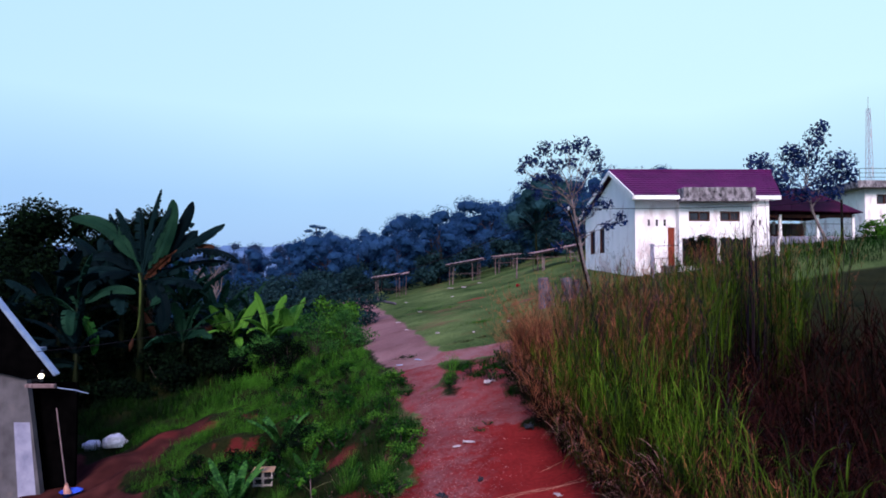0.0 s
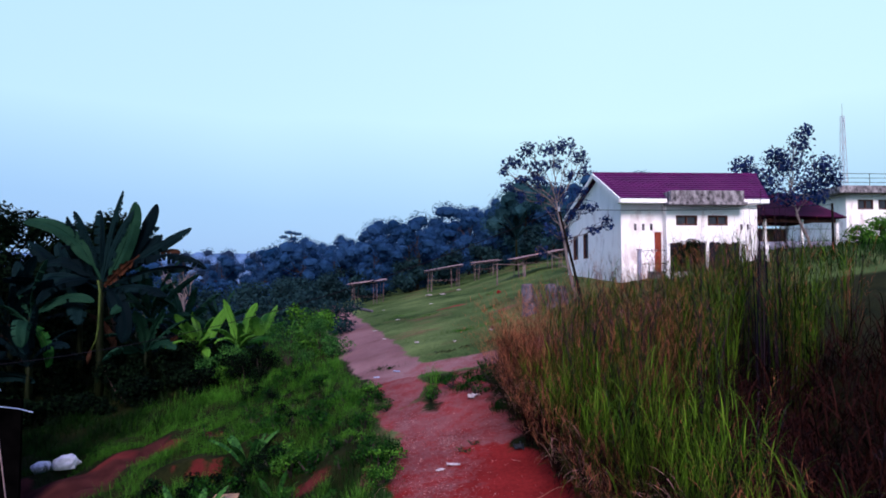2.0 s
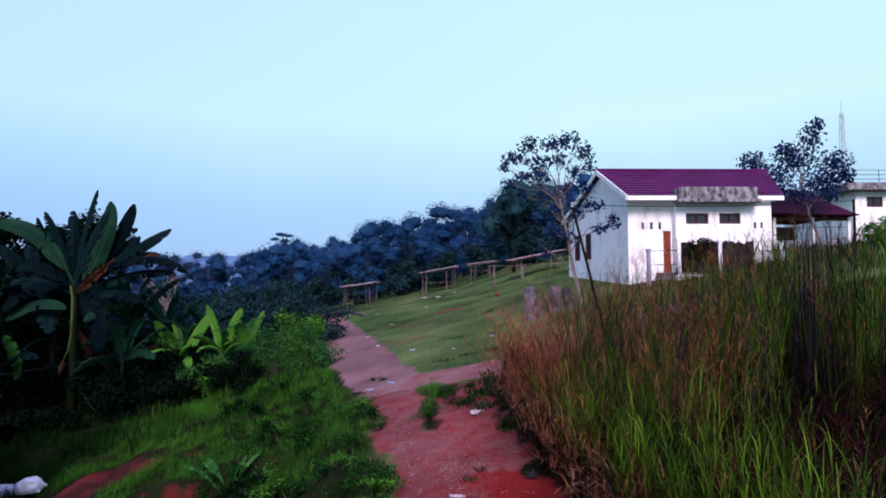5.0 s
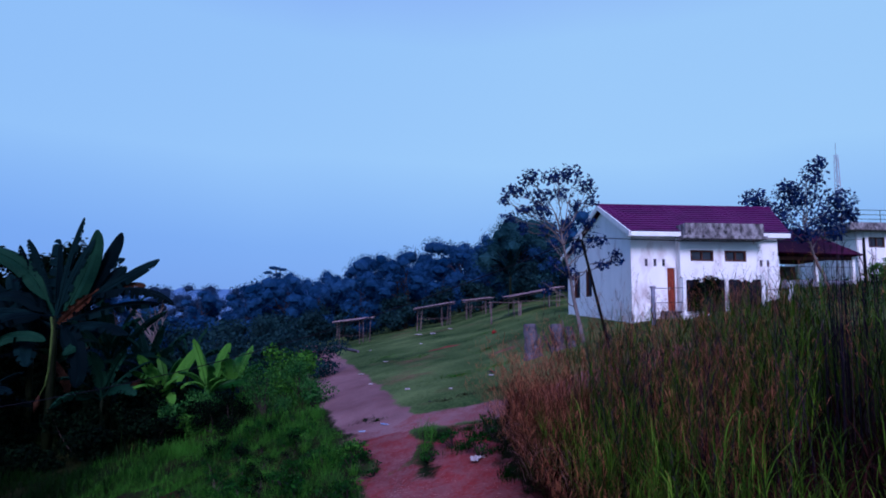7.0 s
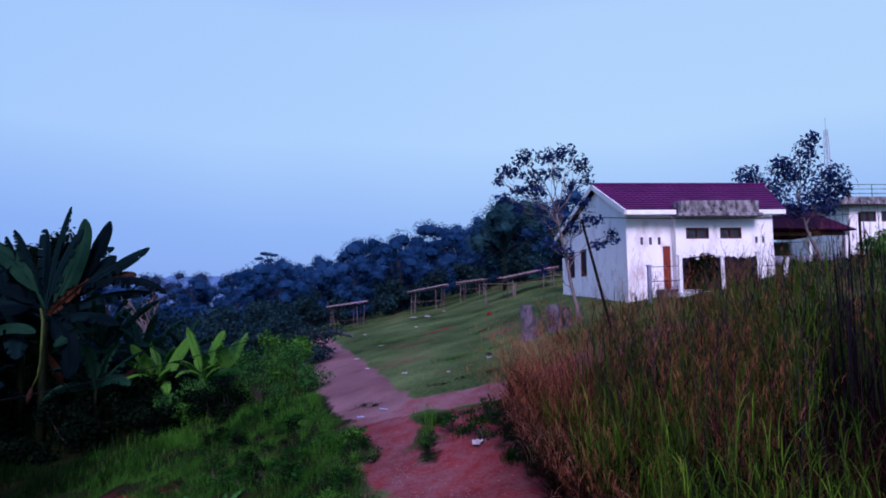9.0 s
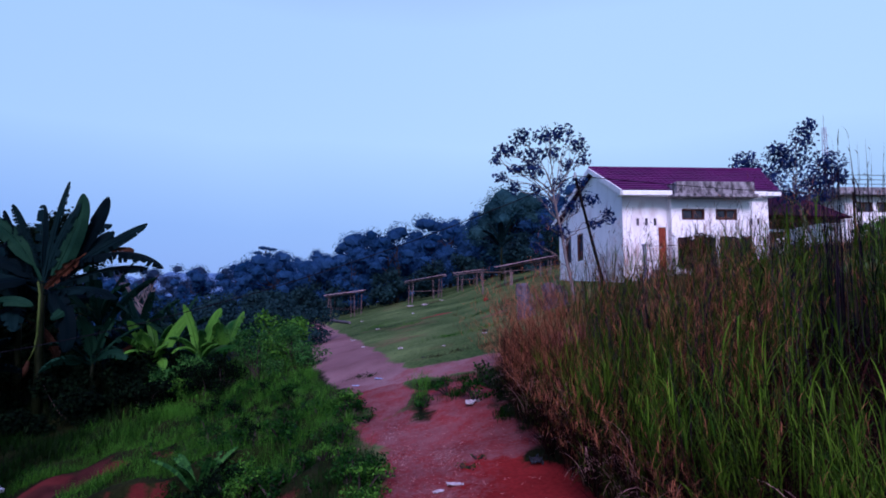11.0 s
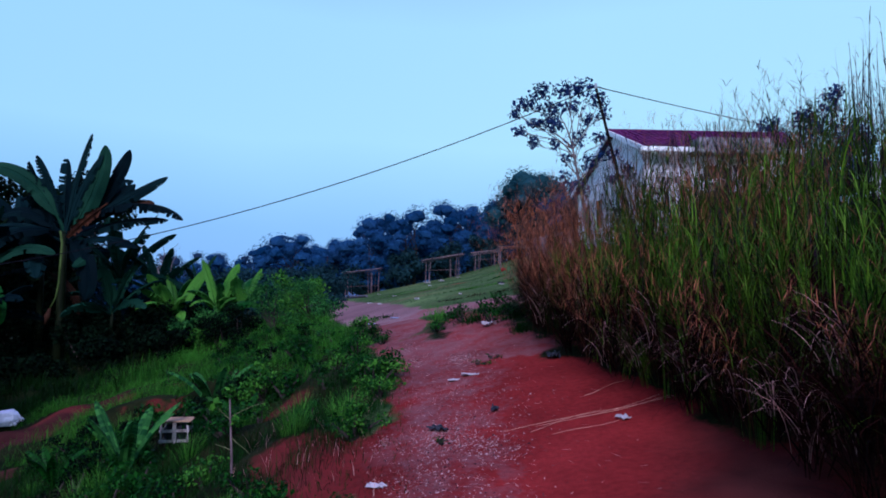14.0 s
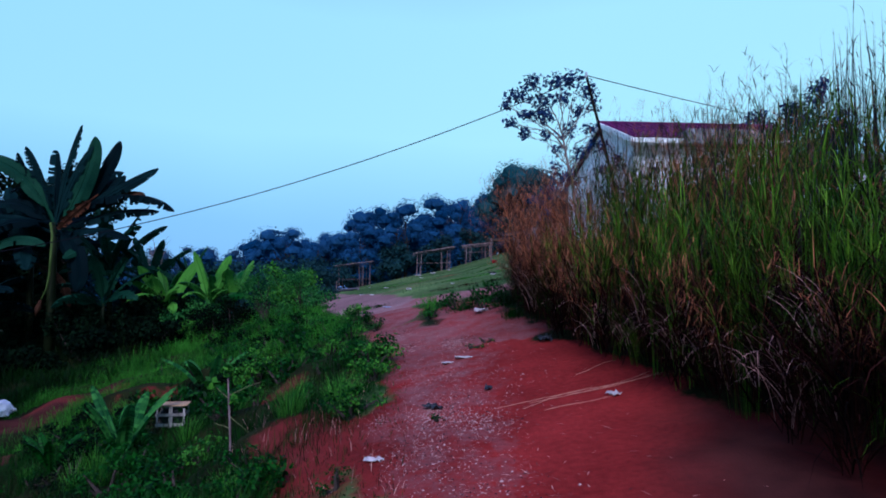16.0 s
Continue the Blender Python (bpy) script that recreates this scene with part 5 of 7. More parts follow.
part("leaf", banana_leaf(1.3, 0.42, 12, -20, random.Random(6), 0.4, 60), BANANADEAD, stalk, "withered brown leaf end").matrix_local = pose(2.1, 0.5, 7.0)
for i, (x, y, stem, ln, n) in enumerate(((-16.9, 33.4, 4.4, 4.0, 11), (-18.9, 31.4, 3.8, 3.8, 11), (-13.6, 33.6, 3.4, 3.4, 10), (-17.2, 30.0, 2.6, 2.8, 9), (-12.4, 35.0, 2.4, 2.8, 9),
                                         (-11.2, 36.5, 2.0, 2.6, 8), (-21.0, 29.6, 3.2, 3.4, 10), (-19.4, 28.8, 2.2, 2.8, 9), (-23.0, 31.5, 3.6, 3.6, 10), (-13.0, 31.8, 2.2, 2.6, 8))):
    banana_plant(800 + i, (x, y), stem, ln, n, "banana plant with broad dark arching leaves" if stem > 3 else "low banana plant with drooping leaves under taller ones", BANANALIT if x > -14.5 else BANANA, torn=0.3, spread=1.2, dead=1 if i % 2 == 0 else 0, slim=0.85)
banana_plant(89, (-11.1, 33.6), 1.3, 2.2, 8, "young banana plant with bright yellow-green leaves", BANANABRIGHT, 0.7, 0, 0.2, special=((12, 66, 50, 2.7, BANANABRIGHT, 0.0, 0.5, 75), (200, 70, 40, 2.4, BANANABRIGHT, 0.1, 0.6, 70), (300, 30, -60, 1.8, BANANABRIGHT, 0.2, 0.5, 50), (180, 30, -50, 2.2, BANANALIT, 0.2, 0.7, 30), (0, 30, -50, 2.2, BANANALIT, 0.2, 0.7, -30)))
banana_plant(90, (-9.25, 33.6), 1.2, 1.9, 8, "young banana plant with bright green upright leaves", BANANABRIGHT, 0.6, 0, 0.25, slim=0.9, special=((10, 76, 60, 2.5, BANANABRIGHT, 0.1, 0.5, 80), (170, 78, 60, 2.6, BANANABRIGHT, 0.1, 0.48, 75), (20, 45, -40, 2.0, BANANABRIGHT, 0.2, 0.5, 50), (190, 40, -50, 2.1, BANANALIT, 0.2, 0.55, 40)))
banana_plant(91, (-8.4, 34.4), 1.0, 2.1, 8, "young banana plant with bright green upright leaves", BANANABRIGHT, 0.7, 0, 0.25)
banana_plant(93, (-17.5, 30.5), 4.6, 2.6, 3, "banana plant with a bright hanging young leaf", BANANALIT, 1.2, 0, 0.2, special=((-20, -40, -100, 2.4, BANANABRIGHT, 0.05, 0.62, 80), (170, 40, -50, 2.8, BANANALIT, 0.1, 0.7, 40), (10, 50, -40, 3.0, BANANALIT, 0.1, 0.7, 40)))
banana_plant(92, (8.0, 57.0), 3.0, 2.6, 7, "banana plant standing behind the stalls", spread=0.7, dead=0)

# ---- shrubs and herbs ----


def shrub(seed, at, tall, spread, count, size, label, mat=LEAFMID, stems=7, group="shrubs on the bank", shell=0.2):
    rng, r = random.Random(seed), np.random.default_rng(seed)
    s = thing("shrub", label, "shrub", (*at, gz(*at) - 0.03), group=group)
    blobs = []
    bm = bmesh.new()
    for k in range(stems):
        a, reach = rng.uniform(0, 2 * math.pi), spread * rng.uniform(0.1, 0.8)
        p = Vector((reach * math.cos(a), reach * math.sin(a), tall * (0.22 + 0.62 * k / max(1, stems - 1)) * rng.uniform(0.9, 1.1)))
        tube(limb_points((0, 0, -0.05), p, rng, 3, 0.08), [0.03, 0.025, 0.018, 0.008], 5, bm)
        rad = spread * rng.uniform(0.28, 0.62)
        blobs.append((*p, rad, rad, min(rad, tall * 0.26)))
    part("stem", bm, BARK, s)
    part("foliage", mesh_np("foliage", *cloud(blobs, count, r, size, shell, 0.8), mat), mat, s)
    return s


SHRUBS = (  # x, y, height, spread, leaves, leaf size, dark or fresh
    (-10.5, 32.5, 1.5, 0.9, 1100, 0.12, 2), (-9.0, 32.7, 1.6, 0.9, 1100, 0.12, 2), (-11.6, 32.2, 1.5, 0.9, 1000, 0.14, 1), (-9.7, 33.0, 1.9, 0.7, 900, 0.14, 1),
    (-6.2, 31.4, 2.4, 1.1, 2000, 0.08, 2), (-5.1, 33.4, 2.0, 1.2, 1900, 0.08, 2), (-7.3, 31.0, 1.5, 0.9, 1500, 0.10, 1), (-8.3, 31.4, 1.2, 1.0, 1200, 0.11, 1), (-4.3, 31.4, 1.1, 1.0, 700, 0.10, 2),
    (-9.1, 31.6, 0.8, 0.9, 700, 0.13, 0), (-10.8, 31.2, 1.3, 1.4, 1000, 0.18, 1), (-12.4, 30.6, 1.3, 1.2, 1300, 0.2, 1), (-14.6, 30.2, 1.1, 1.2, 1300, 0.2, 1), (-16.6, 29.4, 1.3, 1.3, 1300, 0.2, 1), (-13.4, 31.2, 2.4, 1.4, 1500, 0.2, 1), (-11.4, 33.0, 2.2, 1.3, 1400, 0.2, 1),
    (-10.2, 38.5, 2.3, 2.0, 1600, 0.26, 1), (-14.0, 38.0, 2.2, 2.2, 1700, 0.28, 1), (-6.0, 36.8, 2.4, 1.6, 1300, 0.2, 0), (-5.6, 40.5, 2.2, 1.8, 1200, 0.2, 1),
    (-8.6, 42.5, 3.0, 2.4, 1500, 0.26, 1), (-13.5, 45.0, 2.6, 2.6, 1700, 0.3, 1), (-20.0, 46.0, 4.0, 3.0, 1700, 0.3, 1), (-9.8, 50.0, 3.0, 2.4, 1300, 0.28, 1),
    (-14.5, 55.0, 4.0, 3.2, 1600, 0.32, 1), (-12.4, 62.0, 3.6, 2.8, 1400, 0.32, 1), (-21.0, 58.0, 4.8, 3.4, 1700, 0.34, 1), (-18.5, 29.0, 1.8, 1.6, 1300, 0.18, 1), (-22.5, 27.5, 2.4, 2.0, 1500, 0.2, 1),
    (-9.5, 66.0, 3.4, 2.6, 1300, 0.34, 1), (-5.5, 66.5, 3.2, 2.4, 1300, 0.34, 1), (-1.5, 66.5, 3.2, 2.4, 1300, 0.34, 1), (2.5, 66.5, 3.2, 2.4, 1300, 0.34, 1), (6.5, 66.0, 3.0, 2.4, 1300, 0.34, 1), (10.5, 61.0, 3.4, 2.4, 1500, 0.3, 1), (25.8, 36.6, 1.5, 1.2, 900, 0.16, 0), (28.2, 38.6, 1.9, 1.5, 1000, 0.18, 0), (30.6, 39.6, 1.6, 1.4, 900, 0.18, 0), (33.0, 40.0, 2.0, 1.6, 900, 0.2, 0), (23.6, 35.4, 1.1, 1.0, 700, 0.15, 0), (-15.6, 34.2, 2.6, 1.8, 1700, 0.22, 1), (-10.5, 77, 4.2, 2.8, 1500, 0.36, 1), (-12.8, 81, 4.6, 3.0, 1500, 0.36, 1), (-8.5, 82, 4.6, 3.0, 1500, 0.36, 1), (-15.0, 74, 4.0, 2.8, 1500, 0.36, 1), (-18.0, 33.6, 2.4, 1.8, 1700, 0.22, 1), (-20.5, 31.6, 2.4, 2.0, 1700, 0.22, 1), (-13.2, 36.6, 2.6, 1.8, 1500, 0.24, 1), (13.5, 58.0, 4.0, 2.6, 1500, 0.3, 1),
)
for i, (x, y, tall, spread, count, size, dark) in enumerate(SHRUBS):
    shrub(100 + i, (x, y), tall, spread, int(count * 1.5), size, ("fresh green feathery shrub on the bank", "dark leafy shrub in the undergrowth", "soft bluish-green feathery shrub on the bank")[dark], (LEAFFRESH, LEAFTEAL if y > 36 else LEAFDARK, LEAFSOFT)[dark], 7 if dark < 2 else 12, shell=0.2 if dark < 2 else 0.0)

HERBS = (  # x, y, height, spread, leaves, leaf size
    (-3.0, 20.6, 0.7, 0.45, 160, 0.13), (-2.3, 18.6, 0.5, 0.5, 220, 0.09), (-2.7, 17.6, 0.5, 0.5, 220, 0.09), (-1.9, 19.6, 0.45, 0.5, 240, 0.08), (-3.6, 18.9, 0.5, 0.5, 200, 0.10),
    (-1.7, 21.4, 0.4, 0.5, 220, 0.08), (-2.6, 22.6, 0.45, 0.6, 220, 0.09), (-4.2, 14.7, 0.55, 0.6, 220, 0.11), (-3.5, 13.8, 0.5, 0.55, 220, 0.10), (-5.0, 15.8, 0.6, 0.6, 220, 0.12),
    (-3.3, 15.6, 0.45, 0.5, 180, 0.10), (-4.9, 17.6, 0.5, 0.6, 220, 0.10), (-6.4, 17.4, 0.5, 0.6, 200, 0.11), (-3.1, 12.6, 0.45, 0.5, 200, 0.10), (-5.9, 14.2, 0.6, 0.7, 240, 0.12),
    (1.5, 20.3, 0.55, 0.55, 260, 0.09), (0.9, 21.3, 0.5, 0.5, 220, 0.09), (2.0, 21.6, 0.6, 0.7, 260, 0.10), (2.4, 19.4, 0.6, 0.6, 260, 0.10), (-0.2, 9.3, 0.14, 0.2, 50, 0.05), (0.05, 13.0, 0.08, 0.16, 30, 0.04), (0.85, 16.6, 0.10, 0.3, 70, 0.04), (1.15, 16.9, 0.10, 0.25, 50, 0.04), (-1.1, 20.6, 0.3, 0.35, 160, 0.07), (0.2, 20.6, 0.3, 0.35, 160, 0.07), (-0.7, 10.9, 0.2, 0.3, 90, 0.06),
)
for i, (x, y, tall, spread, count, size) in enumerate(HERBS):
    shrub(200 + i, (x, y), tall, spread, count, size, "low leafy green weed beside the lane", LEAFMID, 5, "weeds beside the lane", 0.1)

# near-black weeds put the bank's shadow into the hollow
for i, (x, y) in enumerate(((-7.6, 19.4), (-6.9, 19.2), (-6.1, 19.3), (-5.3, 19.3), (-4.6, 19.2), (-4.0, 18.9), (-5.7, 18.6), (-6.6, 18.3), (-4.4, 18.2), (-3.7, 18.2))):
    shrub(260 + i, (x, y), 0.5, 0.55, 420, 0.10, "low weed in the hollow, near black for the shade of the bank", LEAFDARK, 5, "weeds in the hollow", 0.1)

wr = random.Random(77)
for i in range(190):
    x, y = -0.9 - 6.6 * wr.random() ** 1.5, wr.uniform(10.5, 29)
    if float(lane_field(np.array([x]), np.array([y]))[0][0]) > 0.3:
        continue
    k = wr.uniform(0.6, 1.3)
    # every third weed far from the lane is near black, for shaded hollows
    shrub(700 + i, (x, y), 0.45 * k, 0.45 * k, int(330 * k), 0.062 * k, "low leafy green weed on the grassy bank" if i % 3 else ("low light green weed near the lane's edge" if x > -3.4 else "low weed on the grassy bank, near black for its hollows"), LEAFMID if i % 3 else (LEAFFRESH if x > -3.4 else LEAFDARK), 4, "weeds on the bank", 0.1)


def blade_plant(seed, at, n, ln, wd, label, mat=LEAFMID):
    """A rosette of long upright strap leaves."""
    rng = random.Random(seed)
    t = thing("ginger_plant", label, "plant", (*at, gz(*at)), group="broad-bladed plants")
    for k in range(n):
        bm = banana_leaf(ln * rng.uniform(0.75, 1.1), wd, rng.uniform(52, 80), rng.uniform(5, 45), rng, 0.0)
        ob = part("leaf", bm, mat, t)
        ob.matrix_local = pose(0, 0, 0, 0, 0, k * 360 / n + rng.uniform(-25, 25))


for i, at in enumerate(((-4.88, 20.0), (-4.9, 15.8), (-6.3, 16.3), (-3.4, 16.9))):
    blade_plant(300 + i, at, 9 if i < 2 else 6, 1.45 if i < 2 else 0.8, 0.22 if i < 2 else 0.17, "green plant with long upright blades on the bank", LEAFSOFT if i < 2 else LEAFMID)
shrub(320, (-3.25, 17.9), 0.85, 0.5, 900, 0.07, "rounded bright green feathery bush on the bank", LEAFFRESH, 8, shell=0.1)

# ---- grass ----


def scatter(n, x0, x1, y0, y1, rng, keep=0.35):
    x, y = rng.uniform(x0, x1, n), rng.uniform(y0, y1, n)
    d, _ = lane_field(x, y)
    ok = d < keep * rng.uniform(0.3, 1.4, n)
    return x[ok], y[ok]


def lawn(name, label, n, x0, x1, y0, y1, h0, h1, w, mat, seed, segs=2, clump=1.1, keep=0.35):
    rng = np.random.default_rng(seed)
    x, y = scatter(n, x0, x1, y0, y1, rng, keep)
    if x0 < -8:
        ok = (y < 23.6) | (x < -1.3 - 0.34 * (y - 23.6))
        x, y = x[ok], y[ok]
    k = 0.5 + 0.5 * np.sin(x * 1.7 + 0.8 * y) * np.sin(y * 1.4 - x * 0.5)
    if clump > 1:
        # leave a band bare so dark ground stands in for shade under the scarp
        line = 20.05 + 0.22 * np.sin(x * 2.1) - 0.12 * (x + 5)
        ok = (np.abs(y - line) > 0.34 - 0.05 * np.abs(x + 5.4)) | (rng.random(len(x)) < 0.12)
        x, y, k = x[ok], y[ok], k[ok]
        ok = k * 1.25 + 0.12 > rng.random(len(x))
        x, y, k = x[ok], y[ok], k[ok]
    tall = (h0 + (h1 - h0) * rng.random(len(x)) ** 1.6) * (0.6 + 0.8 * k * clump)
    base = np.stack([x, y, surface(x, y) - 0.03], -1)
    v, q = ribbons(base, rng.uniform(0, 2 * math.pi, len(x)), tall, rng.uniform(0.02, 0.6, len(x)), rng.uniform(0.3, 1.3 if h1 < 0.4 else 2.1, len(x)), w * rng.uniform(0.6, 1.4, len(x)), segs, rng)
    tagged(new(name, mesh_np(name, v, q, mat)), label, "grass", kind="stuff")


# the lower bank takes a darker green than the upper, for its shade
lawn("grass", "rank grass on the lower bank, coloured dark for its shade", 60000, -12, 0.5, 9, 18.6, 0.10, 0.46, 0.010, LAWN, 401)
lawn("grass", "lush light green grass on the upper bank", 82000, -12, 0.5, 18.2, 30, 0.10, 0.46, 0.010, LAWNLIGHT, 409)
lawn("grass", "rank grass on the far slope of the bank", 24000, -18, -11.5, 22.5, 29.5, 0.15, 0.5, 0.014, LAWN, 413)
lawn("grass", "lush green grass at the foot of the banana plants", 11000, -11, -4, 27, 40, 0.2, 0.6, 0.02, LAWNLIGHT, 402)
lawn("grass", "rank grass under the banana plants, coloured dark for their shade", 26000, -30, -10, 26.5, 42, 0.25, 0.8, 0.025, SHADEGRASS, 408)
lawn("grass", "short worn grass of the open field", 24000, -5, 12, 25.5, 62, 0.03, 0.11, 0.018, DRYLAWN, 403, 2, 0.9)
lawn("grass", "rough grass on the lane's far verge", 5000, 0.8, 4.2, 17.0, 23.2, 0.06, 0.30, 0.010, LAWN, 404, 3, 1.2, 0.55)
lawn("grass", "rough grass below the bank", 9000, -9, -1.5, 5, 12, 0.15, 0.5, 0.012, LAWN, 405)
lawn("grass", "rough grass on the terrace round the white house", 14000, 5, 34, 24, 28.6, 0.2, 0.6, 0.02, LAWN, 406)
lawn("grass", "rough grass before the canteen shelter", 6000, 15.6, 34, 28.6, 43, 0.2, 0.6, 0.03, LAWN, 407)

def grass_tufts():
    """Rounded tufts of light green grass that stand out of the turf on the bank."""
    rng = np.random.default_rng(411)
    sets = []
    for _ in range(90):
        cx, cy = -1.2 - 6.0 * rng.random() ** 1.4, rng.uniform(11.5, 29)
        if float(lane_field(np.array([cx]), np.array([cy]))[0][0]) > 0.25:
            continue
        count, s = int(rng.integers(70, 150)), rng.uniform(0.6, 1.25)
        a, r = rng.uniform(0, 6.28, count), 0.16 * s * np.sqrt(rng.random(count))
        x, y = cx + r * np.cos(a), cy + r * np.sin(a)
        sets.append(ribbons(np.stack([x, y, surface(x, y) - 0.03], -1), a, s * rng.uniform(0.25, 0.55, count), 2.5 * r / s, rng.uniform(0.3, 1.5, count), rng.uniform(0.006, 0.011, count), 4, rng))
    tagged(new("grass_tufts", mesh_np("grass_tufts", *join(*sets), LEAFFRESH)), "rounded light green grass tufts on the bank", "grass", kind="stuff")


grass_tufts()


def grass_patch(name, label, spots, n, h0, h1, w, mat, seed):
    """Low grass in a few ragged oval patches given as (x, y, rx, ry)."""
    rng = np.random.default_rng(seed)
    sets = []
    for cx, cy, rx, ry in spots:
        a, r = rng.uniform(0, 6.28, n), np.abs(rng.normal(0, 0.55, n))
        x, y = cx + rx * r * np.cos(a), cy + ry * r * np.sin(a)
        sets.append(ribbons(np.stack([x, y, surface(x, y) - 0.03], -1), rng.uniform(0, 6.28, n), rng.uniform(h0, h1, n), rng.uniform(0.05, 0.7, n), rng.uniform(0.3, 1.5, n), w * rng.uniform(0.6, 1.4, n), 3, rng))
    tagged(new(name, mesh_np(name, *join(*sets), mat)), label, "grass", kind="stuff")


grass_patch("dry_grass", "brown dead grass at the near corner of the field", ((0.9, 26.0, 0.5, 0.25), (1.6, 26.3, 0.7, 0.3), (2.6, 26.5, 0.5, 0.3)), 170, 0.04, 0.16, 0.012, DEADSHADE, 414)
grass_patch("grass", "dull green tufts on the lane's far verge", ((1.1, 21.0, 0.5, 0.5), (1.7, 21.8, 0.6, 0.5), (0.7, 22.2, 0.4, 0.4), (2.1, 20.4, 0.4, 0.5), (1.4, 22.6, 0.7, 0.3), (1.9, 18.8, 0.25, 0.4)), 330, 0.06, 0.30, 0.010, LAWN, 417)
grass_patch("grass", "low tufts of grass spared between the tracks", ((-1.7, 26.0, 0.5, 0.35), (-1.3, 25.6, 0.3, 0.2)), 170, 0.04, 0.14, 0.012, LAWN, 415)
grass_patch("grass", "patches of fresh green grass on the worn field", ((3.2, 30.9, 1.5, 0.9), (1.6, 30.2, 1.0, 0.5), (-1.8, 43.5, 1.6, 2.0), (0.2, 40.0, 1.4, 1.2), (3.6, 37.0, 1.2, 1.2), (4.4, 45.0, 1.6, 1.5), (6.8, 36.0, 1.4, 1.2)), 500, 0.03, 0.12, 0.02, LAWNLIGHT, 416)
lawn("grass", "sparse short grass on the lane's worn shoulder", 5000, -3.2, -0.3, 10.2, 18, 0.05, 0.22, 0.007, LAWN, 410, 3, 0.9, 0.9)
lawn("dry_grass", "thin dry straw scattered on the lane's worn shoulder", 500, -2.6, -0.3, 10.2, 16, 0.12, 0.4, 0.005, STRAWPALE, 412, 4, 0.9, 0.9)

EDGE_Y, EDGE_X = (3, 7, 10, 12, 14, 16.3, 18, 19.5, 22), (3.4, 3.3, 3.15, 2.95, 2.75, 2.4, 2.25, 2.3, 2.5)


def stand_points(n, rng, depth, y0, y1):
    """Places in the stand of tall grass, thickest along its edge towards the lane, gathered in tussocks."""
    y = rng.uniform(y0, y1, n)
    x = np.interp(y, EDGE_Y, EDGE_X) + 0.35 * (depth > 2) + depth * rng.random(n) ** 1.5
    g = 0.62
    cx, cy = np.round(x / g) * g, np.round(y / g) * g
    cx, cy = cx + np.sin(cx * 12.9 + cy * 78.2) * 0.26, cy + np.sin(cx * 39.3 + cy * 11.1) * 0.26
    x, y = x + (cx - x) * 0.5, y + (cy - y) * 0.5
    x = np.maximum(x, np.interp(y, EDGE_Y, EDGE_X) - 0.1)
    return x, y


def stand_top(x, y):
    """How tall the grass grows: lower at its rim and its far end, full inside."""
    inside = x - np.interp(y, EDGE_Y, EDGE_X)
    thin = np.interp(y, (6, 9, 12.2, 14, 16, 18, 20, 22), (0.82, 0.94, 1.0, 1.0, 1.0, 0.98, 0.85, 0.62))
    return np.interp(inside, (0, 0.6, 1.5, 3, 6, 9), (1.85, 2.4, 2.8, 2.9, 2.7, 2.4)) * thin * (1 + 0.15 * np.sin(x * 2.3 + 1.1 * np.sin(y * 1.7)) * np.sin(y * 2.1 + x * 0.7))


def leafy_canes(x, y, az, tall, rng, per=2, first=1, length=(0.45, 1.05), width=0.0145, lean=0.05, cane=(0.010, 0.018), bow=0.30):
    """Upright canes with narrow leaves that rise along them and arch over."""
    n = len(x)
    base = np.stack([x, y, height(x, y) - 0.05], -1)
    canes = ribbons(base, az, tall, np.abs(rng.normal(lean, lean, n)), rng.uniform(0.02, bow, n), rng.uniform(*cane, n), 8, rng)
    mids = canes[0].reshape(n, 9, 2, 3).mean(2)
    sets = [canes]
    for lev in range(first, 9):
        for _ in range(1 if lev < 3 else per):
            f = rng.random((n, 1))
            b = mids[:, lev - 1] * (1 - f) + mids[:, lev] * f
            sets.append(ribbons(b, rng.uniform(0, 2 * math.pi, n), rng.uniform(*length, n), rng.uniform(0.05, 0.40, n), rng.uniform(0.7, 2.5, n), width * rng.uniform(0.55, 1.3, n), 5, rng))
    return join(*sets)


def plumed_stems(x, y, az, tall, lean, rng, low=4, per=7, spray=(0.10, 0.36), fine=(0.0028, 0.0062), droop=(0.6, 2.0), thick=0.007):
    """Thin stems with a feathery panicle over their upper part. Returns the stems and the sprays."""
    n = len(x)
    base = np.stack([x, y, height(x, y)], -1)
    st = ribbons(base, az, tall, lean, rng.uniform(0.1, 0.6, n) + 1.5 * np.minimum(lean, 0.5), np.full(n, thick), 8, rng)
    mids = st[0].reshape(n, 9, 2, 3).mean(2)
    sp = []
    for lev in range(low, 9):
        for _ in range(per):
            f = rng.random((n, 1))
            b = mids[:, lev - 1] * (1 - f) + mids[:, lev] * f
            sp.append(ribbons(b, rng.uniform(0, 2 * math.pi, n), rng.uniform(*spray, n) * (1.3 - 0.07 * lev), rng.uniform(0.2, 0.9, n), rng.uniform(*droop, n), rng.uniform(*fine, n), 3, rng))
    return st, join(*sp)


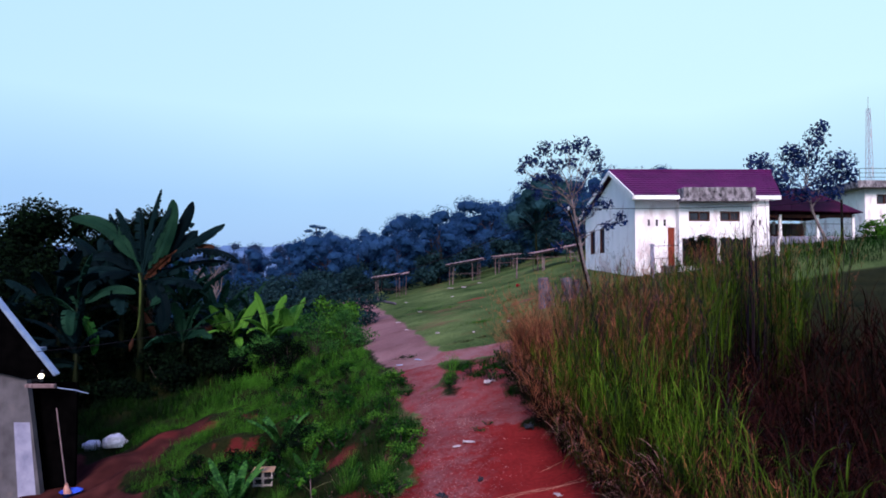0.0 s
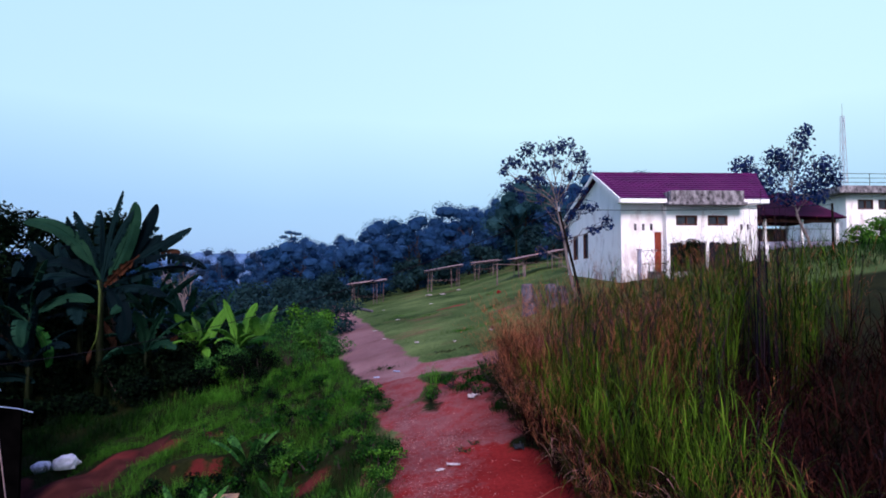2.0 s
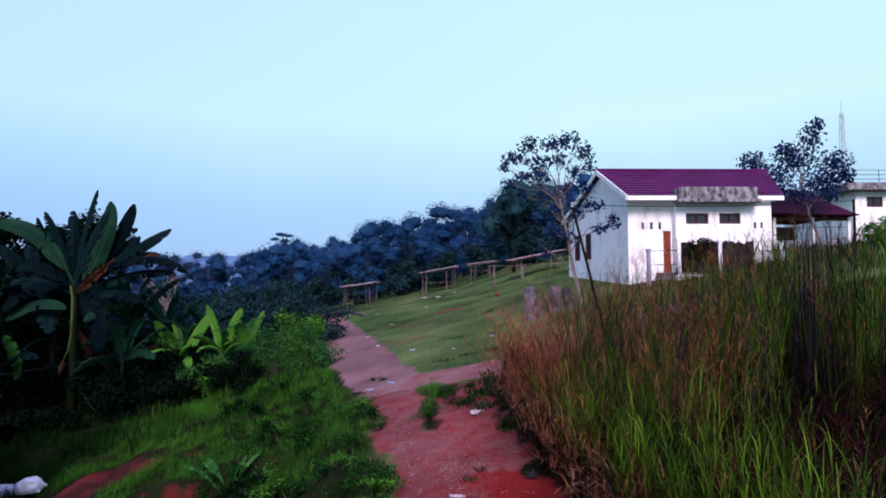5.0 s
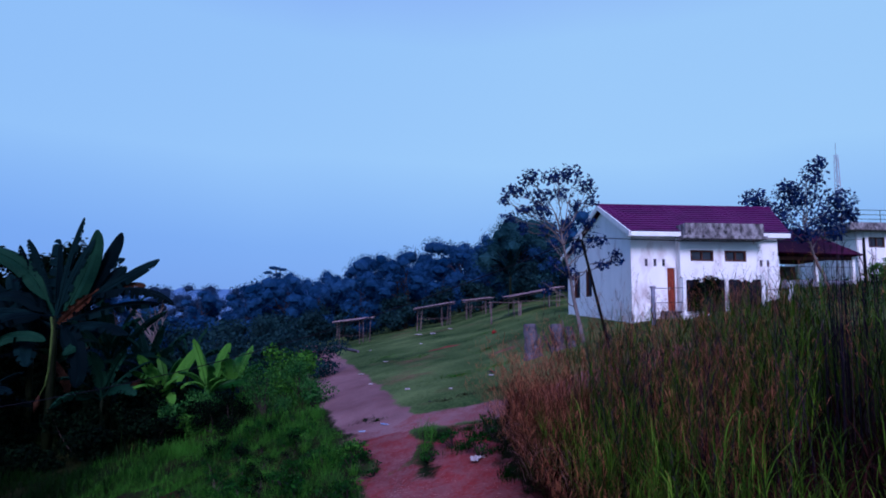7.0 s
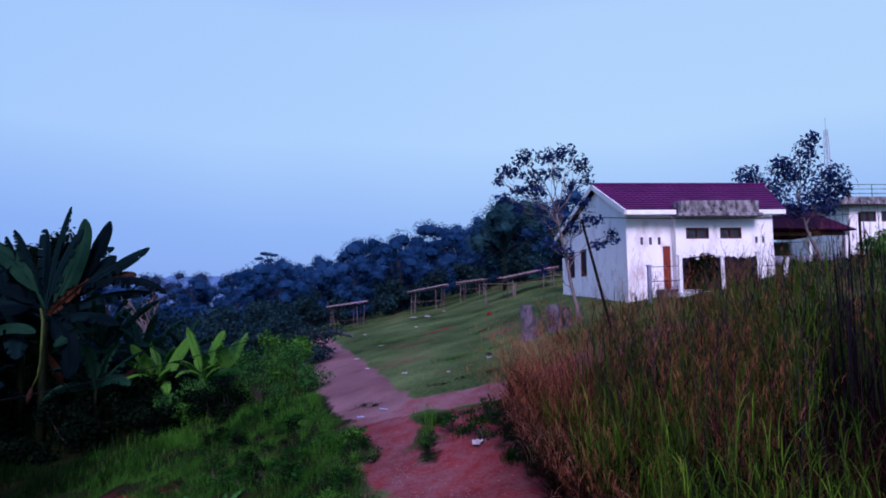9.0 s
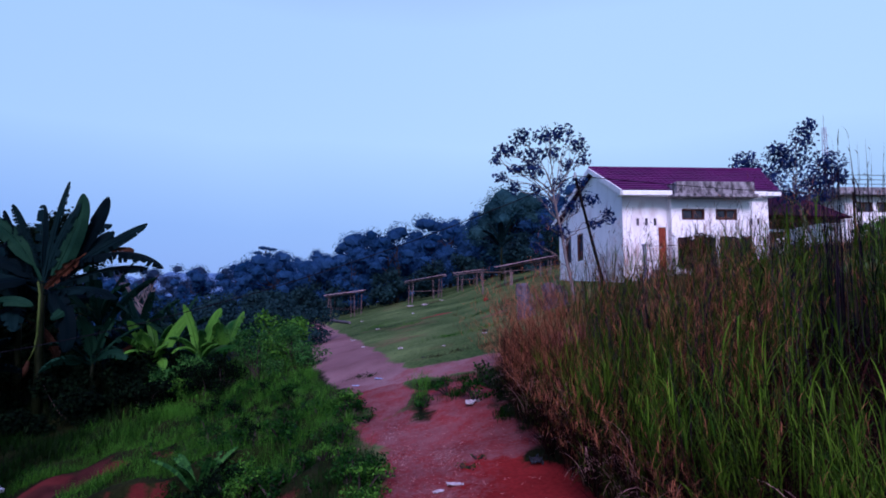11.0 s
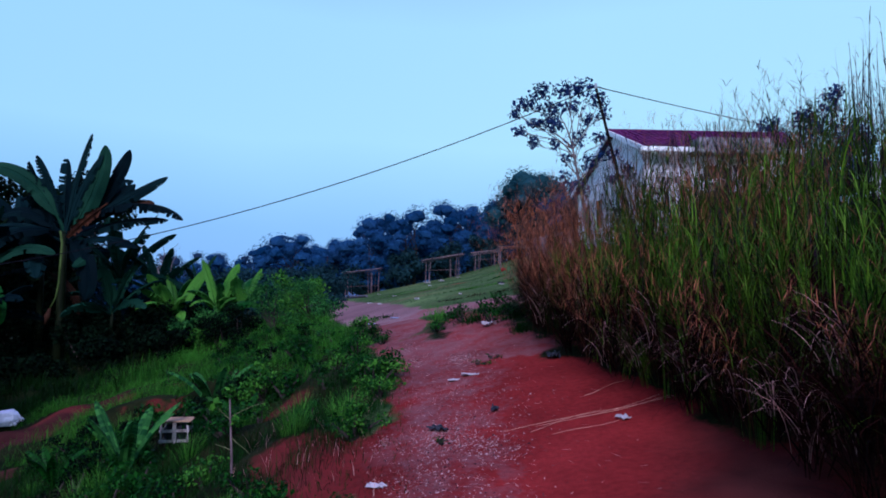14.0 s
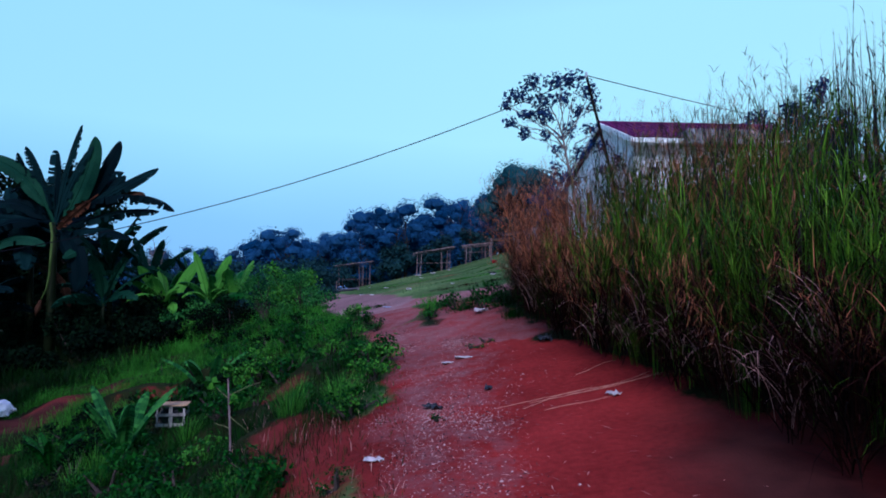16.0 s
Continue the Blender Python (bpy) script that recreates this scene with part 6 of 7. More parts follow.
def tussocks(rng):
    """Centres of the tussocks of the stand, with a russet share from 0 to 1: russet along the rim and the far end, green within."""
    out = []
    for gy in np.arange(6.6, 22.0, 0.74):
        for gx in np.arange(0.15, 6.6, 0.78):
            y = gy + rng.uniform(-0.36, 0.36)
            inside = gx + rng.uniform(-0.32, 0.34)
            x = float(np.interp(y, EDGE_Y, EDGE_X)) + max(0.05, inside)
            drift = 0.5 + 0.32 * math.sin(x * 1.6 + 1.3 * math.sin(y * 0.9)) + 0.3 * math.sin(y * 1.9 - x * 0.8)
            rim = float(np.interp(inside, (0.3, 1.6, 4.0), (0.36, 0.24, 0.0)) + np.interp(y, (9, 12, 14, 19), (-0.15, 0.06, 0.22, 0.48)))
            out.append((x, y, inside, min(1.0, max(0.0, drift * 0.62 + rim + rng.normal(0, 0.14)))))
    return out


def build_tall_grass():
    rng = np.random.default_rng(501)
    green, bright, dry, stems, plumes, tips, tip_plumes = [], [], [], [], [], [], []
    for x0, y0, inside, russet in tussocks(rng):
        near = (y0 < 13.3 and inside > 1.1) or (y0 < 15.2 and inside > 2.3)
        if near and rng.random() < 0.9:
            continue
        top = float(stand_top(np.array(x0), np.array(y0)))
        reach = top * (1 + 0.36 * math.exp(-((y0 - 18.4) / 1.3) ** 2) * (inside < 1.3) + 0.2 * math.exp(-((y0 - 16.2) / 1.2) ** 2) * (inside < 2))
        k = int(rng.integers(12, 22))
        a = rng.uniform(0, 2 * math.pi, k)
        r = rng.uniform(0.02, 0.15, k)
        x, y = x0 + r * np.cos(a), y0 + r * np.sin(a)
        if russet < 0.76:
            vivid = rng.random() < (0.20 if inside < 3 else 0.08) and y0 > 9
            c = leafy_canes(x, y, a, top * rng.uniform(0.74, 1.12, k) * rng.uniform(0.84, 1.08), rng, 2 if inside < 2.6 else 1, 4 if inside < 1.0 else 5, (0.3, 0.85), 0.0135, 0.06)
            (bright if vivid else green).append(c)
            if rng.random() < 0.6:
                m = int(rng.integers(1, 4))
                st, sp = plumed_stems(x[:m], y[:m], a[:m], np.maximum(top, 2.1) * rng.uniform(1.05, 1.36, m), np.abs(rng.normal(0.04, 0.04, m)), rng, 6, 6, (0.08, 0.26), (0.006, 0.013), (0.1, 0.8), 0.016)
                tips.append(st)
                tip_plumes.append(sp)
        if russet > 0.40:
            m = int(rng.integers(6, 11) * (0.5 + 0.8 * russet))
            a = rng.uniform(0, 2 * math.pi, m) if inside > 0.9 else rng.normal(math.pi, 0.9, m)
            r = rng.uniform(0.02, 0.2, m)
            lean = rng.uniform(0.02, 0.16, m) if inside > 0.9 else rng.uniform(0.08, 0.42, m)
            st, sp = plumed_stems(x0 + r * np.cos(a), y0 + r * np.sin(a), a, reach * rng.uniform(0.85, 1.28, m), lean, rng)
            stems.append(st)
            plumes.append(sp)
            b = np.stack([x0 + r * np.cos(a), y0 + r * np.sin(a), height(x0 + r * np.cos(a), y0 + r * np.sin(a)) + rng.uniform(0, 0.5, m) * top], -1)
            dry.append(ribbons(b, rng.uniform(0, 6.28, m), rng.uniform(0.5, 1.2, m), rng.uniform(0.1, 0.5, m), rng.uniform(0.8, 2.4, m), rng.uniform(0.007, 0.014, m), 6, rng))
    # a few tall clumps of vivid young canes that stand free at the rim
    for cx, cy, tall, count in ((3.05, 12.6, 2.3, 11), (2.75, 14.6, 2.0, 9), (2.55, 16.6, 1.9, 8), (4.3, 16.4, 2.3, 12), (6.4, 15.4, 2.4, 14), (7.6, 14.6, 2.6, 14), (3.5, 10.2, 2.5, 12), (3.75, 11.6, 2.7, 12), (3.3, 13.7, 2.6, 9), (2.95, 13.3, 2.2, 10), (2.65, 15.5, 2.1, 9), (3.2, 11.5, 2.3, 10), (3.4, 12.4, 2.6, 10)):
        x, y = cx + rng.normal(0, 0.10, count), cy + rng.normal(0, 0.10, count)
        bright.append(leafy_canes(x, y, np.arctan2(y - cy, x - cx), tall * rng.uniform(0.7, 1.1, count), rng, 2, 3, (0.3, 0.75), 0.012))
    # heavy russet panicles that lean out at the far end, and tall canes behind them
    for _ in range(17):
        cx, cy, m = rng.uniform(2.25, 3.6), rng.uniform(16.9, 19.4), int(rng.integers(10, 17))
        a = rng.normal(math.pi, 0.8, m)
        st, sp = plumed_stems(cx + rng.normal(0, 0.12, m), cy + rng.normal(0, 0.12, m), a, rng.uniform(2.1, 3.25, m), rng.uniform(0.02, 0.22, m), rng, 3, 9, (0.12, 0.40), (0.003, 0.0066), (0.7, 2.1), 0.008)
        stems.append(st)
        plumes.append(sp)
    for _ in range(16):
        cx, cy, m = rng.uniform(2.7, 4.4), rng.uniform(14.2, 18.0), int(rng.integers(6, 11))
        x, y = cx + rng.normal(0, 0.1, m), cy + rng.normal(0, 0.1, m)
        a = rng.uniform(0, 6.28, m)
        green.append(leafy_canes(x, y, a, rng.uniform(2.3, 3.3, m), rng, 2, 3, (0.3, 0.8), 0.0125, 0.05))
        st, sp = plumed_stems(x[:3], y[:3], a[:3], rng.uniform(2.9, 3.6, 3), np.abs(rng.normal(0.04, 0.04, 3)), rng, 6, 6, (0.08, 0.26), (0.006, 0.013), (0.1, 0.8), 0.016)
        tips.append(st)
        tip_plumes.append(sp)
    # flowering stems, dark as silhouettes, that stand high over the middle of the stand
    for _ in range(26):
        m = int(rng.integers(2, 5))
        cx, cy = rng.uniform(3.0, 5.8), rng.uniform(13.2, 16.8)
        st, sp = plumed_stems(cx + rng.normal(0, 0.15, m), cy + rng.normal(0, 0.15, m), rng.uniform(0, 6.28, m), rng.uniform(2.9, 3.9, m), np.abs(rng.normal(0.03, 0.03, m)), rng, 6, 6, (0.10, 0.30), (0.007, 0.014), (0.2, 1.2), 0.018)
        tips.append(st)
        tip_plumes.append(sp)
    # tall green tussocks in the depth of the stand, with russet ones among them
    for k in range(38):
        cx, cy, m = rng.uniform(4.2, 7.8), rng.uniform(13.6, 16.4), int(rng.integers(8, 13))
        if k % 3 == 0:
            cx = rng.uniform(3.2, 5.2)
            st, sp = plumed_stems(cx + rng.normal(0, 0.14, m), cy + rng.normal(0, 0.14, m), rng.uniform(0, 6.28, m), rng.uniform(2.5, 3.3, m), rng.uniform(0.02, 0.12, m), rng, 4, 8, (0.12, 0.36))
            stems.append(st)
            plumes.append(sp)
            continue
        a, r = rng.uniform(0, 6.28, m), rng.uniform(0.02, 0.15, m)
        green.append(leafy_canes(cx + r * np.cos(a), cy + r * np.sin(a), a, rng.uniform(2.3, 3.2, m), rng, 2, 5, (0.3, 0.8), 0.0135, 0.05))
    # slender straight canes that tower over the stand, and green ones at its near end
    x, y = rng.normal(7.05, 0.27, 44), rng.uniform(14.4, 15.6, 44)
    tall_set = leafy_canes(x, y, rng.uniform(0, 6.28, 44), rng.uniform(3.2, 4.35, 44), rng, 1, 5, (0.10, 0.32), 0.016, 0.02, (0.024, 0.034), 0.10)
    x, y = rng.normal(3.8, 0.28, 40), rng.uniform(9.8, 12.4, 40)
    green.append(leafy_canes(x, y, rng.uniform(0, 6.28, 40), rng.uniform(2.2, 3.1, 40), rng, 2, 4, (0.2, 0.5), 0.012))
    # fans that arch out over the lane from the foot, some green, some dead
    fans = {REED: [], STRAWPALE: [], DEADSHADE: []}
    for k in range(240):
        cy = rng.uniform(7.5, 20.8)
        cx = float(np.interp(cy, EDGE_Y, EDGE_X)) + rng.uniform(-0.1, 0.5)
        count = int(rng.integers(9, 22))
        lift = abs(rng.normal(0.2, 0.35))
        b = np.stack([cx + rng.normal(0, 0.05, count), cy + rng.normal(0, 0.07, count), np.zeros(count)], -1)
        b[:, 2] = height(b[:, 0], b[:, 1]) + lift + rng.uniform(0, 0.25, count)
        fans[REED if k % 3 == 0 else STRAWPALE if k % 2 and cy > 10.5 else DEADSHADE].append(ribbons(b, rng.normal(math.pi, 1.0, count), rng.uniform(0.5, 1.2, count), rng.uniform(0.1, 0.5, count), rng.uniform(1.6, 2.8, count), rng.uniform(0.007, 0.015, count), 8, rng))
    # matted dead blades that fill the foot of the whole stand, with its shade in their colour
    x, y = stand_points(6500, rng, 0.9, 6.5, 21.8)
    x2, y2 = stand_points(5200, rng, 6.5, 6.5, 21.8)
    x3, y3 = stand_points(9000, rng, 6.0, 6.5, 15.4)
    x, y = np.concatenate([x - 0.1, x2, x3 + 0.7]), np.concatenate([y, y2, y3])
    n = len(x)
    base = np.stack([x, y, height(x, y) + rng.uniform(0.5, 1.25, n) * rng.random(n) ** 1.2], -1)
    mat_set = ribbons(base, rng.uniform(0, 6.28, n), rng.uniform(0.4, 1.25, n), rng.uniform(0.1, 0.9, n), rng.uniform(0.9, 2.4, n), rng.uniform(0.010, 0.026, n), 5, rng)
    for name, sets, mat, label, cat in (
            ("tall_grass", green, REED, "dense stand of tall green elephant grass in tussocks beside the lane", "tall grass"),
            ("young_canes", bright, REEDBRIGHT, "clumps of vivid yellow-green young canes in the tall grass", "tall grass"),
            ("tall_canes", [tall_set], PLUMEDARK, "slender canes towering over the tall grass, dark as silhouettes", "tall grass"),
            ("dry_grass", dry, REEDDRY, "withered tan and russet blades hanging in the tall grass", "dry grass"),
            ("russet_stems", stems, REEDDRY, "thin dry stems among the tall grass", "grass stems"),
            ("russet_grass", plumes, PLUME, "russet feathery panicles leaning over the lane's edge", "dry grass"),
            ("flower_stems", tips, PLUMEDARK, "thin flowering stems rising above the tall grass, dark as silhouettes", "grass stems"),
            ("grass_plumes", tip_plumes, PLUMEDARK, "dark purplish feathery seed plumes above the tall grass", "grass plumes"),
            ("arching_grass", fans[REED], REED, "green blades arching in fans from the foot of the tall grass", "tall grass"),
            ("dead_grass", fans[STRAWPALE], STRAWPALE, "pale dead blades arching in fans from the foot of the tall grass", "dry grass"),
            ("withered_grass", [mat_set] + fans[DEADSHADE], DEADSHADE, "withered blades matted at the foot of the tall grass, with its shade in their colour", "dry grass")):
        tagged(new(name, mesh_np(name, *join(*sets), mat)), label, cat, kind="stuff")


build_tall_grass()

# ---- small things ----


def build_crate():
    x, y = -4.42, 16.6
    c = thing("crate", "small whitewashed wooden slat crate standing in the weeds", "crate", (x, y, gz(x, y)), 8)
    w, d, h, t = 0.215, 0.17, 0.36, 0.028
    for sx in (-1, 1):
        for sy in (-1, 1):
            part("post", boxes(((sx * w - t / 2, sy * d - t / 2, 0), (sx * w + t / 2, sy * d + t / 2, h)), bevel=0.004), CRATEWOOD, c)
    part("post", boxes(((-0.03, -d - t / 2, 0), (0.03, -d + t / 2, h)), bevel=0.004), CRATEWOOD, c)
    for z in (0.02, 0.19):
        for sy in (-1, 1):
            part("slat", boxes(((-w - t, sy * d - t * 0.75, z), (w + t, sy * d - t * 0.2, z + 0.05)), bevel=0.003), CRATEWOOD, c)
        for sx in (-1, 1):
            part("slat", boxes(((sx * w - t * 0.3, -d, z), (sx * w + t * 0.3, d, z + 0.05)), bevel=0.003), CRATEWOOD, c)
    for k in range(4):
        y0 = -d - 0.03 + k * 0.105
        part("top_board", boxes(((-w - 0.05, y0, h), (w + 0.05, y0 + 0.098, h + 0.02)), bevel=0.004), TANBOARD, c, "tan top board")
    # an added block stands in for the dark interior behind the slats
    part("inner_block", boxes(((-w + t, -d + 0.05, 0.03), (w - t, d - t, 0.31)), bevel=0.05), DARKLITTER, c, "dark block in place of the crate's dark interior")


build_crate()


def build_sapling():
    x, y = -2.47, 13.25
    z = gz(x, y)
    s = thing("sapling", "thin staked cutting with a few leaves and side twigs", "sapling", (x, y, z))
    rng = random.Random(9)
    part("stem", tube([(0, 0, -0.1), (-0.02, 0, 0.5), (-0.07, 0, 1.22)], [0.015, 0.014, 0.010], 7, wobble=0.08, rng=rng), TIMBER, s)
    for a, b in (((-0.05, 0, 0.95), (0.35, 0.0, 1.12)), ((-0.04, 0, 0.9), (-0.24, 0.02, 1.08)), ((-0.03, 0, 0.55), (-0.22, 0, 0.62)), ((-0.03, 0, 0.7), (0.2, 0, 0.5))):
        part("twig", tube(limb_points(a, b, rng, 3, 0.05), [0.006, 0.005, 0.004, 0.003], 5), TWIG, s)
    r = np.random.default_rng(4)
    part("foliage", mesh_np("foliage", *cloud([(-0.26, 0, 1.10, 0.09, 0.06, 0.09), (-0.07, 0, 1.26, 0.08, 0.08, 0.09), (0.0, 0, 0.9, 0.05, 0.05, 0.05)], 60, r, 0.11, 0.0, 1.0), LEAFFRESH), LEAFFRESH, s)


build_sapling()


def sack_mesh(seed, l, w, h):
    rng = random.Random(seed)
    bm = bmesh.new()
    bmesh.ops.create_icosphere(bm, subdivisions=4, radius=1.0)
    off = Vector((rng.uniform(0, 9), rng.uniform(0, 9), rng.uniform(0, 9)))
    for v in bm.verts:
        p = v.co.copy()
        q = Vector((math.copysign(abs(p.x) ** 0.7, p.x) * l, math.copysign(abs(p.y) ** 0.75, p.y) * w, p.z * h))
        f = noise.fractal(p * 2.3 + off, 0.8, 2.0, 5) * 0.17
        q *= 1 + f
        q.z = max(q.z + h * 0.55, 0.0)
        if p.x > 0.75:
            k = (p.x - 0.75) / 0.25
            q.x *= 1 + 0.22 * k
            q.z += 0.5 * h * k
            q.y *= 1 - 0.72 * k ** 0.5 + 0.25 * (k > 0.85)
            q.z *= 1 - 0.55 * k ** 0.5
        v.co = q
    return bm


for at, turn, sz, seed in (((-13.5, 25.0), 20, (0.34, 0.25, 0.25), 1), ((-12.45, 24.6), 25, (0.38, 0.26, 0.28), 2)):
    solo("sack", sack_mesh(seed, *sz), SACK, "full white woven plastic sack lying on the yard earth", "sack", (*at, gz(*at) - 0.03), turn, "sacks in the yard", smooth=True)


def scrap_mesh(seed, l, w, h=0.03):
    """A crumpled piece of plastic or paper."""
    rng = random.Random(seed)
    bm = bmesh.new()
    n = 7
    off = Vector((rng.uniform(0, 50), rng.uniform(0, 50), 0))
    layers = []
    for dz in (0.0, 0.006):
        grid = []
        for i in range(n):
            row = []
            for j in range(n):
                u, v = i / (n - 1) - 0.5, j / (n - 1) - 0.5
                e = 1 + 0.5 * noise.noise(Vector((u * 3, v * 3, 0)) + off)
                z = h * (1 + 1.6 * noise.noise(Vector((u * 5, v * 5, 3)) + off)) * 0.7
                row.append(bm.verts.new((u * l * e, v * w * e, max(0.0, z) + dz)))
            grid.append(row)
        layers.append(grid)
    for g, flip in ((layers[0], True), (layers[1], False)):
        for i in range(n - 1):
            for j in range(n - 1):
                f = (g[i][j], g[i + 1][j], g[i + 1][j + 1], g[i][j + 1])
                bm.faces.new(f[::-1] if flip else f)
    rim = [(i, 0) for i in range(n)] + [(n - 1, j) for j in range(1, n)] + [(i, n - 1) for i in range(n - 2, -1, -1)] + [(0, j) for j in range(n - 2, 0, -1)]
    for (a, b), (c, d) in zip(rim, rim[1:] + rim[:1]):
        bm.faces.new((layers[0][a][b], layers[0][c][d], layers[1][c][d], layers[1][a][b]))
    return bm


LITTER = (  # x, y, length, width, height, material, label
    (0.62, 15.95, 0.30, 0.17, 0.03, PAPER, "crumpled white plastic scrap on the red lane"), (0.36, 15.85, 0.26, 0.12, 0.02, PAPER, "flat white paper scrap on the red lane"),
    (0.80, 13.95, 0.20, 0.09, 0.05, DARKLITTER, "black shoe-sized piece of rubber on the lane"), (2.18, 12.8, 0.16, 0.08, 0.05, PAPER, "small white plastic cup lying on the lane"),
    (-0.66, 12.15, 0.22, 0.14, 0.03, PAPER, "grey-white plastic scrap on gravel"), (-0.38, 29.0, 0.32, 0.30, 0.22, PAPER, "white plastic bag beside the track"),
    (1.35, 20.0, 0.40, 0.22, 0.10, PAPER, "pale rag in the verge weeds"), (2.06, 16.15, 0.32, 0.2, 0.10, DARKLITTER, "black plastic bag at the lane's edge"), (0.03, 13.5, 0.28, 0.14, 0.05, DARKLITTER, "dark clump of charred litter on the lane"),
    (2.86, 29.25, 0.60, 0.42, 0.22, DARKLITTER, "black plastic bag on the field"), (2.8, 28.6, 0.4, 0.3, 0.12, PAPER, "white plastic scrap on the field"), (1.2, 27.6, 0.35, 0.2, 0.06, PAPER, "white scrap on the field"),
    (0.4, 26.2, 0.3, 0.15, 0.05, DARKLITTER, "dark scrap beside the track"), (-2.0, 33.0, 0.35, 0.2, 0.08, PAPER, "white scrap beside the track"), (-2.8, 37.5, 0.5, 0.3, 0.1, PAPER, "white scrap on the field"),
    (-1.7, 41.0, 0.5, 0.3, 0.12, PAPER, "white scrap on the field"), (0.4, 47.0, 0.5, 0.4, 0.12, PAPER, "white scrap on the field"), (1.4, 53.0, 0.9, 0.5, 0.2, PAPER, "pale heap of plastic on the field"), (0.3, 54.5, 1.1, 0.6, 0.22, PAPER, "pale heap of plastic on the field"),
    (2.8, 55.0, 0.7, 0.4, 0.15, PAPER, "pale heap of plastic on the field"), (-3.2, 50.0, 0.6, 0.4, 0.12, PAPER, "white scrap near a stall"), (4.8, 43.0, 0.42, 0.4, 0.42, REDPLASTIC, "red plastic bag on the field"), 
    (-1.0, 24.9, 0.6, 0.3, 0.05, SHEET, "bluish plastic strip on the track"), (-1.7, 24.7, 0.5, 0.3, 0.04, SHEET, "bluish plastic strip on the track"),
)
for i, (x, y, l, w, h, m, label) in enumerate(LITTER):
    k = 1.0 if y < 24 else 0.48
    solo("litter", scrap_mesh(600 + i, l * k, w * k, h * k), m, label, "litter", (x, y, gz(x, y) - 0.02 * float(lane_field(np.array([x]), np.array([y]))[0][0])), 40 * i, "litter about the lane")


def build_straw_and_stones():
    rng = random.Random(14)
    for k, (x0, y0, x1, y1) in enumerate(((0.80, 13.05, 2.91, 13.15), (1.32, 12.68, 2.17, 12.72), (1.2, 13.02, 2.80, 13.22), (1.7, 13.14, 2.88, 13.10), (2.0, 13.9, 2.6, 14.0), (1.1, 12.95, 2.0, 13.12))):
        pts = []
        for i in range(7):
            f = i / 6
            x, y = x0 + (x1 - x0) * f, y0 + (y1 - y0) * f + 0.05 * math.sin(f * 5 + k)
            pts.append((x, y, gz(x, y) - 0.016 + 0.05 * f))
        solo("dry_stalk", tube(pts, [0.0022, 0.0026, 0.0026, 0.0022, 0.002, 0.0016, 0.0012], 5), STRAW, "long dry grass stalk fallen across the lane", "stalk", group="fallen stalks")
    r = np.random.default_rng(15)
    heaps = ((0.1, 13.2, 0.42, 1500), (-0.4, 17.8, 0.33, 700), (0.6, 17.3, 0.40, 700), (-0.2, 12.0, 0.5, 800), (0.65, 12.6, 0.35, 500), (0.3, 10.6, 0.55, 800), (-0.7, 13.4, 0.3, 300), (0.1, 15.4, 0.7, 500), (-0.5, 19.4, 0.35, 350), (0.4, 9.2, 0.6, 600), (0.7, 14.0, 0.9, 350), (-0.6, 16.3, 0.3, 350))
    x = np.concatenate([r.normal(hx, s * 0.55, int(k * 1.4)) for hx, hy, s, k in heaps])
    y = np.concatenate([r.normal(hy, s * 0.85, int(k * 1.4)) for hx, hy, s, k in heaps])
    n = len(x)
    ok = lane_field(x, y)[0] > 0.35
    x, y = x[ok], y[ok]
    n = len(x)
    s = 0.0020 + 0.0065 * r.random(n) ** 3 + (r.random(n) < 0.015) * 0.006
    ang = r.uniform(0, 6.28, n)
    z = surface(x, y) - 0.021
    ring = np.stack([np.cos(ang[:, None] + np.arange(4) * math.pi / 2), np.sin(ang[:, None] + np.arange(4) * math.pi / 2)], -1)
    low = np.concatenate([np.stack([x, y], -1)[:, None] + ring * s[:, None, None] * np.array([1.7, 0.9]), np.repeat(z[:, None, None], 4, 1)], -1)
    top = np.concatenate([np.stack([x, y], -1)[:, None] + ring * s[:, None, None] * 0.7, np.repeat((z + s * 1.1)[:, None, None], 4, 1)], -1)
    v = np.concatenate([low, top], 1).reshape(-1, 3)
    b = (np.arange(n) * 8)[:, None]
    q = np.concatenate([np.stack([b + k, b + (k + 1) % 4, b + 4 + (k + 1) % 4, b + 4 + k], -1) for k in range(4)] + [np.stack([b + 4, b + 5, b + 6, b + 7], -1)], 1).reshape(-1, 4)
    tagged(new("gravel", mesh_np("gravel", v, q, PEBBLE)), "pale pebbles and crumbs scattered over the red lane", "gravel", kind="stuff")


build_straw_and_stones()


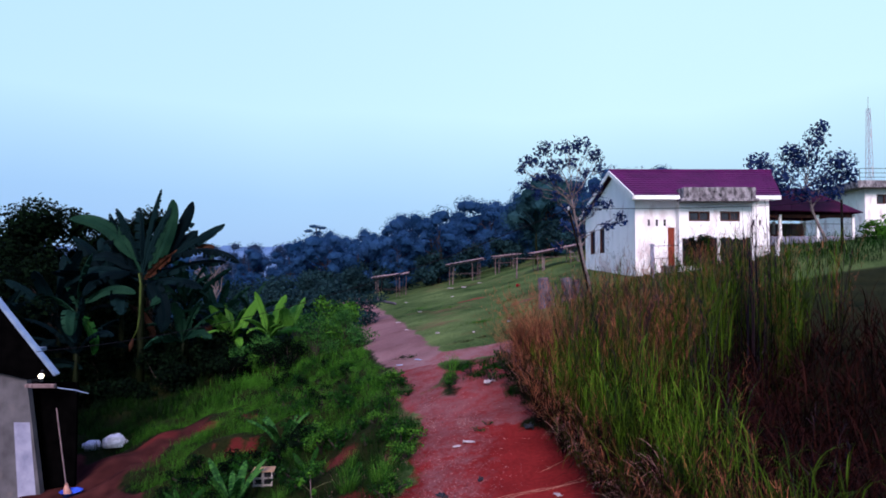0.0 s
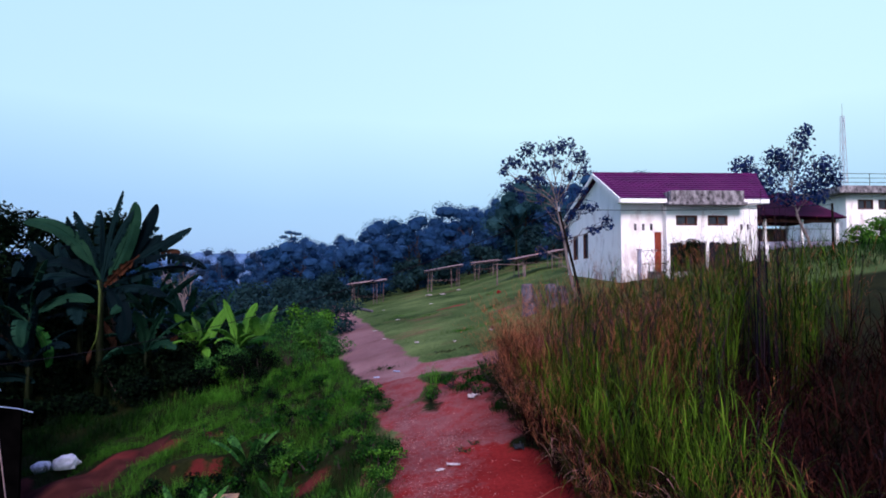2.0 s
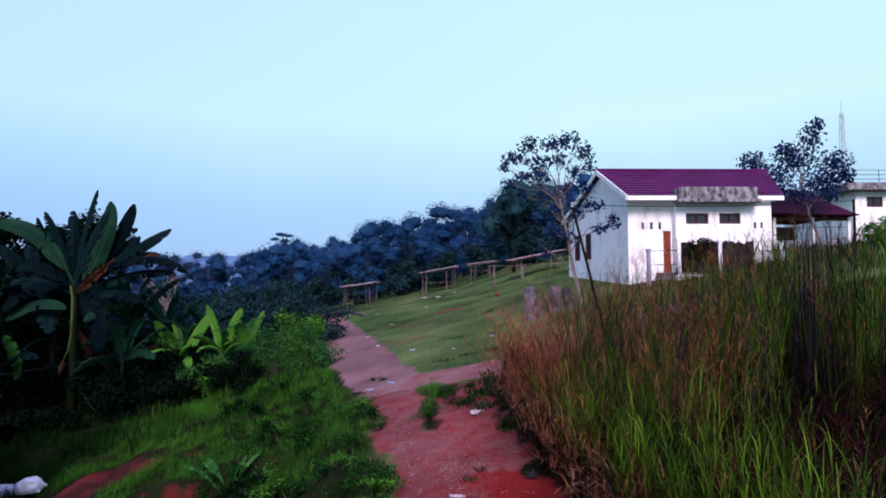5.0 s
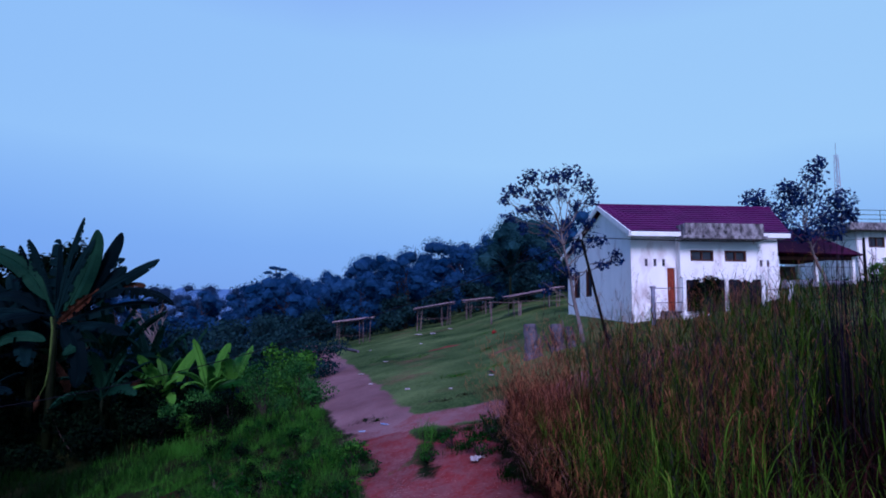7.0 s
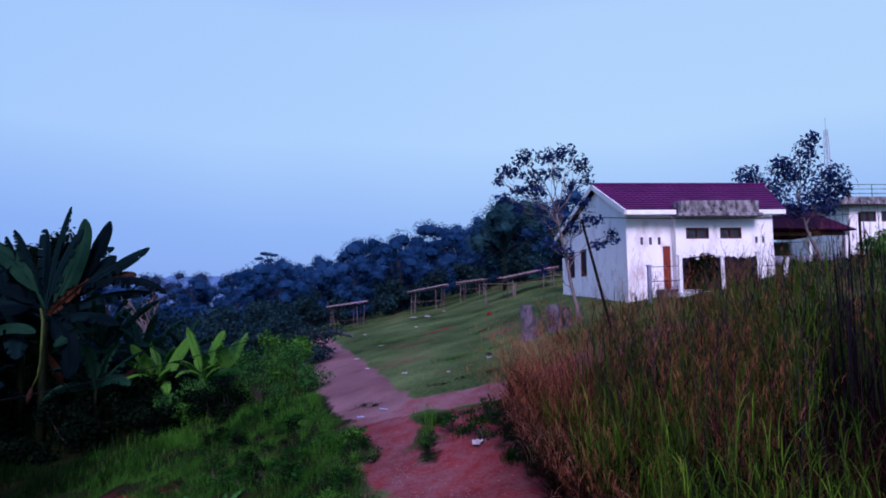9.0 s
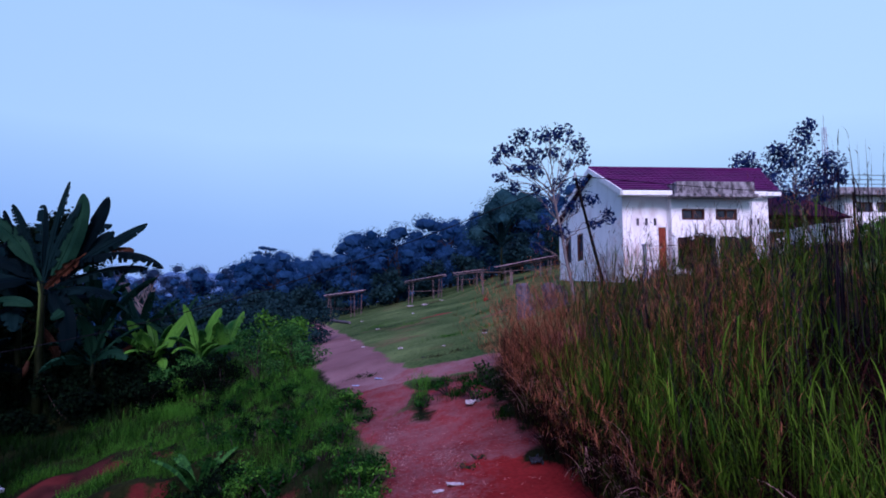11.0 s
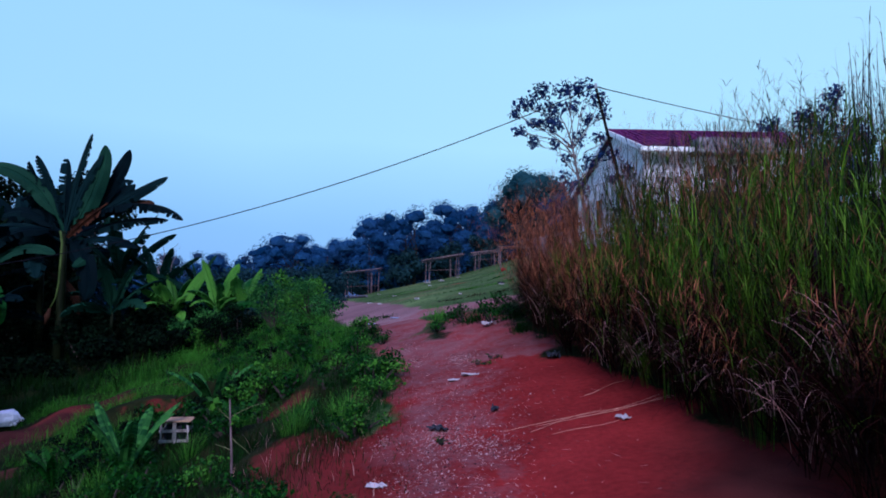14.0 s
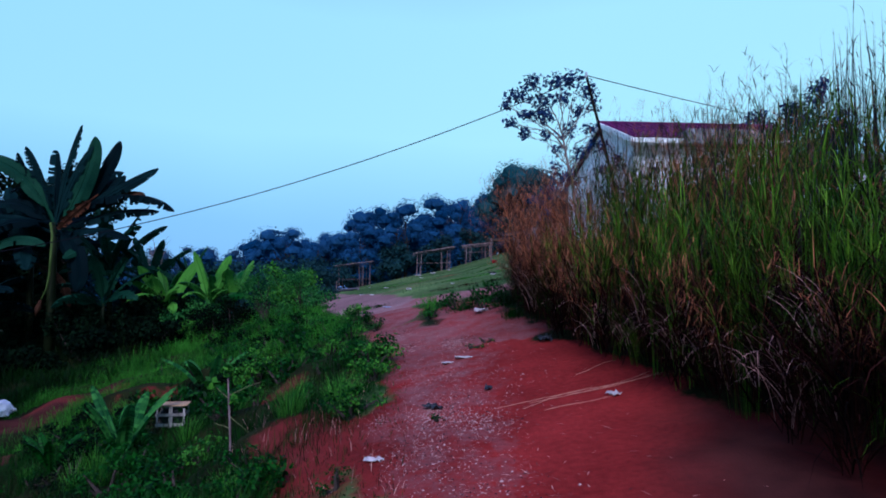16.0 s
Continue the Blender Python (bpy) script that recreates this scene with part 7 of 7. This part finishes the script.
def build_lane_bits():
    """Bits of straw, twig and dead leaf trodden into the lane."""
    r = np.random.default_rng(19)
    n = 1700
    x, y = r.normal(0.3, 0.9, n), r.uniform(9.5, 20, n)
    ok = lane_field(x, y)[0] > 0.4
    x, y = x[ok], y[ok]
    n = len(x)
    base = np.stack([x, y, surface(x, y) - 0.016], -1)
    v, q = ribbons(base, r.uniform(0, 6.28, n), r.uniform(0.02, 0.13, n), np.full(n, 1.45), r.uniform(0.0, 0.12, n), r.uniform(0.003, 0.012, n), 3, r)
    tagged(new("straw_bits", mesh_np("straw_bits", v, q, STRAWPALE)), "bits of straw and dead leaf trodden into the red lane", "straw", kind="stuff")


build_lane_bits()


def build_rubbish_pile():
    rng = random.Random(17)
    p = thing("burnt_stump_pile", "smouldering pile of charred stumps and branches at the field's edge", "rubbish pile")
    for x, y, tall, r in ((4.65, 30.0, 1.35, 0.30), (5.75, 30.1, 1.0, 0.27), (6.15, 29.7, 0.8, 0.2)):
        z = gz(x, y)
        part("stump", tube(limb_points((x, y, z - 0.1), (x - 0.12, y, z + tall), rng, 5, 0.03), [r * 1.25, r, r * 0.95, r * 0.9, r * 0.95, r * 0.8], 11, wobble=0.12, rng=rng), CHARSHADE, p, "thick charred stump")
    for k in range(9):
        x, y = 5.4 + rng.uniform(-0.9, 0.9), 30.0 + rng.uniform(-0.6, 0.6)
        z = gz(x, y)
        part("branch", tube(limb_points((x, y, z - 0.1), (x + rng.uniform(-0.5, 0.5), y + rng.uniform(-0.2, 0.2), z + rng.uniform(0.4, 1.1)), rng, 3, 0.08), [0.06, 0.05, 0.04, 0.02], 6, wobble=0.2, rng=rng), CHARSHADE if k % 3 else PALEBARK, p)
    for k in range(2):
        a, b = ((-9.4, 55.5), (-6.7, 61.6)) if k == 0 else ((-7.0, 60.6), (-4.1, 50.5))
        solo("log", tube([(a[0] + (b[0] - a[0]) * f / 6, a[1] + (b[1] - a[1]) * f / 6, gz(a[0] + (b[0] - a[0]) * f / 6, a[1] + (b[1] - a[1]) * f / 6) + 0.10) for f in range(7)], [0.13, 0.13, 0.12, 0.12, 0.11, 0.10, 0.09], 7, wobble=0.1, rng=rng), CHARSHADE, "dark log lying across the track", "log", group="logs on the track")


build_rubbish_pile()
